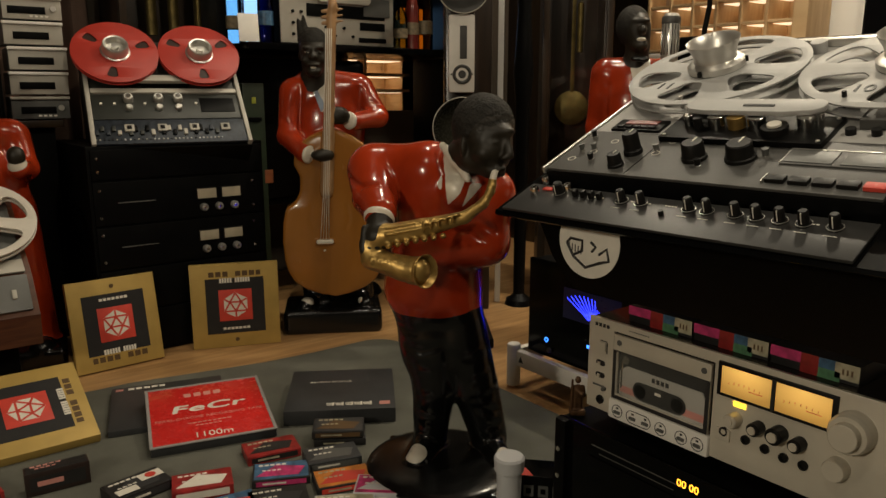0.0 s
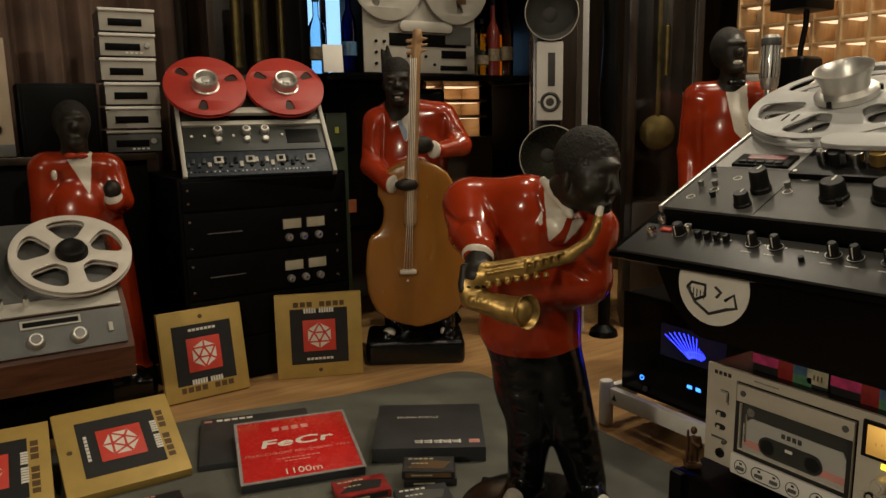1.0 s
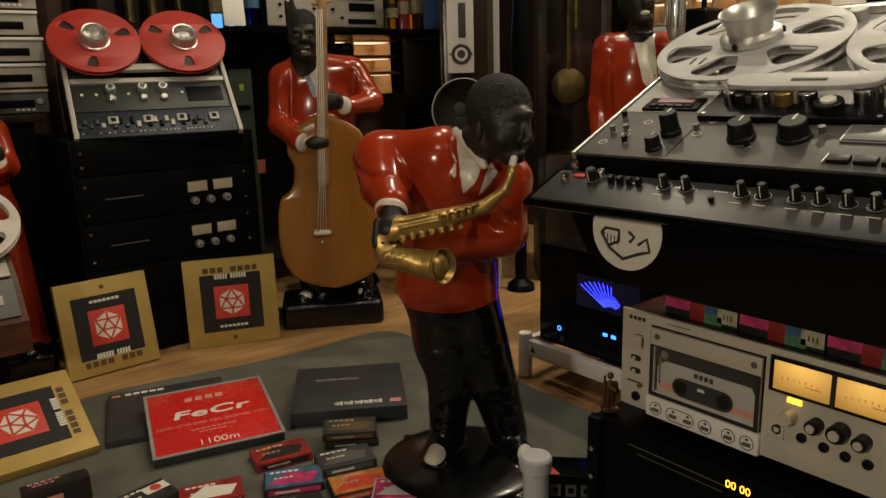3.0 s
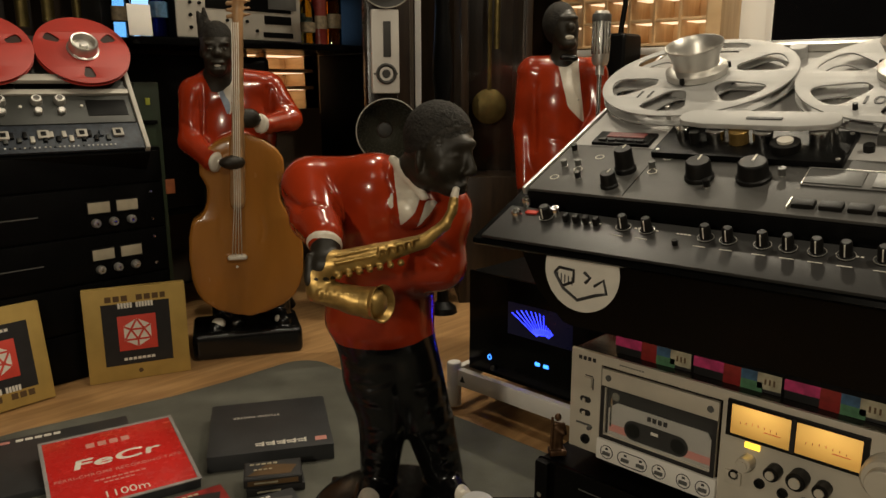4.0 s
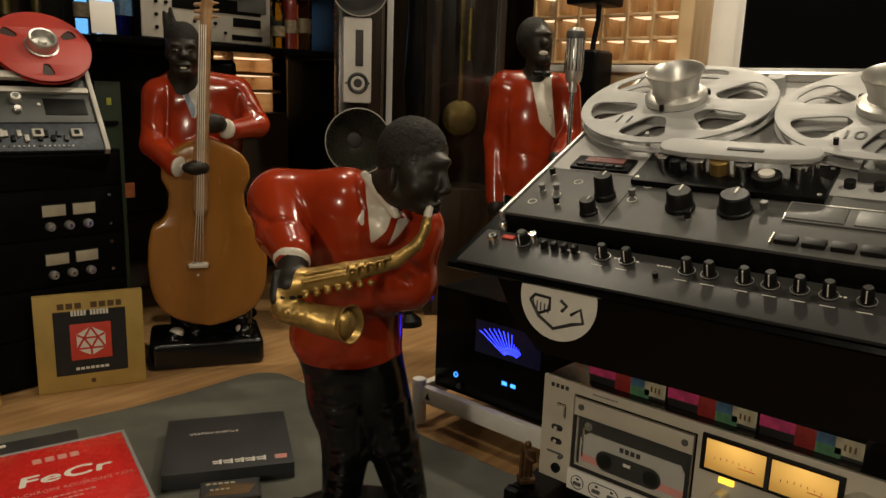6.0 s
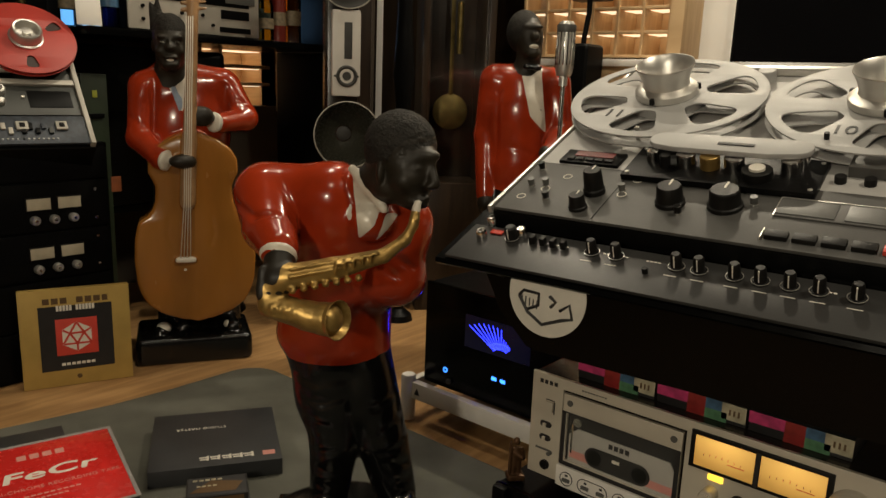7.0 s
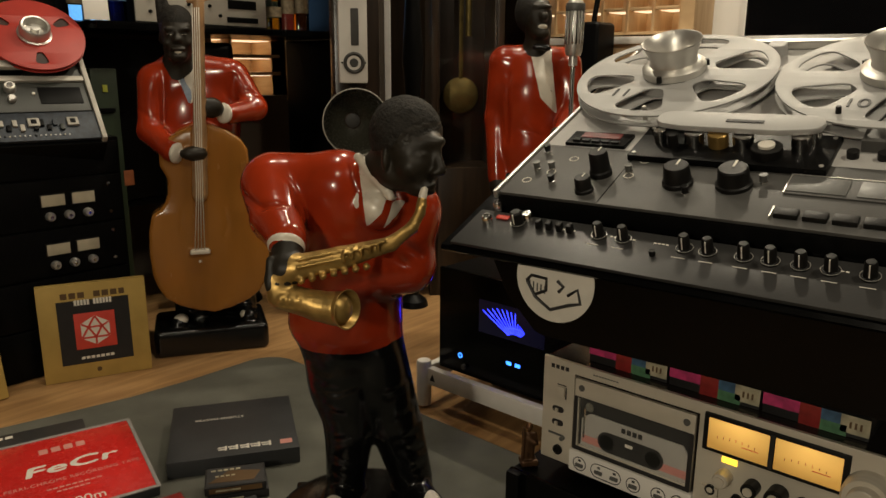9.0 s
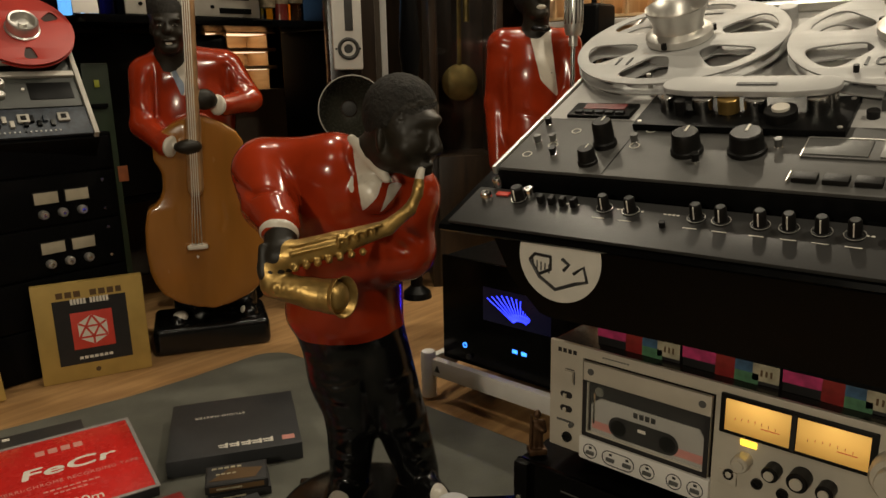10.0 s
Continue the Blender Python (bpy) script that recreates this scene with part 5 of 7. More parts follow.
PAINTS = [M_RED, M_TROUSER, M_SKIN, M_SHIRT, M_HAIR, M_BRASS, M_BASSWOOD, M_TIE, M_BASSDK]
RED, BLK, SKN, SHI, HAI, BRA, BAS, TIE, TAN = range(9)

# saxophone player, bent forward over his instrument
c = Clay((-0.24, -0.30, -0.005), (0.24, 0.16, 0.76), 0.0025, PAINTS)
c.egg((0.0, -0.045, 0.014), (0.150, 0.150, 0.022), BLK, 0.0)
c.block_form((0.0, -0.045, 0.006), (0.12, 0.12, 0.008), 0.004, BLK)
c.rod((-0.042, 0.0, 0.31), (-0.016, -0.005, 0.166), 0.054, 0.045, BLK, 0.02)
c.rod((-0.016, -0.005, 0.166), (-0.0275, 0.005, 0.05), 0.045, 0.034, BLK, 0.010)
c.egg((-0.004, 0.0, 0.25), (0.080, 0.056, 0.085), BLK, 0.02)
c.rod((0.026, 0.0, 0.31), (0.063, 0.0, 0.16), 0.053, 0.047, BLK, 0.014)
c.rod((0.063, 0.0, 0.16), (0.0925, 0.01, 0.05), 0.047, 0.037, BLK, 0.004)
c.rod((-0.028, 0.0, 0.035), (-0.045, -0.075, 0.030), 0.030, 0.024, BLK, 0.01)
c.rod((0.092, 0.01, 0.035), (0.118, -0.060, 0.030), 0.030, 0.024, BLK, 0.01)
c.egg((-0.020, -0.004, 0.356), (0.095, 0.074, 0.060), RED, 0.02)
c.egg((-0.018, -0.002, 0.392), (0.092, 0.072, 0.070), RED, 0.02)
c.wedge((-0.30, 0.334), (0.30, 0.330), (0.0, 0.95), RED, [BLK])
c.wedge((-0.30, 0.334), (0.0, 0.318), (0.0, -0.6), BLK, [RED])
c.wedge((0.0, 0.318), (0.30, 0.372), (0.0, -0.6), BLK, [RED])
c.egg((-0.010, -0.02, 0.45), (0.084, 0.070, 0.10), RED, 0.03)
c.egg((-0.002, -0.035, 0.535), (0.084, 0.072, 0.080), RED, 0.02)
c.rod((-0.126, -0.018, 0.594), (-0.02, -0.045, 0.596), 0.049, 0.047, RED, 0.012)
c.rod((-0.02, -0.05, 0.590), (0.084, -0.06, 0.550), 0.052, 0.044, RED, 0.03)
c.rod((-0.128, -0.030, 0.592), (-0.117, -0.085, 0.552), 0.049, 0.041, RED, 0.008)
c.rod((-0.117, -0.085, 0.552), (-0.099, -0.146, 0.532), 0.041, 0.029, RED, 0.006)
c.rod((0.090, -0.050, 0.556), (0.084, -0.055, 0.472), 0.041, 0.038, RED, 0.030)
c.rod((0.082, -0.058, 0.462), (0.020, -0.072, 0.462), 0.040, 0.034, RED, 0.026)
c.cuff((-0.0985, -0.158, 0.524), (-0.06, -0.55, -0.40), 0.0275)
c.rod((-0.097, -0.166, 0.516), (-0.099, -0.186, 0.500), 0.022, 0.021, SKN, 0.004)
for i in range(4):
    c.rod((-0.118 + i * 0.0125, -0.190, 0.512), (-0.121 + i * 0.0125, -0.200, 0.478 + 0.003 * i), 0.0068, 0.0056, SKN, 0.003)
# head and neck
c.rod((0.022, -0.070, 0.600), (0.058, -0.112, 0.640), 0.034, 0.034, SKN, 0.008)
c.egg((0.076, -0.112, 0.680), (0.054, 0.058, 0.055), HAI, 0.006)
c.egg((0.090, -0.138, 0.646), (0.037, 0.040, 0.050), SKN, 0.010)
c.egg((0.066, -0.128, 0.622), (0.033, 0.034, 0.024), SKN, 0.012)
c.egg((0.094, -0.152, 0.606), (0.018, 0.020, 0.014), SKN, 0.010)
c.egg((0.107, -0.166, 0.612), (0.009, 0.010, 0.0055), SKN, 0.006)
c.egg((0.107, -0.163, 0.602), (0.008, 0.010, 0.0050), SKN, 0.005)
c.rod((0.116, -0.168, 0.660), (0.1205, -0.176, 0.634), 0.0055, 0.0085, SKN, 0.008)
c.egg((0.112, -0.177, 0.630), (0.006, 0.006, 0.005), SKN, 0.004)
c.egg((0.108, -0.158, 0.672), (0.022, 0.018, 0.010), SKN, 0.010)
c.egg((0.080, -0.166, 0.636), (0.016, 0.014, 0.013), SKN, 0.012)
c.groove([(0.084, -0.182, 0.657), (0.104, -0.182, 0.658)], 0.006, 0.006)
c.egg((0.095, -0.172, 0.655), (0.009, 0.006, 0.005), SKN, 0.003)
c.groove([(0.090, -0.178, 0.622), (0.098, -0.176, 0.606)], 0.004, 0.003)
c.groove([(0.060, -0.165, 0.600), (0.085, -0.172, 0.597)], 0.005, 0.003)
c.egg((0.044, -0.152, 0.646), (0.006, 0.010, 0.017), SKN, 0.003)
c.groove([(0.044, -0.166, 0.654), (0.045, -0.166, 0.640)], 0.003, 0.003)
for q in (((0.052, 0.663), (0.150, 0.699), (0.150, 0.560)), ((0.065, 0.685), (0.084, 0.697), (0.150, 0.699)), ((0.018, 0.652), (0.052, 0.664), (0.150, 0.560)), ((0.052, 0.662), (0.066, 0.686), (0.150, 0.660)), ((0.010, 0.650), (0.060, 0.655), (0.060, 0.560))):
    c.wedge(*q, SKN, [HAI])
c.curls((0.066, -0.105, 0.694), np.array((0.066, 0.070, 0.050)), 0.0024, 0.010)
c.groove([(0.020, -0.120, 0.658), (0.050, -0.162, 0.667), (0.066, -0.166, 0.686), (0.086, -0.160, 0.699), (0.118, -0.140, 0.700)], 0.004, -0.003)
# shirt front, lapels and tie
c.rod((0.006, -0.098, 0.644), (0.052, -0.140, 0.590), 0.007, 0.007, SHI, 0.005)
c.wedge((0.004, 0.656), (0.016, 0.541), (0.034, 0.604), SHI, [RED, SKN])
c.wedge((0.016, 0.541), (0.030, 0.606), (0.056, 0.584), SHI, [RED, SKN])
c.wedge((0.056, 0.582), (0.078, 0.578), (0.041, 0.539), SHI, [RED, SKN])
c.wedge((-0.050, 0.66), (0.007, 0.658), (0.016, 0.530), RED, [SKN])
c.egg((0.036, -0.104, 0.566), (0.034, 0.030, 0.032), RED, 0.010)
c.wedge((0.046, 0.586), (0.056, 0.586), (0.028, 0.536), RED, [SHI])
c.groove([(0.002, -0.128, 0.646), (0.006, -0.128, 0.600), (0.013, -0.128, 0.541)], 0.003, 0.004)
c.groove([(0.028, -0.14, 0.545), (0.048, -0.14, 0.580)], 0.0025, 0.003)
c.dab((0.002, -0.12, 0.575), (0.0042, 0.03, 0.007), SHI, [RED])
c.dab((0.003, -0.12, 0.586), (0.0030, 0.03, 0.008), SHI, [RED])
c.dab((-0.001, -0.12, 0.580), (0.0026, 0.03, 0.005), SHI, [RED])
# saxophone
c.rod((0.097, -0.178, 0.606), (0.094, -0.181, 0.594), 0.0060, 0.0068, SHI, 0.002)
c.rod((0.094, -0.181, 0.594), (0.091, -0.186, 0.576), 0.0068, 0.0072, BRA, 0.002)
c.egg((0.0925, -0.184, 0.585), (0.0088, 0.0088, 0.0045), BRA, 0.001)
c.rod((0.091, -0.186, 0.576), (0.079, -0.193, 0.556), 0.0072, 0.0085, BRA, 0.004)
c.rod((0.079, -0.193, 0.556), (0.049, -0.197, 0.534), 0.0085, 0.0105, BRA, 0.004)
c.rod((0.049, -0.197, 0.534), (-0.022, -0.194, 0.514), 0.0105, 0.0165, BRA, 0.004)
c.rod((-0.022, -0.194, 0.514), (-0.085, -0.190, 0.500), 0.0165, 0.019, BRA, 0.004)
c.rod((-0.085, -0.190, 0.500), (-0.112, -0.188, 0.484), 0.019, 0.016, BRA, 0.006)
c.rod((-0.112, -0.188, 0.484), (-0.106, -0.194, 0.462), 0.014, 0.017, BRA, 0.006)
c.rod((-0.106, -0.194, 0.462), (-0.055, -0.205, 0.449), 0.019, 0.0205, BRA, 0.006)
c.rod((-0.055, -0.205, 0.449), (-0.030, -0.212, 0.446), 0.0205, 0.024, BRA, 0.006)
c.rod((-0.080, -0.207, 0.516), (0.040, -0.208, 0.541), 0.0026, 0.0026, BRA, 0.001)
c.rod((-0.080, -0.211, 0.506), (-0.010, -0.211, 0.520), 0.0022, 0.0022, BRA, 0.001)
for i in range(7):
    t = i / 6
    c.egg((-0.076 + 0.090 * t, -0.209, 0.487 + 0.018 * t), (0.0062, 0.005, 0.0062), BRA, 0.001)
    c.egg((-0.076 + 0.090 * t, -0.214, 0.487 + 0.018 * t), (0.0030, 0.003, 0.0030), BRA, 0.001)
for i in range(5):
    t = i / 4
    for dx, dz, hx, hz in ((0, 0.0065, 0.0058, 0.0016), (-0.005, 0, 0.0014, 0.0075)):
        c.block_form((-0.012 + 0.048 * t + dx, -0.211, 0.520 + 0.014 * t + dz), (hx, 0.006, hz), 0.0008, BRA, 0.0008)
for i in range(5):
    c.egg((-0.103 + 0.012 * i, -0.214 - 0.001 * i, 0.462 - 0.001 * i), (0.0058, 0.005, 0.0075), BRA, 0.002)
c.rod((-0.108, -0.212, 0.452), (-0.060, -0.222, 0.444), 0.0022, 0.0022, BRA, 0.001)
# folds of the jacket
for pts, r, dp in (([(-0.074, -0.115, 0.632), (-0.076, -0.112, 0.600), (-0.079, -0.105, 0.572), (-0.080, -0.10, 0.515)], 0.006, 0.011),
                   ([(-0.080, -0.09, 0.50), (-0.062, -0.10, 0.42), (-0.055, -0.09, 0.35)], 0.006, 0.003),
                   ([(0.040, -0.10, 0.430), (0.062, -0.08, 0.36)], 0.006, 0.004), ([(0.010, -0.10, 0.420), (0.030, -0.09, 0.35)], 0.006, 0.003),
                   ([(-0.172, -0.055, 0.585), (-0.135, -0.115, 0.572), (-0.100, -0.125, 0.580)], 0.005, 0.005),
                   ([(-0.165, -0.075, 0.560), (-0.125, -0.128, 0.548)], 0.005, 0.005), ([(-0.150, -0.10, 0.540), (-0.110, -0.148, 0.552)], 0.005, 0.004),
                   ([(-0.066, -0.118, 0.600), (-0.050, -0.118, 0.560), (-0.052, -0.11, 0.53)], 0.006, 0.004), ([(-0.040, -0.122, 0.560), (-0.010, -0.122, 0.535)], 0.006, 0.003),
                   ([(0.060, -0.105, 0.520), (0.100, -0.09, 0.490)], 0.006, 0.004), ([(0.055, -0.105, 0.495), (0.105, -0.085, 0.450)], 0.006, 0.004),
                   ([(-0.012, -0.085, 0.42), (-0.010, -0.08, 0.322)], 0.003, 0.003)):
    c.groove(pts, r, dp)
# creases of the trousers
for pts in ([(-0.100, -0.03, 0.300), (-0.055, -0.055, 0.285)], [(-0.085, -0.04, 0.262), (-0.040, -0.056, 0.250), (0.0, -0.058, 0.262)], [(-0.075, -0.035, 0.215), (-0.030, -0.052, 0.205)],
            [(-0.065, -0.03, 0.150), (-0.020, -0.052, 0.160)], [(-0.060, -0.03, 0.122), (-0.010, -0.046, 0.112)], [(-0.062, -0.03, 0.090), (-0.015, -0.040, 0.082)],
            [(0.095, -0.03, 0.255), (0.050, -0.052, 0.235), (0.010, -0.056, 0.245)], [(0.100, -0.03, 0.205), (0.060, -0.050, 0.185)], [(0.108, -0.03, 0.160), (0.062, -0.046, 0.150)],
            [(0.115, -0.02, 0.118), (0.070, -0.042, 0.130)], [(0.120, -0.02, 0.090), (0.075, -0.038, 0.082)], [(0.010, -0.056, 0.290), (0.014, -0.056, 0.200)]):
    c.groove(pts, 0.009, 0.0030)
c.dab((-0.048, -0.070, 0.045), (0.022, 0.03, 0.016), SHI, [BLK])
c.dab((0.122, -0.070, 0.045), (0.016, 0.03, 0.014), SHI, [BLK])
bell = place(lathe([(0.0235, -0.02), (0.0245, 0.0), (0.0275, 0.010), (0.0285, 0.0115), (0.0265, 0.0108), (0.021, -0.004), (0.008, -0.012), (0, -0.013)], 40), axes((-0.022, -0.214, 0.446), (0.5, 0.62, 0.0), (0.0, 0.15, 1.0)))
marks = [(box(0.010, 0.003, 0.012, 0.001, (-0.05 + i * 0.020, -0.188 + 0.0016 * (i - 3.5) ** 2 * 0.5, 0.014)), SHI) for i in range(7)]
sax_statue = c.statue("saxophone_player_statue", pose(0.96, 1.30, 0.004, 0, 0, -41.6), "glazed statue in red jacket bending over a gold saxophone", [(bell, BRA)] + marks)

# double bass player
c = Clay((-0.22, -0.22, -0.005), (0.24, 0.17, 0.98), 0.0036, PAINTS)
c.block_form((-0.010, -0.01, 0.036), (0.150, 0.100, 0.038), 0.016, BLK, 0)
c.rod((-0.06, 0.02, 0.10), (-0.045, 0.03, 0.45), 0.045, 0.060, BLK, 0.02)
c.rod((0.075, 0.02, 0.10), (0.040, 0.03, 0.45), 0.045, 0.060, BLK, 0.02)
c.rod((-0.070, 0.0, 0.086), (-0.095, -0.07, 0.080), 0.026, 0.020, BLK, 0.008)
c.rod((0.075, 0.0, 0.088), (0.092, -0.07, 0.084), 0.026, 0.020, BLK, 0.008)
c.egg((-0.088, -0.062, 0.092), (0.020, 0.022, 0.013), SHI, 0.003)
c.egg((0.088, -0.062, 0.090), (0.022, 0.022, 0.013), SHI, 0.003)
c.egg((-0.01, 0.02, 0.62), (0.115, 0.075, 0.16), RED, 0.03)
c.rod((-0.100, 0.02, 0.722), (-0.045, 0.02, 0.752), 0.046, 0.044, RED, 0.03)
c.rod((-0.045, 0.02, 0.752), (0.076, 0.02, 0.738), 0.044, 0.046, RED, 0.03)
c.rod((-0.112, 0.015, 0.725), (-0.126, -0.02, 0.600), 0.040, 0.033, RED, 0.015)
c.rod((-0.128, -0.02, 0.595), (-0.078, -0.115, 0.552), 0.033, 0.026, RED, 0.012)
c.cuff((-0.066, -0.127, 0.549), (0.055, -0.045, -0.012), 0.0275)
c.egg((-0.026, -0.138, 0.548), (0.034, 0.020, 0.018), SKN, 0.004)
c.rod((0.094, 0.015, 0.735), (0.138, -0.02, 0.655), 0.039, 0.033, RED, 0.015)
c.rod((0.138, -0.02, 0.652), (0.072, -0.090, 0.642), 0.033, 0.026, RED, 0.015)
c.cuff((0.054, -0.102, 0.645), (-0.066, -0.066, 0.01), 0.0275)
c.egg((0.024, -0.114, 0.660), (0.030, 0.022, 0.026), SKN, 0.004)
for i in range(4):
    c.rod((0.020, -0.118, 0.678 - i * 0.011), (-0.012, -0.128, 0.681 - i * 0.011), 0.0062, 0.0052, SKN, 0.003)
c.rod((-0.045, 0.0, 0.745), (-0.046, -0.02, 0.80), 0.034, 0.034, SKN, 0.01)
c.egg((-0.043, -0.010, 0.858), (0.044, 0.054, 0.056), HAI, 0.008)
c.egg((-0.044, -0.034, 0.828), (0.038, 0.038, 0.052), SKN, 0.010)
c.egg((-0.046, -0.056, 0.786), (0.023, 0.020, 0.018), SKN, 0.010)
c.egg((-0.046, -0.074, 0.826), (0.011, 0.010, 0.009), SKN, 0.005)
c.rod((-0.046, -0.068, 0.846), (-0.046, -0.074, 0.828), 0.0045, 0.006, SKN, 0.005)
c.egg((-0.064, -0.062, 0.852), (0.014, 0.010, 0.006), SKN, 0.005)
c.egg((-0.027, -0.062, 0.852), (0.014, 0.010, 0.006), SKN, 0.005)
c.egg((-0.070, -0.056, 0.818), (0.011, 0.010, 0.010), SKN, 0.006)
c.egg((-0.022, -0.056, 0.818), (0.011, 0.010, 0.010), SKN, 0.006)
c.groove([(-0.072, -0.066, 0.840), (-0.056, -0.072, 0.840)], 0.005, 0.006)
c.groove([(-0.036, -0.072, 0.840), (-0.021, -0.066, 0.840)], 0.005, 0.006)
c.egg((-0.064, -0.064, 0.839), (0.007, 0.006, 0.0045), SKN, 0.002)
c.egg((-0.028, -0.064, 0.839), (0.007, 0.006, 0.0045), SKN, 0.002)
for x in (-0.068, -0.060, -0.032, -0.024):
    c.dab((x, -0.070, 0.839), (0.0028, 0.012, 0.0022), SHI, [SKN])
c.egg((-0.046, -0.070, 0.803), (0.020, 0.010, 0.0055), SKN, 0.003)
c.egg((-0.046, -0.068, 0.786), (0.017, 0.010, 0.0050), SKN, 0.003)
c.groove([(-0.064, -0.072, 0.796), (-0.046, -0.078, 0.792), (-0.028, -0.072, 0.796)], 0.004, 0.005)
c.dab((-0.046, -0.076, 0.7955), (0.013, 0.016, 0.0032), SHI, [SKN])
c.egg((-0.084, -0.01, 0.832), (0.006, 0.012, 0.017), SKN, 0.004)
for x in (-0.078, -0.064, -0.022, -0.050):
    c.wedge((x - 0.03, 0.868), (x + 0.03, 0.868), (x, 0.800), SKN, [HAI])
c.rod((-0.078, 0.0, 0.880), (-0.088, 0.0, 0.935), 0.014, 0.005, HAI, 0.010)
c.rod((-0.066, 0.0, 0.895), (-0.072, 0.0, 0.945), 0.012, 0.005, HAI, 0.010)
c.curls((-0.043, -0.005, 0.885), np.array((0.055, 0.062, 0.050)), 0.0024, 0.013)
c.wedge((-0.082, 0.790), (-0.004, 0.790), (-0.020, 0.662), SHI, [RED])
c.wedge((-0.054, 0.752), (-0.036, 0.752), (-0.024, 0.650), TIE, [SHI, RED])
c.wedge((-0.042, 0.735), (-0.020, 0.700), (-0.024, 0.650), TIE, [SHI])
c.dab((-0.088, -0.062, 0.695), (0.005, 0.03, 0.012), SHI, [RED])
c.groove([(-0.084, -0.06, 0.790), (-0.060, -0.065, 0.720), (-0.022, -0.065, 0.655)], 0.0045, 0.005)
c.groove([(-0.104, -0.05, 0.775), (-0.094, -0.06, 0.720), (-0.050, -0.06, 0.620)], 0.005, 0.004)
c.groove([(-0.088, -0.03, 0.740), (-0.094, -0.03, 0.620)], 0.008, 0.009)
c.groove([(0.085, -0.03, 0.735), (0.090, -0.03, 0.660)], 0.008, 0.008)
c.groove([(-0.150, -0.03, 0.650), (-0.110, -0.06, 0.630)], 0.006, 0.004)
c.groove([(0.120, -0.04, 0.700), (0.165, -0.03, 0.680)], 0.006, 0.004)
# the instrument
c.violin(-0.083, [0.122, 0.128, 0.145, 0.169, 0.20, 0.232, 0.29, 0.35, 0.384, 0.393, 0.404, 0.42, 0.441, 0.480, 0.500, 0.516, 0.552, 0.578, 0.602, 0.618, 0.624],
         [0.0, 0.045, 0.090, 0.122, 0.139, 0.148, 0.152, 0.148, 0.140, 0.136, 0.118, 0.105, 0.097, 0.094, 0.102, 0.111, 0.109, 0.094, 0.062, 0.022, 0.0], BAS)
c.rod((-0.018, -0.128, 0.44), (0.012, -0.120, 0.945), 0.0175, 0.0135, TAN, 0.003)
c.egg((0.014, -0.122, 0.962), (0.014, 0.016, 0.026), TAN, 0.004)
for i in range(3):
    c.rod((-0.014, -0.12, 0.915 + i * 0.016), (0.040, -0.12, 0.922 + i * 0.016), 0.006, 0.004, TAN, 0.002)
c.block_form((-0.027, -0.130, 0.292), (0.026, 0.008, 0.006), 0.002, SHI, 0.002)
c.groove([(-0.064, -0.126, 0.40), (-0.070, -0.126, 0.36), (-0.060, -0.126, 0.33)], 0.004, 0.004)
c.groove([(0.040, -0.126, 0.40), (0.046, -0.126, 0.36), (0.036, -0.126, 0.33)], 0.004, 0.004)
c.groove([(-0.010, -0.13, 0.28), (-0.014, -0.13, 0.14)], 0.004, 0.003)
c.dab((-0.03, -0.13, 0.265), (0.006, 0.02, 0.006), SHI, [BAS])
strings = [(tube([(-0.040 + i * 0.008, -0.1400, 0.300), (-0.027 + i * 0.0050, -0.146, 0.44), (-0.006 + i * 0.005, -0.1375, 0.90)], 0.0012, 6), SHI) for i in range(4)]
c.statue("bass_player_statue", pose(1.255, 2.254, 0.0005, 0, 0, -29.3) @ Matrix.Scale(1.02, 4), "glazed statue in red jacket and blue tie with a double bass", strings)

# singer in a red dinner jacket behind the console
c = Clay((-0.20, -0.16, -0.005), (0.20, 0.16, 1.02), 0.0038, PAINTS)
c.block_form((0.0, 0.0, 0.03), (0.13, 0.12, 0.032), 0.014, BLK, 0)
c.rod((-0.05, 0.0, 0.08), (-0.045, 0.0, 0.46), 0.048, 0.062, BLK, 0.02)
c.rod((0.05, 0.0, 0.08), (0.045, 0.0, 0.46), 0.048, 0.062, BLK, 0.02)
c.egg((-0.01, 0.0, 0.56), (0.095, 0.072, 0.13), RED, 0.02)
c.egg((-0.014, 0.0, 0.70), (0.100, 0.072, 0.13), RED, 0.03)
c.rod((-0.085, 0.0, 0.800), (0.070, 0.0, 0.795), 0.040, 0.040, RED, 0.03)
c.rod((-0.094, 0.0, 0.790), (-0.108, 0.005, 0.640), 0.040, 0.034, RED, 0.015)
c.rod((-0.108, 0.005, 0.640), (-0.100, -0.03, 0.480), 0.034, 0.028, RED, 0.012)
c.rod((0.080, 0.0, 0.785), (0.100, -0.02, 0.660), 0.040, 0.033, RED, 0.015)
c.rod((0.100, -0.02, 0.660), (0.072, -0.085, 0.610), 0.033, 0.027, RED, 0.012)
c.egg((0.062, -0.095, 0.605), (0.022, 0.022, 0.022), SKN, 0.008)
c.egg((-0.098, -0.04, 0.455), (0.024, 0.026, 0.030), SKN, 0.008)
c.rod((-0.006, -0.01, 0.82), (0.0, -0.02, 0.87), 0.034, 0.034, SKN, 0.01)
c.egg((-0.018, -0.005, 0.925), (0.048, 0.056, 0.058), HAI, 0.010)
c.egg((-0.002, -0.030, 0.908), (0.037, 0.038, 0.054), SKN, 0.010)
c.egg((0.008, -0.055, 0.868), (0.022, 0.018, 0.016), SKN, 0.010)
c.egg((0.014, -0.068, 0.910), (0.011, 0.011, 0.013), SKN, 0.008)
c.egg((0.008, -0.058, 0.935), (0.026, 0.014, 0.008), SKN, 0.008)
c.egg((-0.046, -0.02, 0.910), (0.007, 0.012, 0.017), SKN, 0.005)
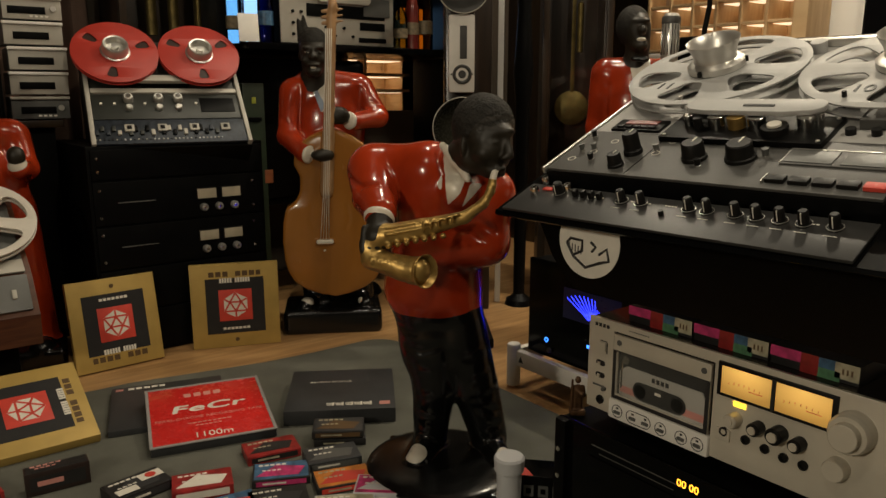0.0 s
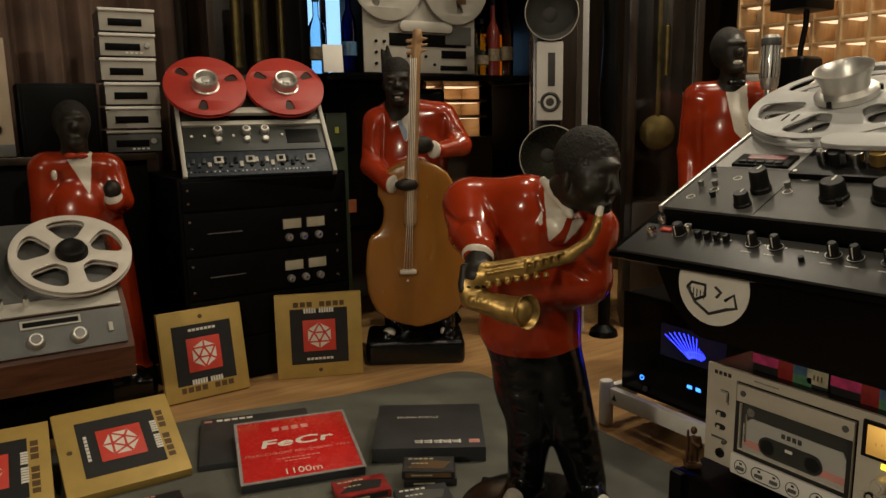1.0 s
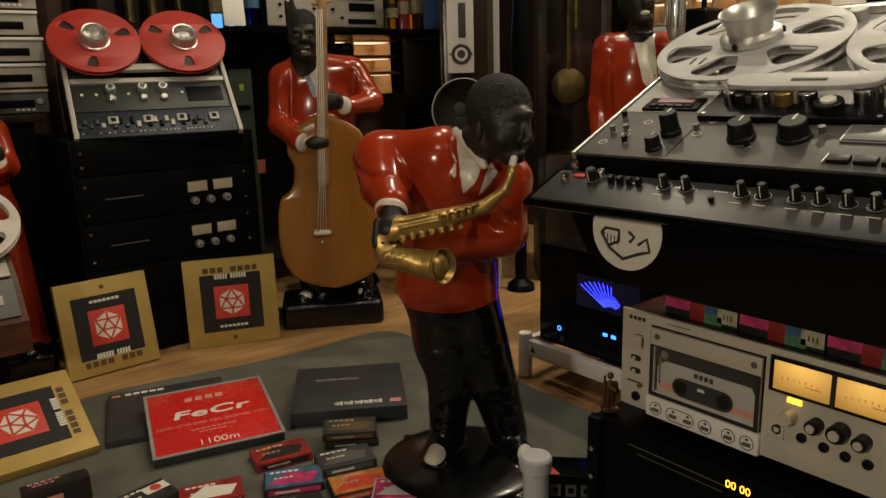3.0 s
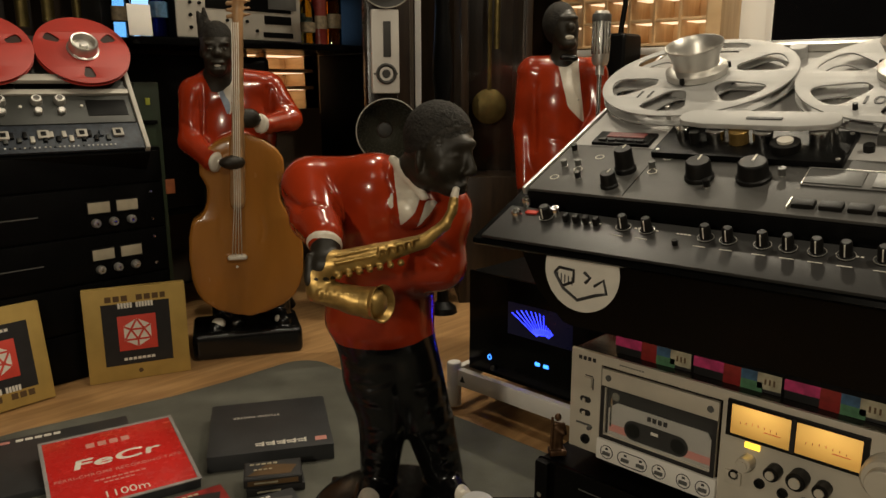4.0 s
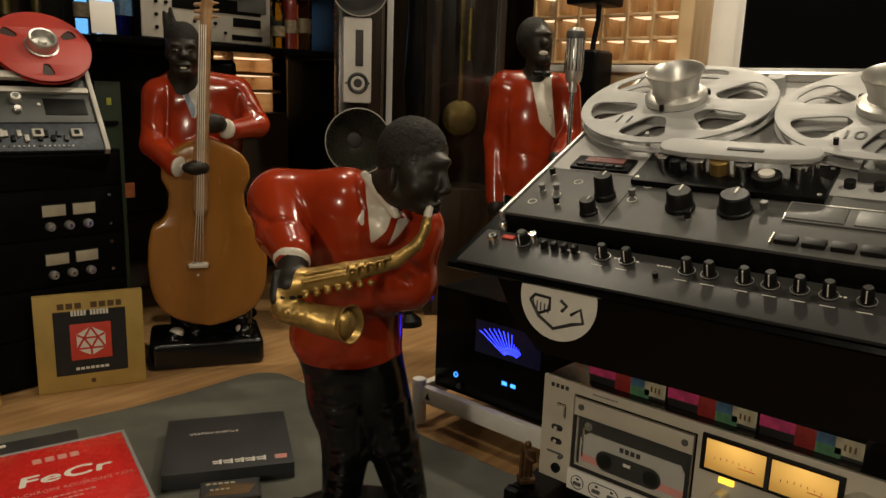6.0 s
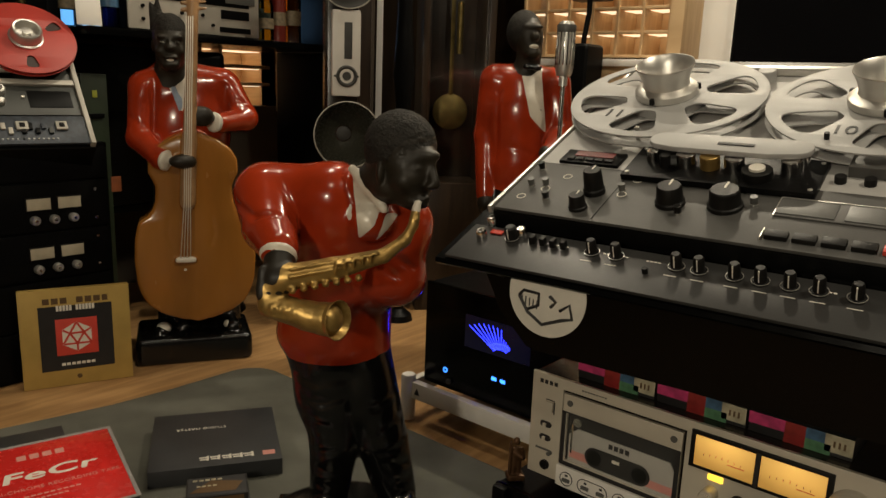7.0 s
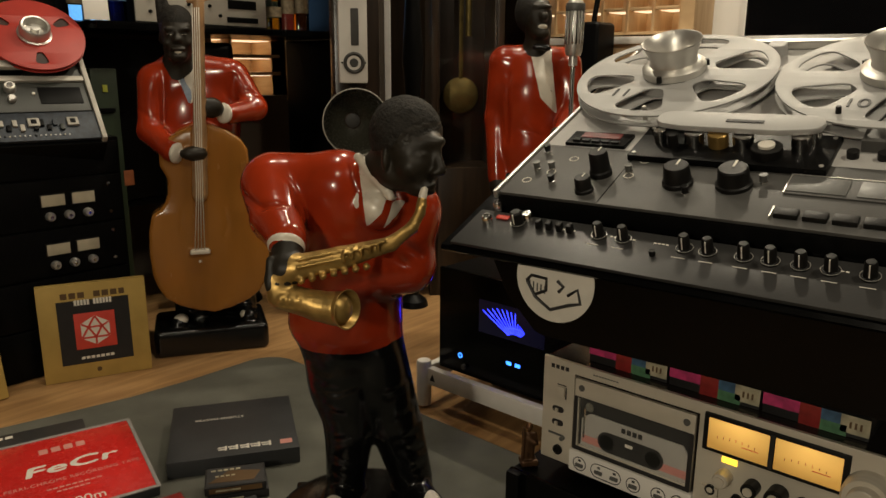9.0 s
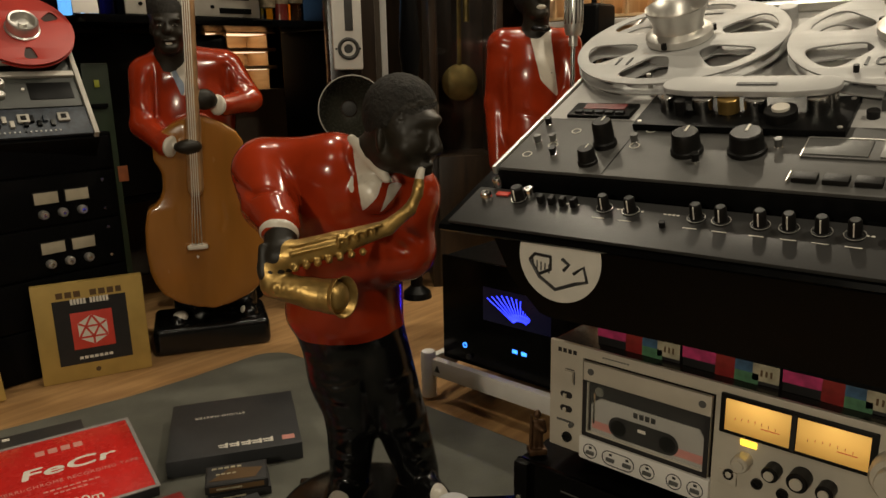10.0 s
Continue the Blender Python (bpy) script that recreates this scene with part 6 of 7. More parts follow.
c.egg((0.012, -0.066, 0.885), (0.014, 0.008, 0.0045), SHI, 0.003)
c.wedge((-0.022, 0.832), (0.034, 0.838), (0.058, 0.655), SHI, [RED])
c.wedge((-0.022, 0.832), (0.012, 0.700), (0.058, 0.655), SHI, [RED])
c.egg((0.000, -0.062, 0.832), (0.017, 0.008, 0.010), BLK, 0.002)
c.egg((0.022, -0.062, 0.830), (0.015, 0.008, 0.010), BLK, 0.002)
for i in range(3):
    c.dab((0.026 + 0.007 * i, -0.075, 0.79 - i * 0.035), (0.004, 0.03, 0.004), BLK, [SHI])
c.groove([(-0.038, -0.075, 0.82), (-0.030, -0.08, 0.74), (0.045, -0.08, 0.66)], 0.005, 0.004)
c.groove([(-0.075, -0.05, 0.76), (-0.078, -0.05, 0.58)], 0.007, 0.006)
c.groove([(-0.05, -0.07, 0.62), (0.03, -0.07, 0.60)], 0.006, 0.003)
c.statue("singer_statue", pose(1.90, 1.60, 0.0005, 0, 0, -55.7), "glazed statue in a red dinner jacket and black bow tie")

# waiter-like figure behind the left recorder
c = Clay((-0.18, -0.15, -0.005), (0.20, 0.16, 0.85), 0.0038, PAINTS)
c.block_form((0.02, 0.0, 0.028), (0.130, 0.11, 0.030), 0.014, BLK, 0)
c.rod((-0.03, 0.0, 0.06), (-0.030, 0.0, 0.42), 0.056, 0.070, RED, 0.02)
c.rod((0.085, 0.0, 0.06), (0.045, 0.0, 0.42), 0.050, 0.068, RED, 0.03)
c.egg((0.085, -0.06, 0.058), (0.034, 0.05, 0.024), BLK, 0.006)
c.egg((-0.02, -0.06, 0.058), (0.034, 0.05, 0.024), BLK, 0.006)
c.egg((0.0, 0.0, 0.50), (0.098, 0.068, 0.12), RED, 0.03)
c.rod((-0.072, 0.0, 0.640), (0.068, 0.0, 0.632), 0.040, 0.040, RED, 0.03)
c.rod((-0.084, 0.0, 0.630), (-0.092, 0.005, 0.500), 0.040, 0.034, RED, 0.015)
c.rod((-0.092, 0.005, 0.500), (-0.080, -0.02, 0.390), 0.034, 0.028, RED, 0.012)
c.rod((0.078, 0.0, 0.622), (0.096, -0.03, 0.545), 0.038, 0.032, RED, 0.015)
c.rod((0.096, -0.03, 0.540), (0.084, -0.090, 0.548), 0.032, 0.026, RED, 0.012)
c.rod((0.084, -0.092, 0.550), (0.082, -0.094, 0.554), 0.024, 0.024, SHI, 0.003)
c.egg((0.080, -0.102, 0.580), (0.022, 0.022, 0.026), SKN, 0.004)
c.rod((-0.006, 0.0, 0.66), (-0.004, -0.015, 0.70), 0.033, 0.033, SKN, 0.01)
c.egg((-0.006, -0.002, 0.758), (0.047, 0.052, 0.056), HAI, 0.010)
c.egg((-0.002, -0.026, 0.742), (0.038, 0.036, 0.052), SKN, 0.010)
c.egg((0.0, -0.045, 0.702), (0.022, 0.018, 0.015), SKN, 0.010)
c.egg((0.002, -0.062, 0.742), (0.010, 0.010, 0.012), SKN, 0.008)
c.egg((0.0, -0.052, 0.766), (0.026, 0.012, 0.008), SKN, 0.008)
c.egg((0.0, -0.058, 0.716), (0.015, 0.007, 0.005), SKN, 0.004)
c.wedge((-0.036, 0.684), (0.038, 0.684), (0.024, 0.560), SHI, [RED])
c.egg((-0.014, -0.056, 0.668), (0.017, 0.008, 0.010), RED, 0.002)
c.egg((0.014, -0.056, 0.668), (0.017, 0.008, 0.010), RED, 0.002)
c.dab((0.0, -0.060, 0.668), (0.032, 0.03, 0.011), RED, [SHI])
c.egg((-0.055, -0.062, 0.620), (0.008, 0.008, 0.016), SHI, 0.003)
c.groove([(-0.048, -0.07, 0.68), (-0.040, -0.075, 0.62), (0.03, -0.07, 0.55)], 0.005, 0.004)
c.groove([(-0.066, -0.05, 0.60), (-0.070, -0.05, 0.45)], 0.007, 0.006)
c.statue("waiter_statue", pose(0.342, 2.478, 0.0005, 0, 0, -10.5), "glazed statue in a red dinner jacket and bow tie")

# small bronze figurine on the player's corner
c = Clay((-0.02, -0.02, -0.002), (0.02, 0.02, 0.07), 0.0012, [mat("dark_bronze", (0.09, 0.045, 0.02), 0.4, 0.5, 0.3, 90, 0.2)])
c.block_form((0, 0, 0.003), (0.012, 0.010, 0.004), 0.001, 0, 0)
c.rod((-0.004, 0, 0.006), (-0.003, 0, 0.028), 0.0045, 0.005, 0, 0.003)
c.rod((0.004, 0, 0.006), (0.003, 0, 0.028), 0.0045, 0.005, 0, 0.003)
c.egg((0, 0, 0.036), (0.008, 0.006, 0.012), 0, 0.003)
c.rod((-0.008, 0, 0.044), (0.006, -0.008, 0.034), 0.003, 0.003, 0, 0.003)
c.rod((0.008, 0, 0.044), (0.010, -0.002, 0.030), 0.003, 0.003, 0, 0.003)
c.egg((0, 0, 0.055), (0.005, 0.005, 0.006), 0, 0.002)
c.rod((-0.010, -0.004, 0.010), (-0.009, -0.004, 0.056), 0.0022, 0.0022, 0, 0.002)
tagged(c.statue("figurine", pose(0.936, 0.924, 0.2452, 0, 0, -40), "tiny dark bronze figurine standing on the black player"), category="figurine", group="bronze figurine")

# ---------------------------------------------------------------- microphone beside the singer
mic = thing("microphone", "chrome ribbed studio microphone on a thin stand", "microphone", pose(1.838, 1.448, 0.0))
part("base", lathe([(0, 0), (0.07, 0), (0.07, 0.010), (0.03, 0.022), (0, 0.022)], 36), M_CHROME, mic)
part("rod", cyl(0.006, 0.80, (0, 0, 0.018), seg=16), M_CHROME, mic)
part("collar", cyl(0.011, 0.03, (0, 0, 0.785), seg=20), M_ALU, mic)
hd = part("capsule", lathe([(0, 0.81), (0.018, 0.81), (0.022, 0.822), (0.0225, 0.86), (0.0225, 0.920), (0.021, 0.938), (0.016, 0.945), (0, 0.947)], 32), M_ALU, mic)
for k in range(16):
    a = math.tau * k / 16
    part("rib", box(0.004, 0.003, 0.085, 0.001, (0, 0, 0)), M_CHROME, hd, "", pose(0.0225 * math.cos(a), 0.0225 * math.sin(a), 0.880, 0, 0, math.degrees(a) + 90))
band = part("top_band", lathe([(0.0235, 0.918), (0.0245, 0.920), (0.0245, 0.934), (0.0235, 0.937)], 32), M_GREYPAN, hd)

# ---------------------------------------------------------------- tall loudspeaker
M_COLUMN = wood("near_black_veneer", (0.006, 0.0035, 0.002), (0.022, 0.012, 0.006), 4, 0.22, (10, 10, 1))
SPK = axes((1.408, 1.800, 0.0), (0.82, -0.57, 0), (0, 0, 1))
spk = thing("loudspeaker", "tall dark loudspeaker with white midrange panel and round horns", "loudspeaker", SPK)
part("base", box(0.20, 0.03, 0.22, 0.006, (0, 0.015, -0.12)), M_BLACK, spk)
part("column", box(0.085, 1.20, 0.10, 0.02, (0, 0.62, -0.115)), M_COLUMN, spk, "dark wooden column")
baf = part("white_panel", box(0.070, 0.205, 0.028, 0.006, (0, 0.842, -0.012)), M_SPKWHT, spk, "white lacquered panel")
part("ribbon_tweeter", box(0.019, 0.086, 0.003, 0.001, (0.004, 0.872, 0.003)), M_CONE, baf)
part("dome_ring", lathe([(0.026, 0), (0.026, 0.004), (0.022, 0.006), (0.014, -0.004), (0.009, 0.002), (0, 0.003)], 36), M_CONE, baf, "", T((0.001, 0.788, 0.002)))
for x in (-0.028, 0.028):
    part("screw", cyl(0.0026, 0.001, (x, 0.788, 0.002), seg=12), M_BLACK, baf)
for y, r, dp in ((1.015, 0.068, 0.04), (0.645, 0.081, 0.07)):
    h = part("horn", lathe([(r, 0.006), (r + 0.002, 0.002), (r, -0.004), (r * 0.8, -dp * 0.55), (r * 0.4, -dp * 0.9), (0.02, -dp), (0.02, -dp - 0.02), (r * 0.45, -dp - 0.01), (r * 0.95, -0.02), (r + 0.001, -0.004)], 48), M_HORN if y < 0.9 else M_CONE, spk, "round horn bowl with pale rim", T((0.003, y, 0.004)))
    part("rim", tube([((r + 0.001) * math.cos(math.tau * k / 48), (r + 0.001) * math.sin(math.tau * k / 48), 0.005) for k in range(49)], 0.0016, 6), M_PALE, h)
    part("dust_cap", lathe([(0.020, 0), (0.019, 0.001), (0.008, 0.003), (0, 0.004)], 24), M_CONE, h, "", T((0, 0, -dp)))

# ---------------------------------------------------------------- bar shelf behind the bass player
bar = thing("bar_shelf", "black bar shelf unit with blue back light behind the bass player", "shelf", pose(1.08, 2.44, 0.0))
part("board", box(0.93, 0.34, 0.022, 0.003, (0.465, 0.17, 0.884)), M_GLOSS, bar)
part("side", box(0.03, 0.14, 1.75, 0.003, (-0.005, 0.27, 0.875)), M_BLACK, bar)
part("side", box(0.03, 0.34, 0.87, 0.003, (0.875, 0.17, 0.4365)), M_BLACK, bar)
part("side", box(0.03, 0.34, 0.54, 0.003, (0.925, 0.17, 1.167)), M_BLACK, bar)
part("lower_board", box(0.81, 0.14, 0.022, 0.003, (0.42, 0.27, 0.36)), M_BLACK, bar)
part("upper_board", box(0.93, 0.34, 0.022, 0.003, (0.470, 0.17, 1.45)), M_BLACK, bar)
part("back_board", box(0.92, 0.006, 0.54, 0.002, (0.46, 0.340, 1.165)), M_BLACK, bar)
part("light_panel", box(0.21, 0.005, 0.26, 0.002, (0.165, 0.332, 1.04)), M_BARLIGHT, bar, "glowing blue back light")
part("light_panel", box(0.14, 0.005, 0.17, 0.002, (0.835, 0.332, 0.99)), M_BARLIGHT, bar, "glowing blue back light")
part("drawer_block", box(0.30, 0.14, 0.48, 0.004, (0.17, 0.26, 0.615)), M_BLACK, bar)
SD = axes((1.192, 2.455, 0.8955), (1, 0, 0), (0, 0, 1))
sd = thing("reel_tape_recorder", "pale grey upright tape recorder standing on the bar shelf", "tape recorder", SD)
part("case", box(0.435, 0.41, 0.16, 0.004, (0.2175, 0.205, -0.082)), M_BLACK, sd)
part("front", box(0.430, 0.405, 0.006, 0.002, (0.2175, 0.205, 0.001)), M_PALE, sd, "pale grey front panel")
part("transport", box(0.30, 0.040, 0.004, 0.001, (0.245, 0.108, 0.005)), M_BLACK, sd)
part("head_cover", cut_sheet([arc(0.145, 0.150, 0.017, 90, 270, 10) + arc(0.315, 0.150, 0.017, -90, 90, 10)], 0.014, 0.002), M_PALE, sd, "", T((0, 0, 0.006)))
part("control_block", box(0.105, 0.060, 0.006, 0.001, (0.362, 0.128, 0.006)), M_GREYPAN, sd)
for y, w in ((0.065, 0.10), (0.020, 0.11)):
    part("meter_strip", box(w, 0.026 if y > 0.05 else 0.016, 0.004, 0.001, (0.345, y, 0.005)), M_BLACK, sd)
for i in range(3):
    for j in range(2):
        part("button", cyl(0.005, 0.006, (0.045 + j * 0.030 + 0.0, 0.030 + i * 0.035, 0.004), seg=14), M_BLACK, sd)
for i in range(5):
    part("button", cyl(0.005, 0.006, (0.13 + i * 0.034, 0.030 + 0.026 * (i % 2), 0.004), seg=14), M_BLACK, sd)
for x, t in ((0.085, 0), (0.345, 1)):
    r = part("reel", flange(0.132, [rounded_window(0.06, 0.10, k * 120 - 9 + t * 40, k * 120 + 9 + t * 40) for k in range(3)], 0.003), M_PALE, sd, "pale metal reel", T((x, 0.295, 0.020)))
    part("hub", cyl(0.035, 0.030, (0, 0, 0), seg=30), M_ALU, r)
    part("reel_label", box(0.040, 0.020, 0.0006, 0, (0.02, -0.055, 0.0034)), M_BROWNPRINT, r)


M_PRINTDK = mat("faded_label_paper", (0.16, 0.12, 0.07), 0.6, 0, 0.4, 90)


def bottle(x, y, z, r, h, material, label, cap=None):
    b = thing("bottle", label, "bottle", pose(x, y, z), "bar bottles")
    part("glass", lathe([(0, 0), (r, 0), (r, h * 0.55), (r * 0.8, h * 0.64), (r * 0.36, h * 0.74), (r * 0.34, h * 0.93), (0, h * 0.93)], 24), material, b)
    part("cap", cyl(r * 0.40, h * 0.08, (0, 0, h * 0.925), seg=16), cap or M_BLACK, b)
    part("label", lathe([(r * 1.01, h * 0.20), (r * 1.01, h * 0.36)], 24), M_PRINTDK if material is not M_BLUEGLASS else M_BLUEP, b)
    return b


ZS = 0.8955
bottle(1.162, 2.49, ZS, 0.025, 0.27, M_BLUEGLASS, "cobalt blue glass bottle on the bar shelf")
bottle(1.125, 2.66, ZS, 0.030, 0.26, M_PALEGLASS, "clear pale bottle on the bar shelf")
card = thing("price_card", "small white card leaning on the shelf edge", "card", pose(1.086, 2.448, ZS, -8, 0, -12))
part("sheet", box(0.062, 0.002, 0.085, 0.0005, (0, 0, 0.0425)), M_WHITE, card)
bottle(1.700, 2.52, ZS, 0.028, 0.20, M_PALEGLASS, "pale blue glass bottle on the bar shelf")
bottle(1.762, 2.53, ZS, 0.026, 0.27, M_REDGLASS, "dark red bottle on the bar shelf")
bottle(1.832, 2.55, ZS, 0.032, 0.30, M_AMBERGLASS, "amber whisky bottle on the bar shelf", M_POLBRASS)
bottle(1.740, 2.63, ZS, 0.030, 0.31, M_PALEGLASS, "tall clear bottle on the bar shelf")
bottle(1.815, 2.68, ZS, 0.030, 0.29, M_AMBERGLASS, "amber bottle at the back of the shelf")

# lit niche with wooden shelves
ni = thing("wall_niche", "warmly lit niche with pine shelves in the back wall", "niche", pose(NX0, YB, NZ0), kind="structure")
nw, nh = NX1 - NX0, NZ1 - NZ0
part("back_panel", box(nw + 0.04, 0.02, nh + 0.04, 0, (nw / 2, 0.26, nh / 2)), M_STRIP, ni)
# Added glowing sheets under each shelf, to light the niche evenly.
for z in (0.28, 0.50, 0.725, 1.0):
    part("glow_strip", box(nw - 0.02, 0.13, 0.003, 0.0005, (nw / 2, 0.165, nh * z - 0.0095)), M_NICHE, ni, "added warm glowing strip under a shelf")
for x in (-0.01, nw + 0.01):
    part("side", box(0.02, 0.27, nh + 0.04, 0.001, (x, 0.115, nh / 2)), M_STRIP, ni)
for z in (-0.01, nh * 0.28, nh * 0.50, nh * 0.725, nh + 0.01):
    part("shelf", box(nw, 0.20, 0.014, 0.001, (nw / 2, 0.14, z)), M_STRIP, ni)
part("upright", box(0.014, 0.20, nh, 0.001, (nw * 0.34, 0.14, nh / 2)), M_STRIP, ni)
st = thing("office_chair", "black padded chair back in front of the lit niche", "chair", pose(1.47, 2.53, 0.0, 0, 0, -30))
part("backrest", box(0.13, 0.05, 0.30, 0.03, (0, 0.02, 0.70), 4), M_BLACK, st)
part("post", box(0.03, 0.02, 0.50, 0.004, (0, 0.04, 0.40)), M_BLACK, st)
part("seat", box(0.22, 0.20, 0.05, 0.02, (0, 0.05, 0.34), 3), M_BLACK, st)
part("foot", lathe([(0, 0), (0.12, 0), (0.11, 0.02), (0.02, 0.03), (0.02, 0.32), (0, 0.32)], 24, (0, 0.05, 0)), M_BLACK, st)

gb = thing("equipment_box", "tall dark green metal box with a yellow tag", "box", pose(1.125, 2.53, 0.0))
part("body", box(0.075, 0.10, 0.77, 0.004, (0, 0.05, 0.385)), mat("dark_green_enamel", (0.018, 0.030, 0.014), 0.4, 0, 0.2, 20), gb)
part("tag", box(0.014, 0.002, 0.020, 0.0005, (0.0, -0.001, 0.715)), mat("yellow_green_tag", (0.42, 0.44, 0.05), 0.5), gb, "yellow tag")
part("catch", box(0.045, 0.008, 0.012, 0.002, (0.0, -0.004, 0.655)), M_BLACK, gb)

# ---------------------------------------------------------------- left background
cab = thing("low_cabinet", "black low cabinet along the back wall", "cabinet", pose(0.0, 2.62, 0.0))
part("body", box(1.06, 0.36, 0.64, 0.004, (0.02, 0.20, 0.32)), M_BLACK, cab)
part("top", box(1.10, 0.40, 0.022, 0.003, (0.02, 0.19, 0.651)), M_BROWN, cab)
stack_mats = [M_PALE, M_BEIGE, M_PALE, M_PALE, M_PALE, M_GREYPAN]
z = 0.6625
for i in range(6):
    h = 0.068
    u = thing("mini_component", "small silver hi-fi component in a stack", "hi-fi unit", axes((0.440 + 0.003 * (i % 3), 2.615, z), (1, -0.05, 0), (0, 0, 1)), "stacked mini components")
    part("case", box(0.146, h - 0.006, 0.16, 0.002, (0.073, h / 2, -0.08)), M_GREYPAN, u)
    part("front", box(0.148, h - 0.014, 0.006, 0.0015, (0.074, h / 2 - 0.003, 0.002)), M_PALE if i else M_GREYPAN, u, "silver front")
    part("top_lip", box(0.152, 0.008, 0.020, 0.002, (0.074, h - 0.006, 0.004)), M_WHITE if i else M_PALE, u)
    part("window", box(0.090 if i != 4 else 0.094, 0.020, 0.003, 0.0008, (0.068 if i != 4 else 0.060, h / 2 - 0.006, 0.006)), M_BLACK, u)
    if i in (0, 4):
        part("dial", cyl(0.008, 0.010, (0.126, h / 2, 0.004), seg=20), M_ALU, u)
        for k in range(4):
            part("button", box(0.008, 0.005, 0.004, 0.001, (0.070 + k * 0.013, 0.012, 0.006)), M_WHITE, u)
    z += h + 0.0005
dk = thing("reel_tape_recorder", "beige upright tape recorder on the low cabinet", "tape recorder", axes((-0.19, 2.635, 0.6625), (1, 0, 0), (0, 0, 1)))
part("case", box(0.40, 0.32, 0.16, 0.004, (0.2, 0.16, -0.082)), M_MAHOG, dk)
part("front", box(0.396, 0.316, 0.006, 0.002, (0.2, 0.16, 0.001)), M_BEIGE, dk, "beige front panel")
part("foot_band", box(0.396, 0.030, 0.004, 0.001, (0.2, 0.02, 0.005)), M_GREYPAN, dk)
for x, y in ((0.355, 0.075), (0.30, 0.075)):
    part("knob", lathe([(0, 0), (0.016, 0), (0.014, 0.014), (0, 0.015)], 22), M_KNOB, dk, "", T((x, y, 0.004)))
for k in range(7):
    part("key", box(0.012, 0.018, 0.008, 0.001, (0.24 + k * 0.017, 0.125, 0.006)), M_KNOB, dk)
part("guide", lathe([(0, 0), (0.018, 0), (0.016, 0.012), (0, 0.014)], 20), M_BLACK, dk, "", T((0.335, 0.235, 0.004)))
part("head_cover", cut_sheet([arc(0.10, 0.195, 0.02, 90, 270, 10) + arc(0.345, 0.195, 0.02, -90, 90, 10)], 0.012, 0.002), M_PALE, dk, "", T((0, 0, 0.004)))
bx = thing("small_speaker", "small black loudspeaker box on the low cabinet", "loudspeaker", pose(0.325, 2.70, 0.6625))
part("box", box(0.20, 0.16, 0.20, 0.006, (0, 0.0, 0.10)), M_BLACK, bx)
part("grille", box(0.18, 0.006, 0.18, 0.003, (0, -0.081, 0.10)), M_BLACK, bx)

# pleated curtain
bm = bmesh.new()
rows = []
for zz in (0.02, 0.8, 1.6, 2.40):
    rows.append([bm.verts.new((-1.3 + 2.05 * i / 240, 2.97 + 0.028 * math.sin(i * 0.42 + 0.6 * math.sin(i * 0.11)) + 0.010 * math.sin(i * 1.07 + zz), zz)) for i in range(241)])
for a, b in zip(rows, rows[1:]):
    for i in range(240):
        bm.faces.new((a[i], a[i + 1], b[i + 1], b[i]))
cur = single("curtain", bm, M_CURTAIN, "brown velvet curtain hanging in deep folds", "curtain")
mod = cur.modifiers.new("cloth", "SOLIDIFY")
mod.thickness = 0.004
rod = thing("curtain_rail", "dark curtain rail under the ceiling", "rail", pose(0, 0, 0), kind="structure")
part("rail", tube([(-1.35, 2.97, 2.405), (0.78, 2.97, 2.405)], 0.010, 10), M_BROWN, rod)


def clock(m, w, label, weights, z_tube, disc):
    """Longcase clock with brass weights behind a glass door."""
    k = thing("longcase_clock", label, "clock", m, "longcase clocks")
    h = 1.9
    part("back", box(w, 0.02, h, 0.002, (0, 0.21, h / 2)), M_BROWN, k)
    for s in (-1, 1):
        part("side", box(0.03, 0.22, h, 0.003, (s * (w / 2 - 0.015), 0.11, h / 2)), M_BROWN, k)
    part("plinth", box(w, 0.22, 0.45, 0.004, (0, 0.11, 0.225)), M_BROWN, k)
    part("hood", box(w + 0.04, 0.25, 0.45, 0.006, (0, 0.115, h + 0.22)), M_BROWN, k)
    for s in (-1, 1):
        part("door_stile", box(0.022, 0.018, h - 0.45, 0.003, (s * (w / 2 - 0.012), -0.010, (h + 0.45) / 2)), M_BROWN, k)
    g = part("glass_door", box(w - 0.05, 0.003, h - 0.46, 0, (0, -0.008, (h + 0.45) / 2)), M_CLEAR, k)
    g.visible_shadow = False
    for x, zz, hh, r in weights:
        wt = part("weight", lathe([(0, 0), (r, 0.002), (r, hh - 0.002), (r * 0.4, hh + 0.004), (0, hh + 0.005)], 28), M_AGED, k, "dull brass weight", T((x, 0.10, zz)))
        part("line", cyl(0.0012, h - zz - hh, (0, 0, hh), seg=6), M_AGED, wt)
    if disc:
        part("pendulum_rod", box(0.014, 0.004, 1.9 - disc, 0.001, (0, 0.15, (1.9 + disc) / 2)), M_AGED, k)
        part("pendulum_bob", place(lathe([(0, -0.012), (0.045, -0.006), (0.062, 0), (0.045, 0.006), (0, 0.012)], 40), axes((0, 0.15, disc), (1, 0, 0), (0, 0, 1))), M_AGED, k, "round dull brass pendulum bob")
    return k


clock(pose(1.00, 2.78, 0.0), 0.42, "dark longcase clock with brass weights against the wall", [(-0.075, 0.93, 0.24, 0.018), (0.0, 0.95, 0.26, 0.018), (0.090, 0.93, 0.24, 0.018)], 0.9, 0)
clock(pose(2.09, 2.01, 0.0, 0, 0, -42), 0.24, "dark longcase clock with brass pendulum beside the singer", [(0.018, 0.88, 0.17, 0.011)], 0.9, 0.685)

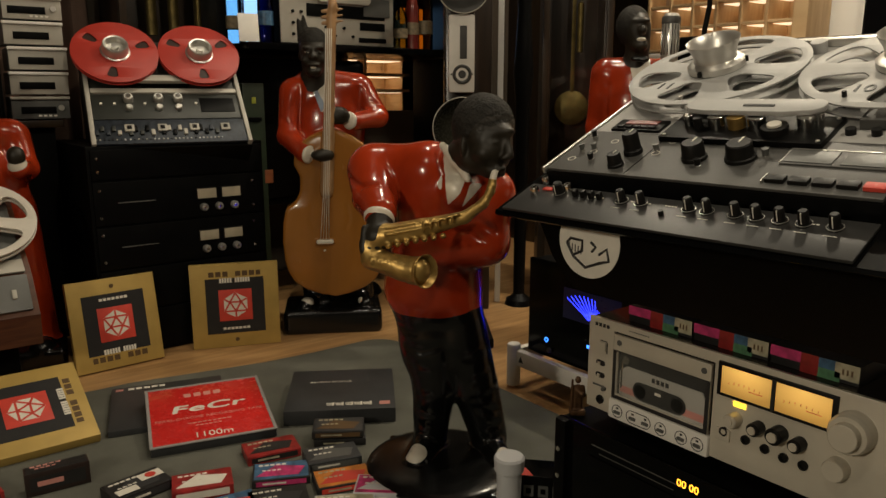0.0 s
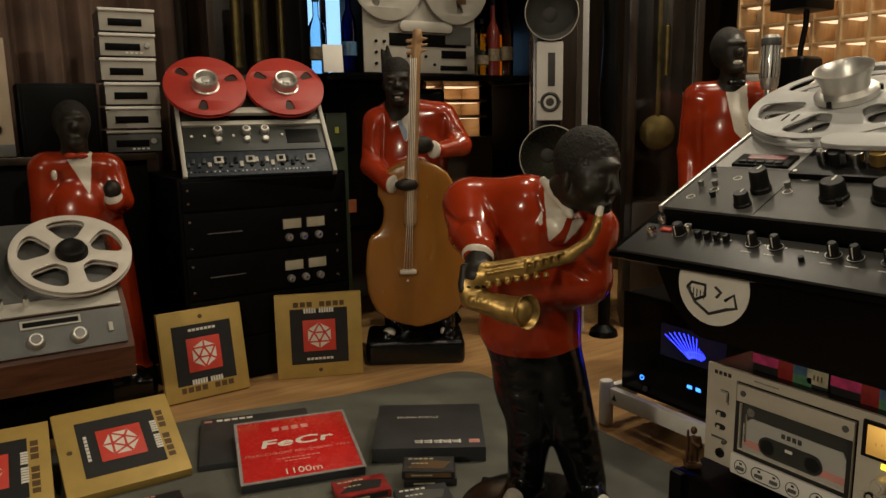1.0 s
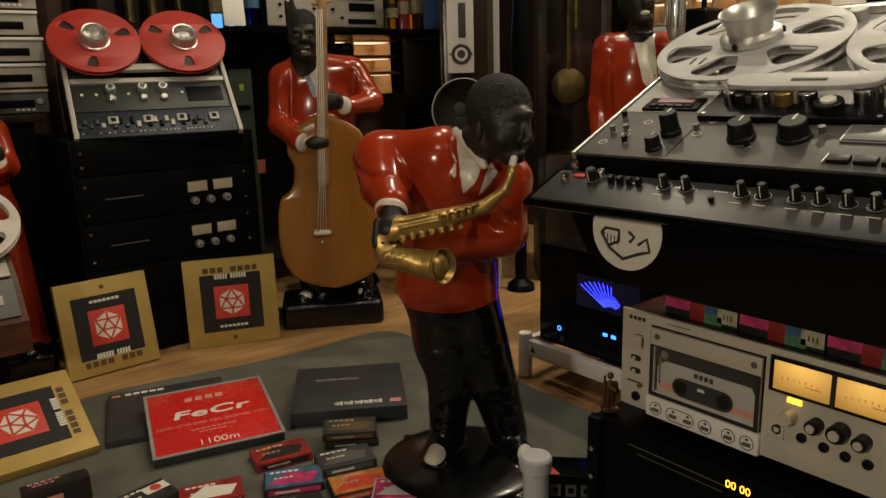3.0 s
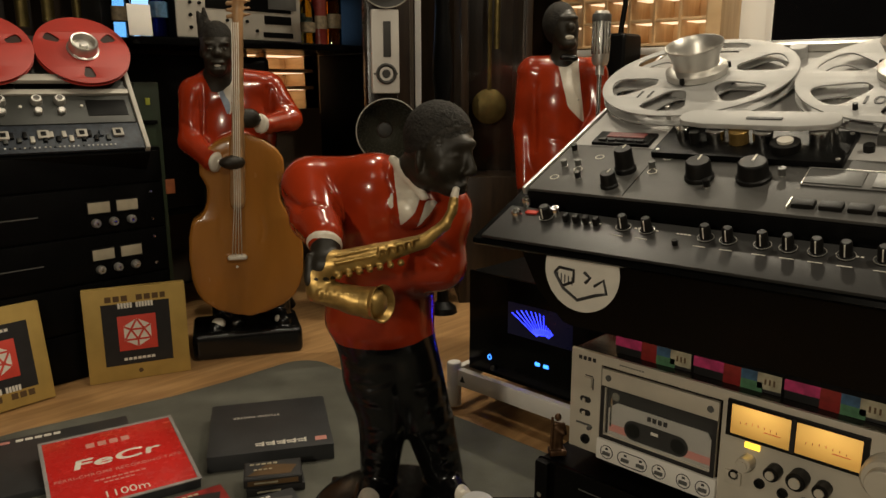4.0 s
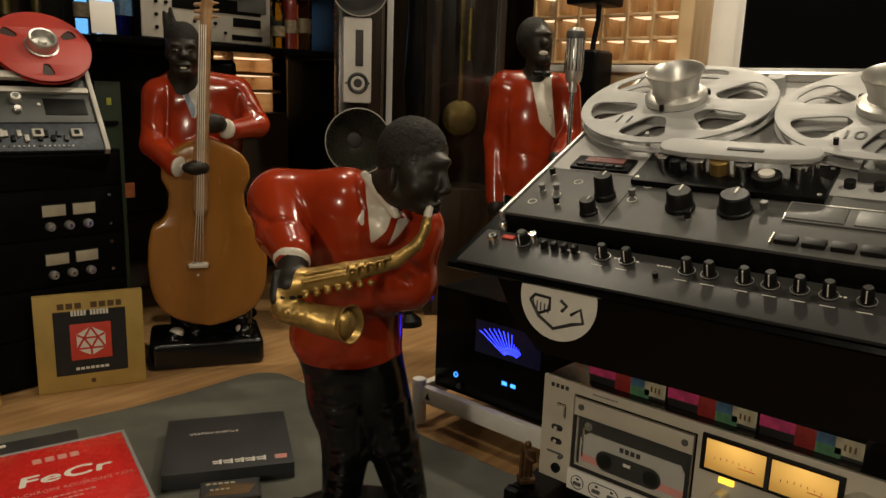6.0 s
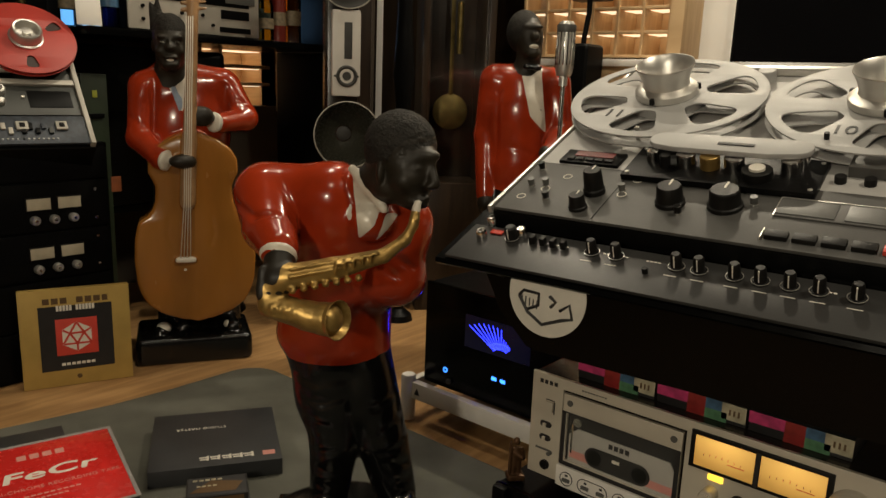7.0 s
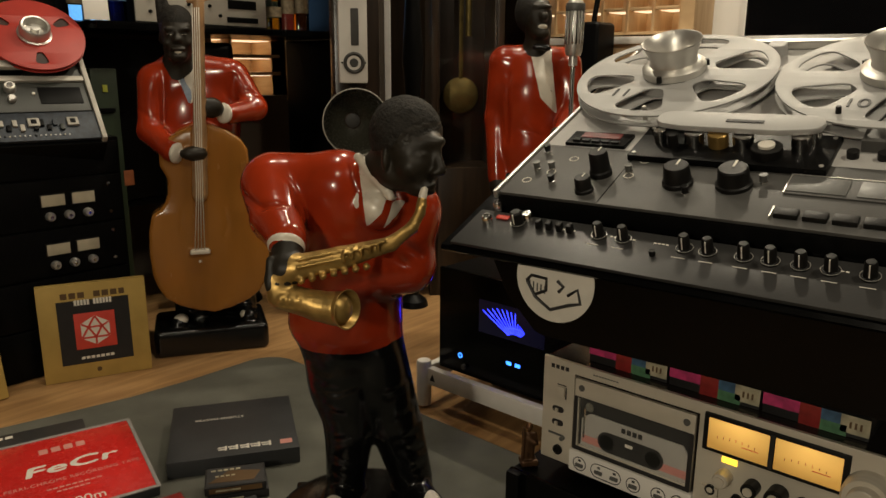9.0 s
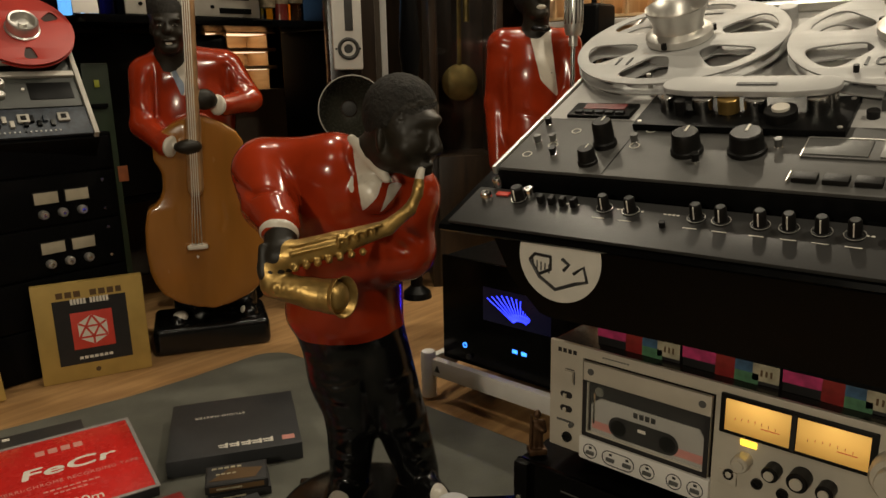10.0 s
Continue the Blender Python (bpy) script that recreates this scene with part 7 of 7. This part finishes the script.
# ---------------------------------------------------------------- right background
vp = thing("veneer_panel", "dark brown veneered wall panel behind the singer", "panel", pose(XR, 2.62, 0.0), kind="structure")
part("board", box(0.03, 1.00, 2.40, 0.002, (-0.018, -0.02, 1.20)), M_BROWN, vp)
part("edge_strip", box(0.05, 0.06, 2.40, 0.003, (-0.03, -0.545, 1.20)), M_BEIGE, vp)

CUB = axes((XR - 0.004, 2.107, 0.899), (0, -1, 0), (0, 0, 1))
cub = thing("cubby_shelf", "warmly lit pine cubby shelf with small square compartments", "shelf", CUB)
CW, CH, CD = 0.588, 0.972, 0.14
part("back", box(CW, CH, 0.010, 0, (CW / 2, CH / 2, 0.005)), M_STRIP, cub)
part("post", box(0.048, CH + 1.0, 0.155, 0.003, (CW + 0.030, CH / 2 - 0.40, 0.088)), M_STRIP, cub, "pine end post")
ncol, nrow = 6, 12
for i in range(ncol + 1):
    part("upright", box(0.010, CH, CD, 0.001, (CW * i / ncol, CH / 2, CD / 2 + 0.010)), M_STRIP, cub)
for j in range(nrow + 1):
    part("shelf_board", box(CW, 0.010, CD - 0.004, 0.001, (CW / 2, CH * j / nrow, CD / 2 + 0.008)), M_STRIP, cub)
# One added glowing sheet per row, brightening the compartments.
for j in range(nrow):
    part("glow_strip", box(CW - 0.012, 0.002, 0.09, 0.0005, (CW / 2, CH * (j + 1) / nrow - 0.0065, 0.062)), M_NICHE, cub, "added warm glowing strip under a shelf")
lowc = thing("base_cabinet", "pine base cabinet carrying the cubby shelf", "cabinet", pose(XR - 0.12, 1.75, 0.0))
part("body", box(0.22, 0.56, 0.86, 0.003, (0, 0, 0.43)), M_STRIP, lowc)
part("top", box(0.24, 0.58, 0.024, 0.003, (-0.005, 0, 0.872)), M_WHITE, lowc)
lamp = thing("desk_lamp", "black desk lamp with flat shade on the cabinet", "lamp", pose(2.45, 1.76, 0.0))
part("base", lathe([(0, 0), (0.09, 0), (0.085, 0.02), (0.02, 0.03), (0, 0.03)], 30), M_BLACK, lamp)
part("rod", tube([(0, 0, 0.02), (0, 0, 0.80), (0.0, -0.005, 0.95), (0.012, -0.01, 1.03), (0.012, -0.01, 1.08)], 0.009, 10), M_BLACK, lamp)
part("shade", box(0.16, 0.13, 0.11, 0.008, (0.0, 0.0, 1.13)), M_BLACK, lamp)
part("pad", box(0.12, 0.13, 0.34, 0.02, (0, 0.01, 0.76), 3), M_BLACK, lamp)
tv = thing("television", "large dark television screen on the white wall", "television", axes((XR - 0.002, 1.345, 0.62), (0, -1, 0), (0, 0, 1)))
part("frame", box(1.22, 0.70, 0.045, 0.004, (0.61, 0.35, 0.022)), M_BLACK, tv)
part("screen", box(1.20, 0.68, 0.002, 0, (0.61, 0.35, 0.0456)), M_SCREEN, tv)
# White strip in place of a gap through which the lit wall shows.
ws = thing("wall_gap_strip", "narrow white strip standing in for a gap onto the lit wall", "board", pose(1.845, 2.13, 0.0, 0, 0, -42))
part("board", box(0.020, 0.012, 1.8, 0.003, (0, 0, 0.90)), M_WHITEWALL, ws)
bs = thing("black_stand", "slim black speaker stand beside the white strip", "stand", pose(1.885, 2.06, 0.0, 0, 0, -42))
part("post", lathe([(0, 0), (0.05, 0), (0.045, 0.02), (0.020, 0.04), (0.024, 0.70), (0.034, 0.80), (0.026, 0.92), (0.022, 1.0), (0.026, 1.10), (0.016, 1.7), (0, 1.7)], 20), M_BLACK, bs)
wd = thing("wooden_post", "brown wooden post behind the loudspeaker", "post", pose(1.72, 2.10, 0.0, 0, 0, -38))
part("post", box(0.09, 0.10, 1.9, 0.006, (0, 0.05, 0.95)), wood("walnut_post", (0.010, 0.006, 0.003), (0.030, 0.017, 0.009), 4, 0.3, (10, 10, 1)), wd)
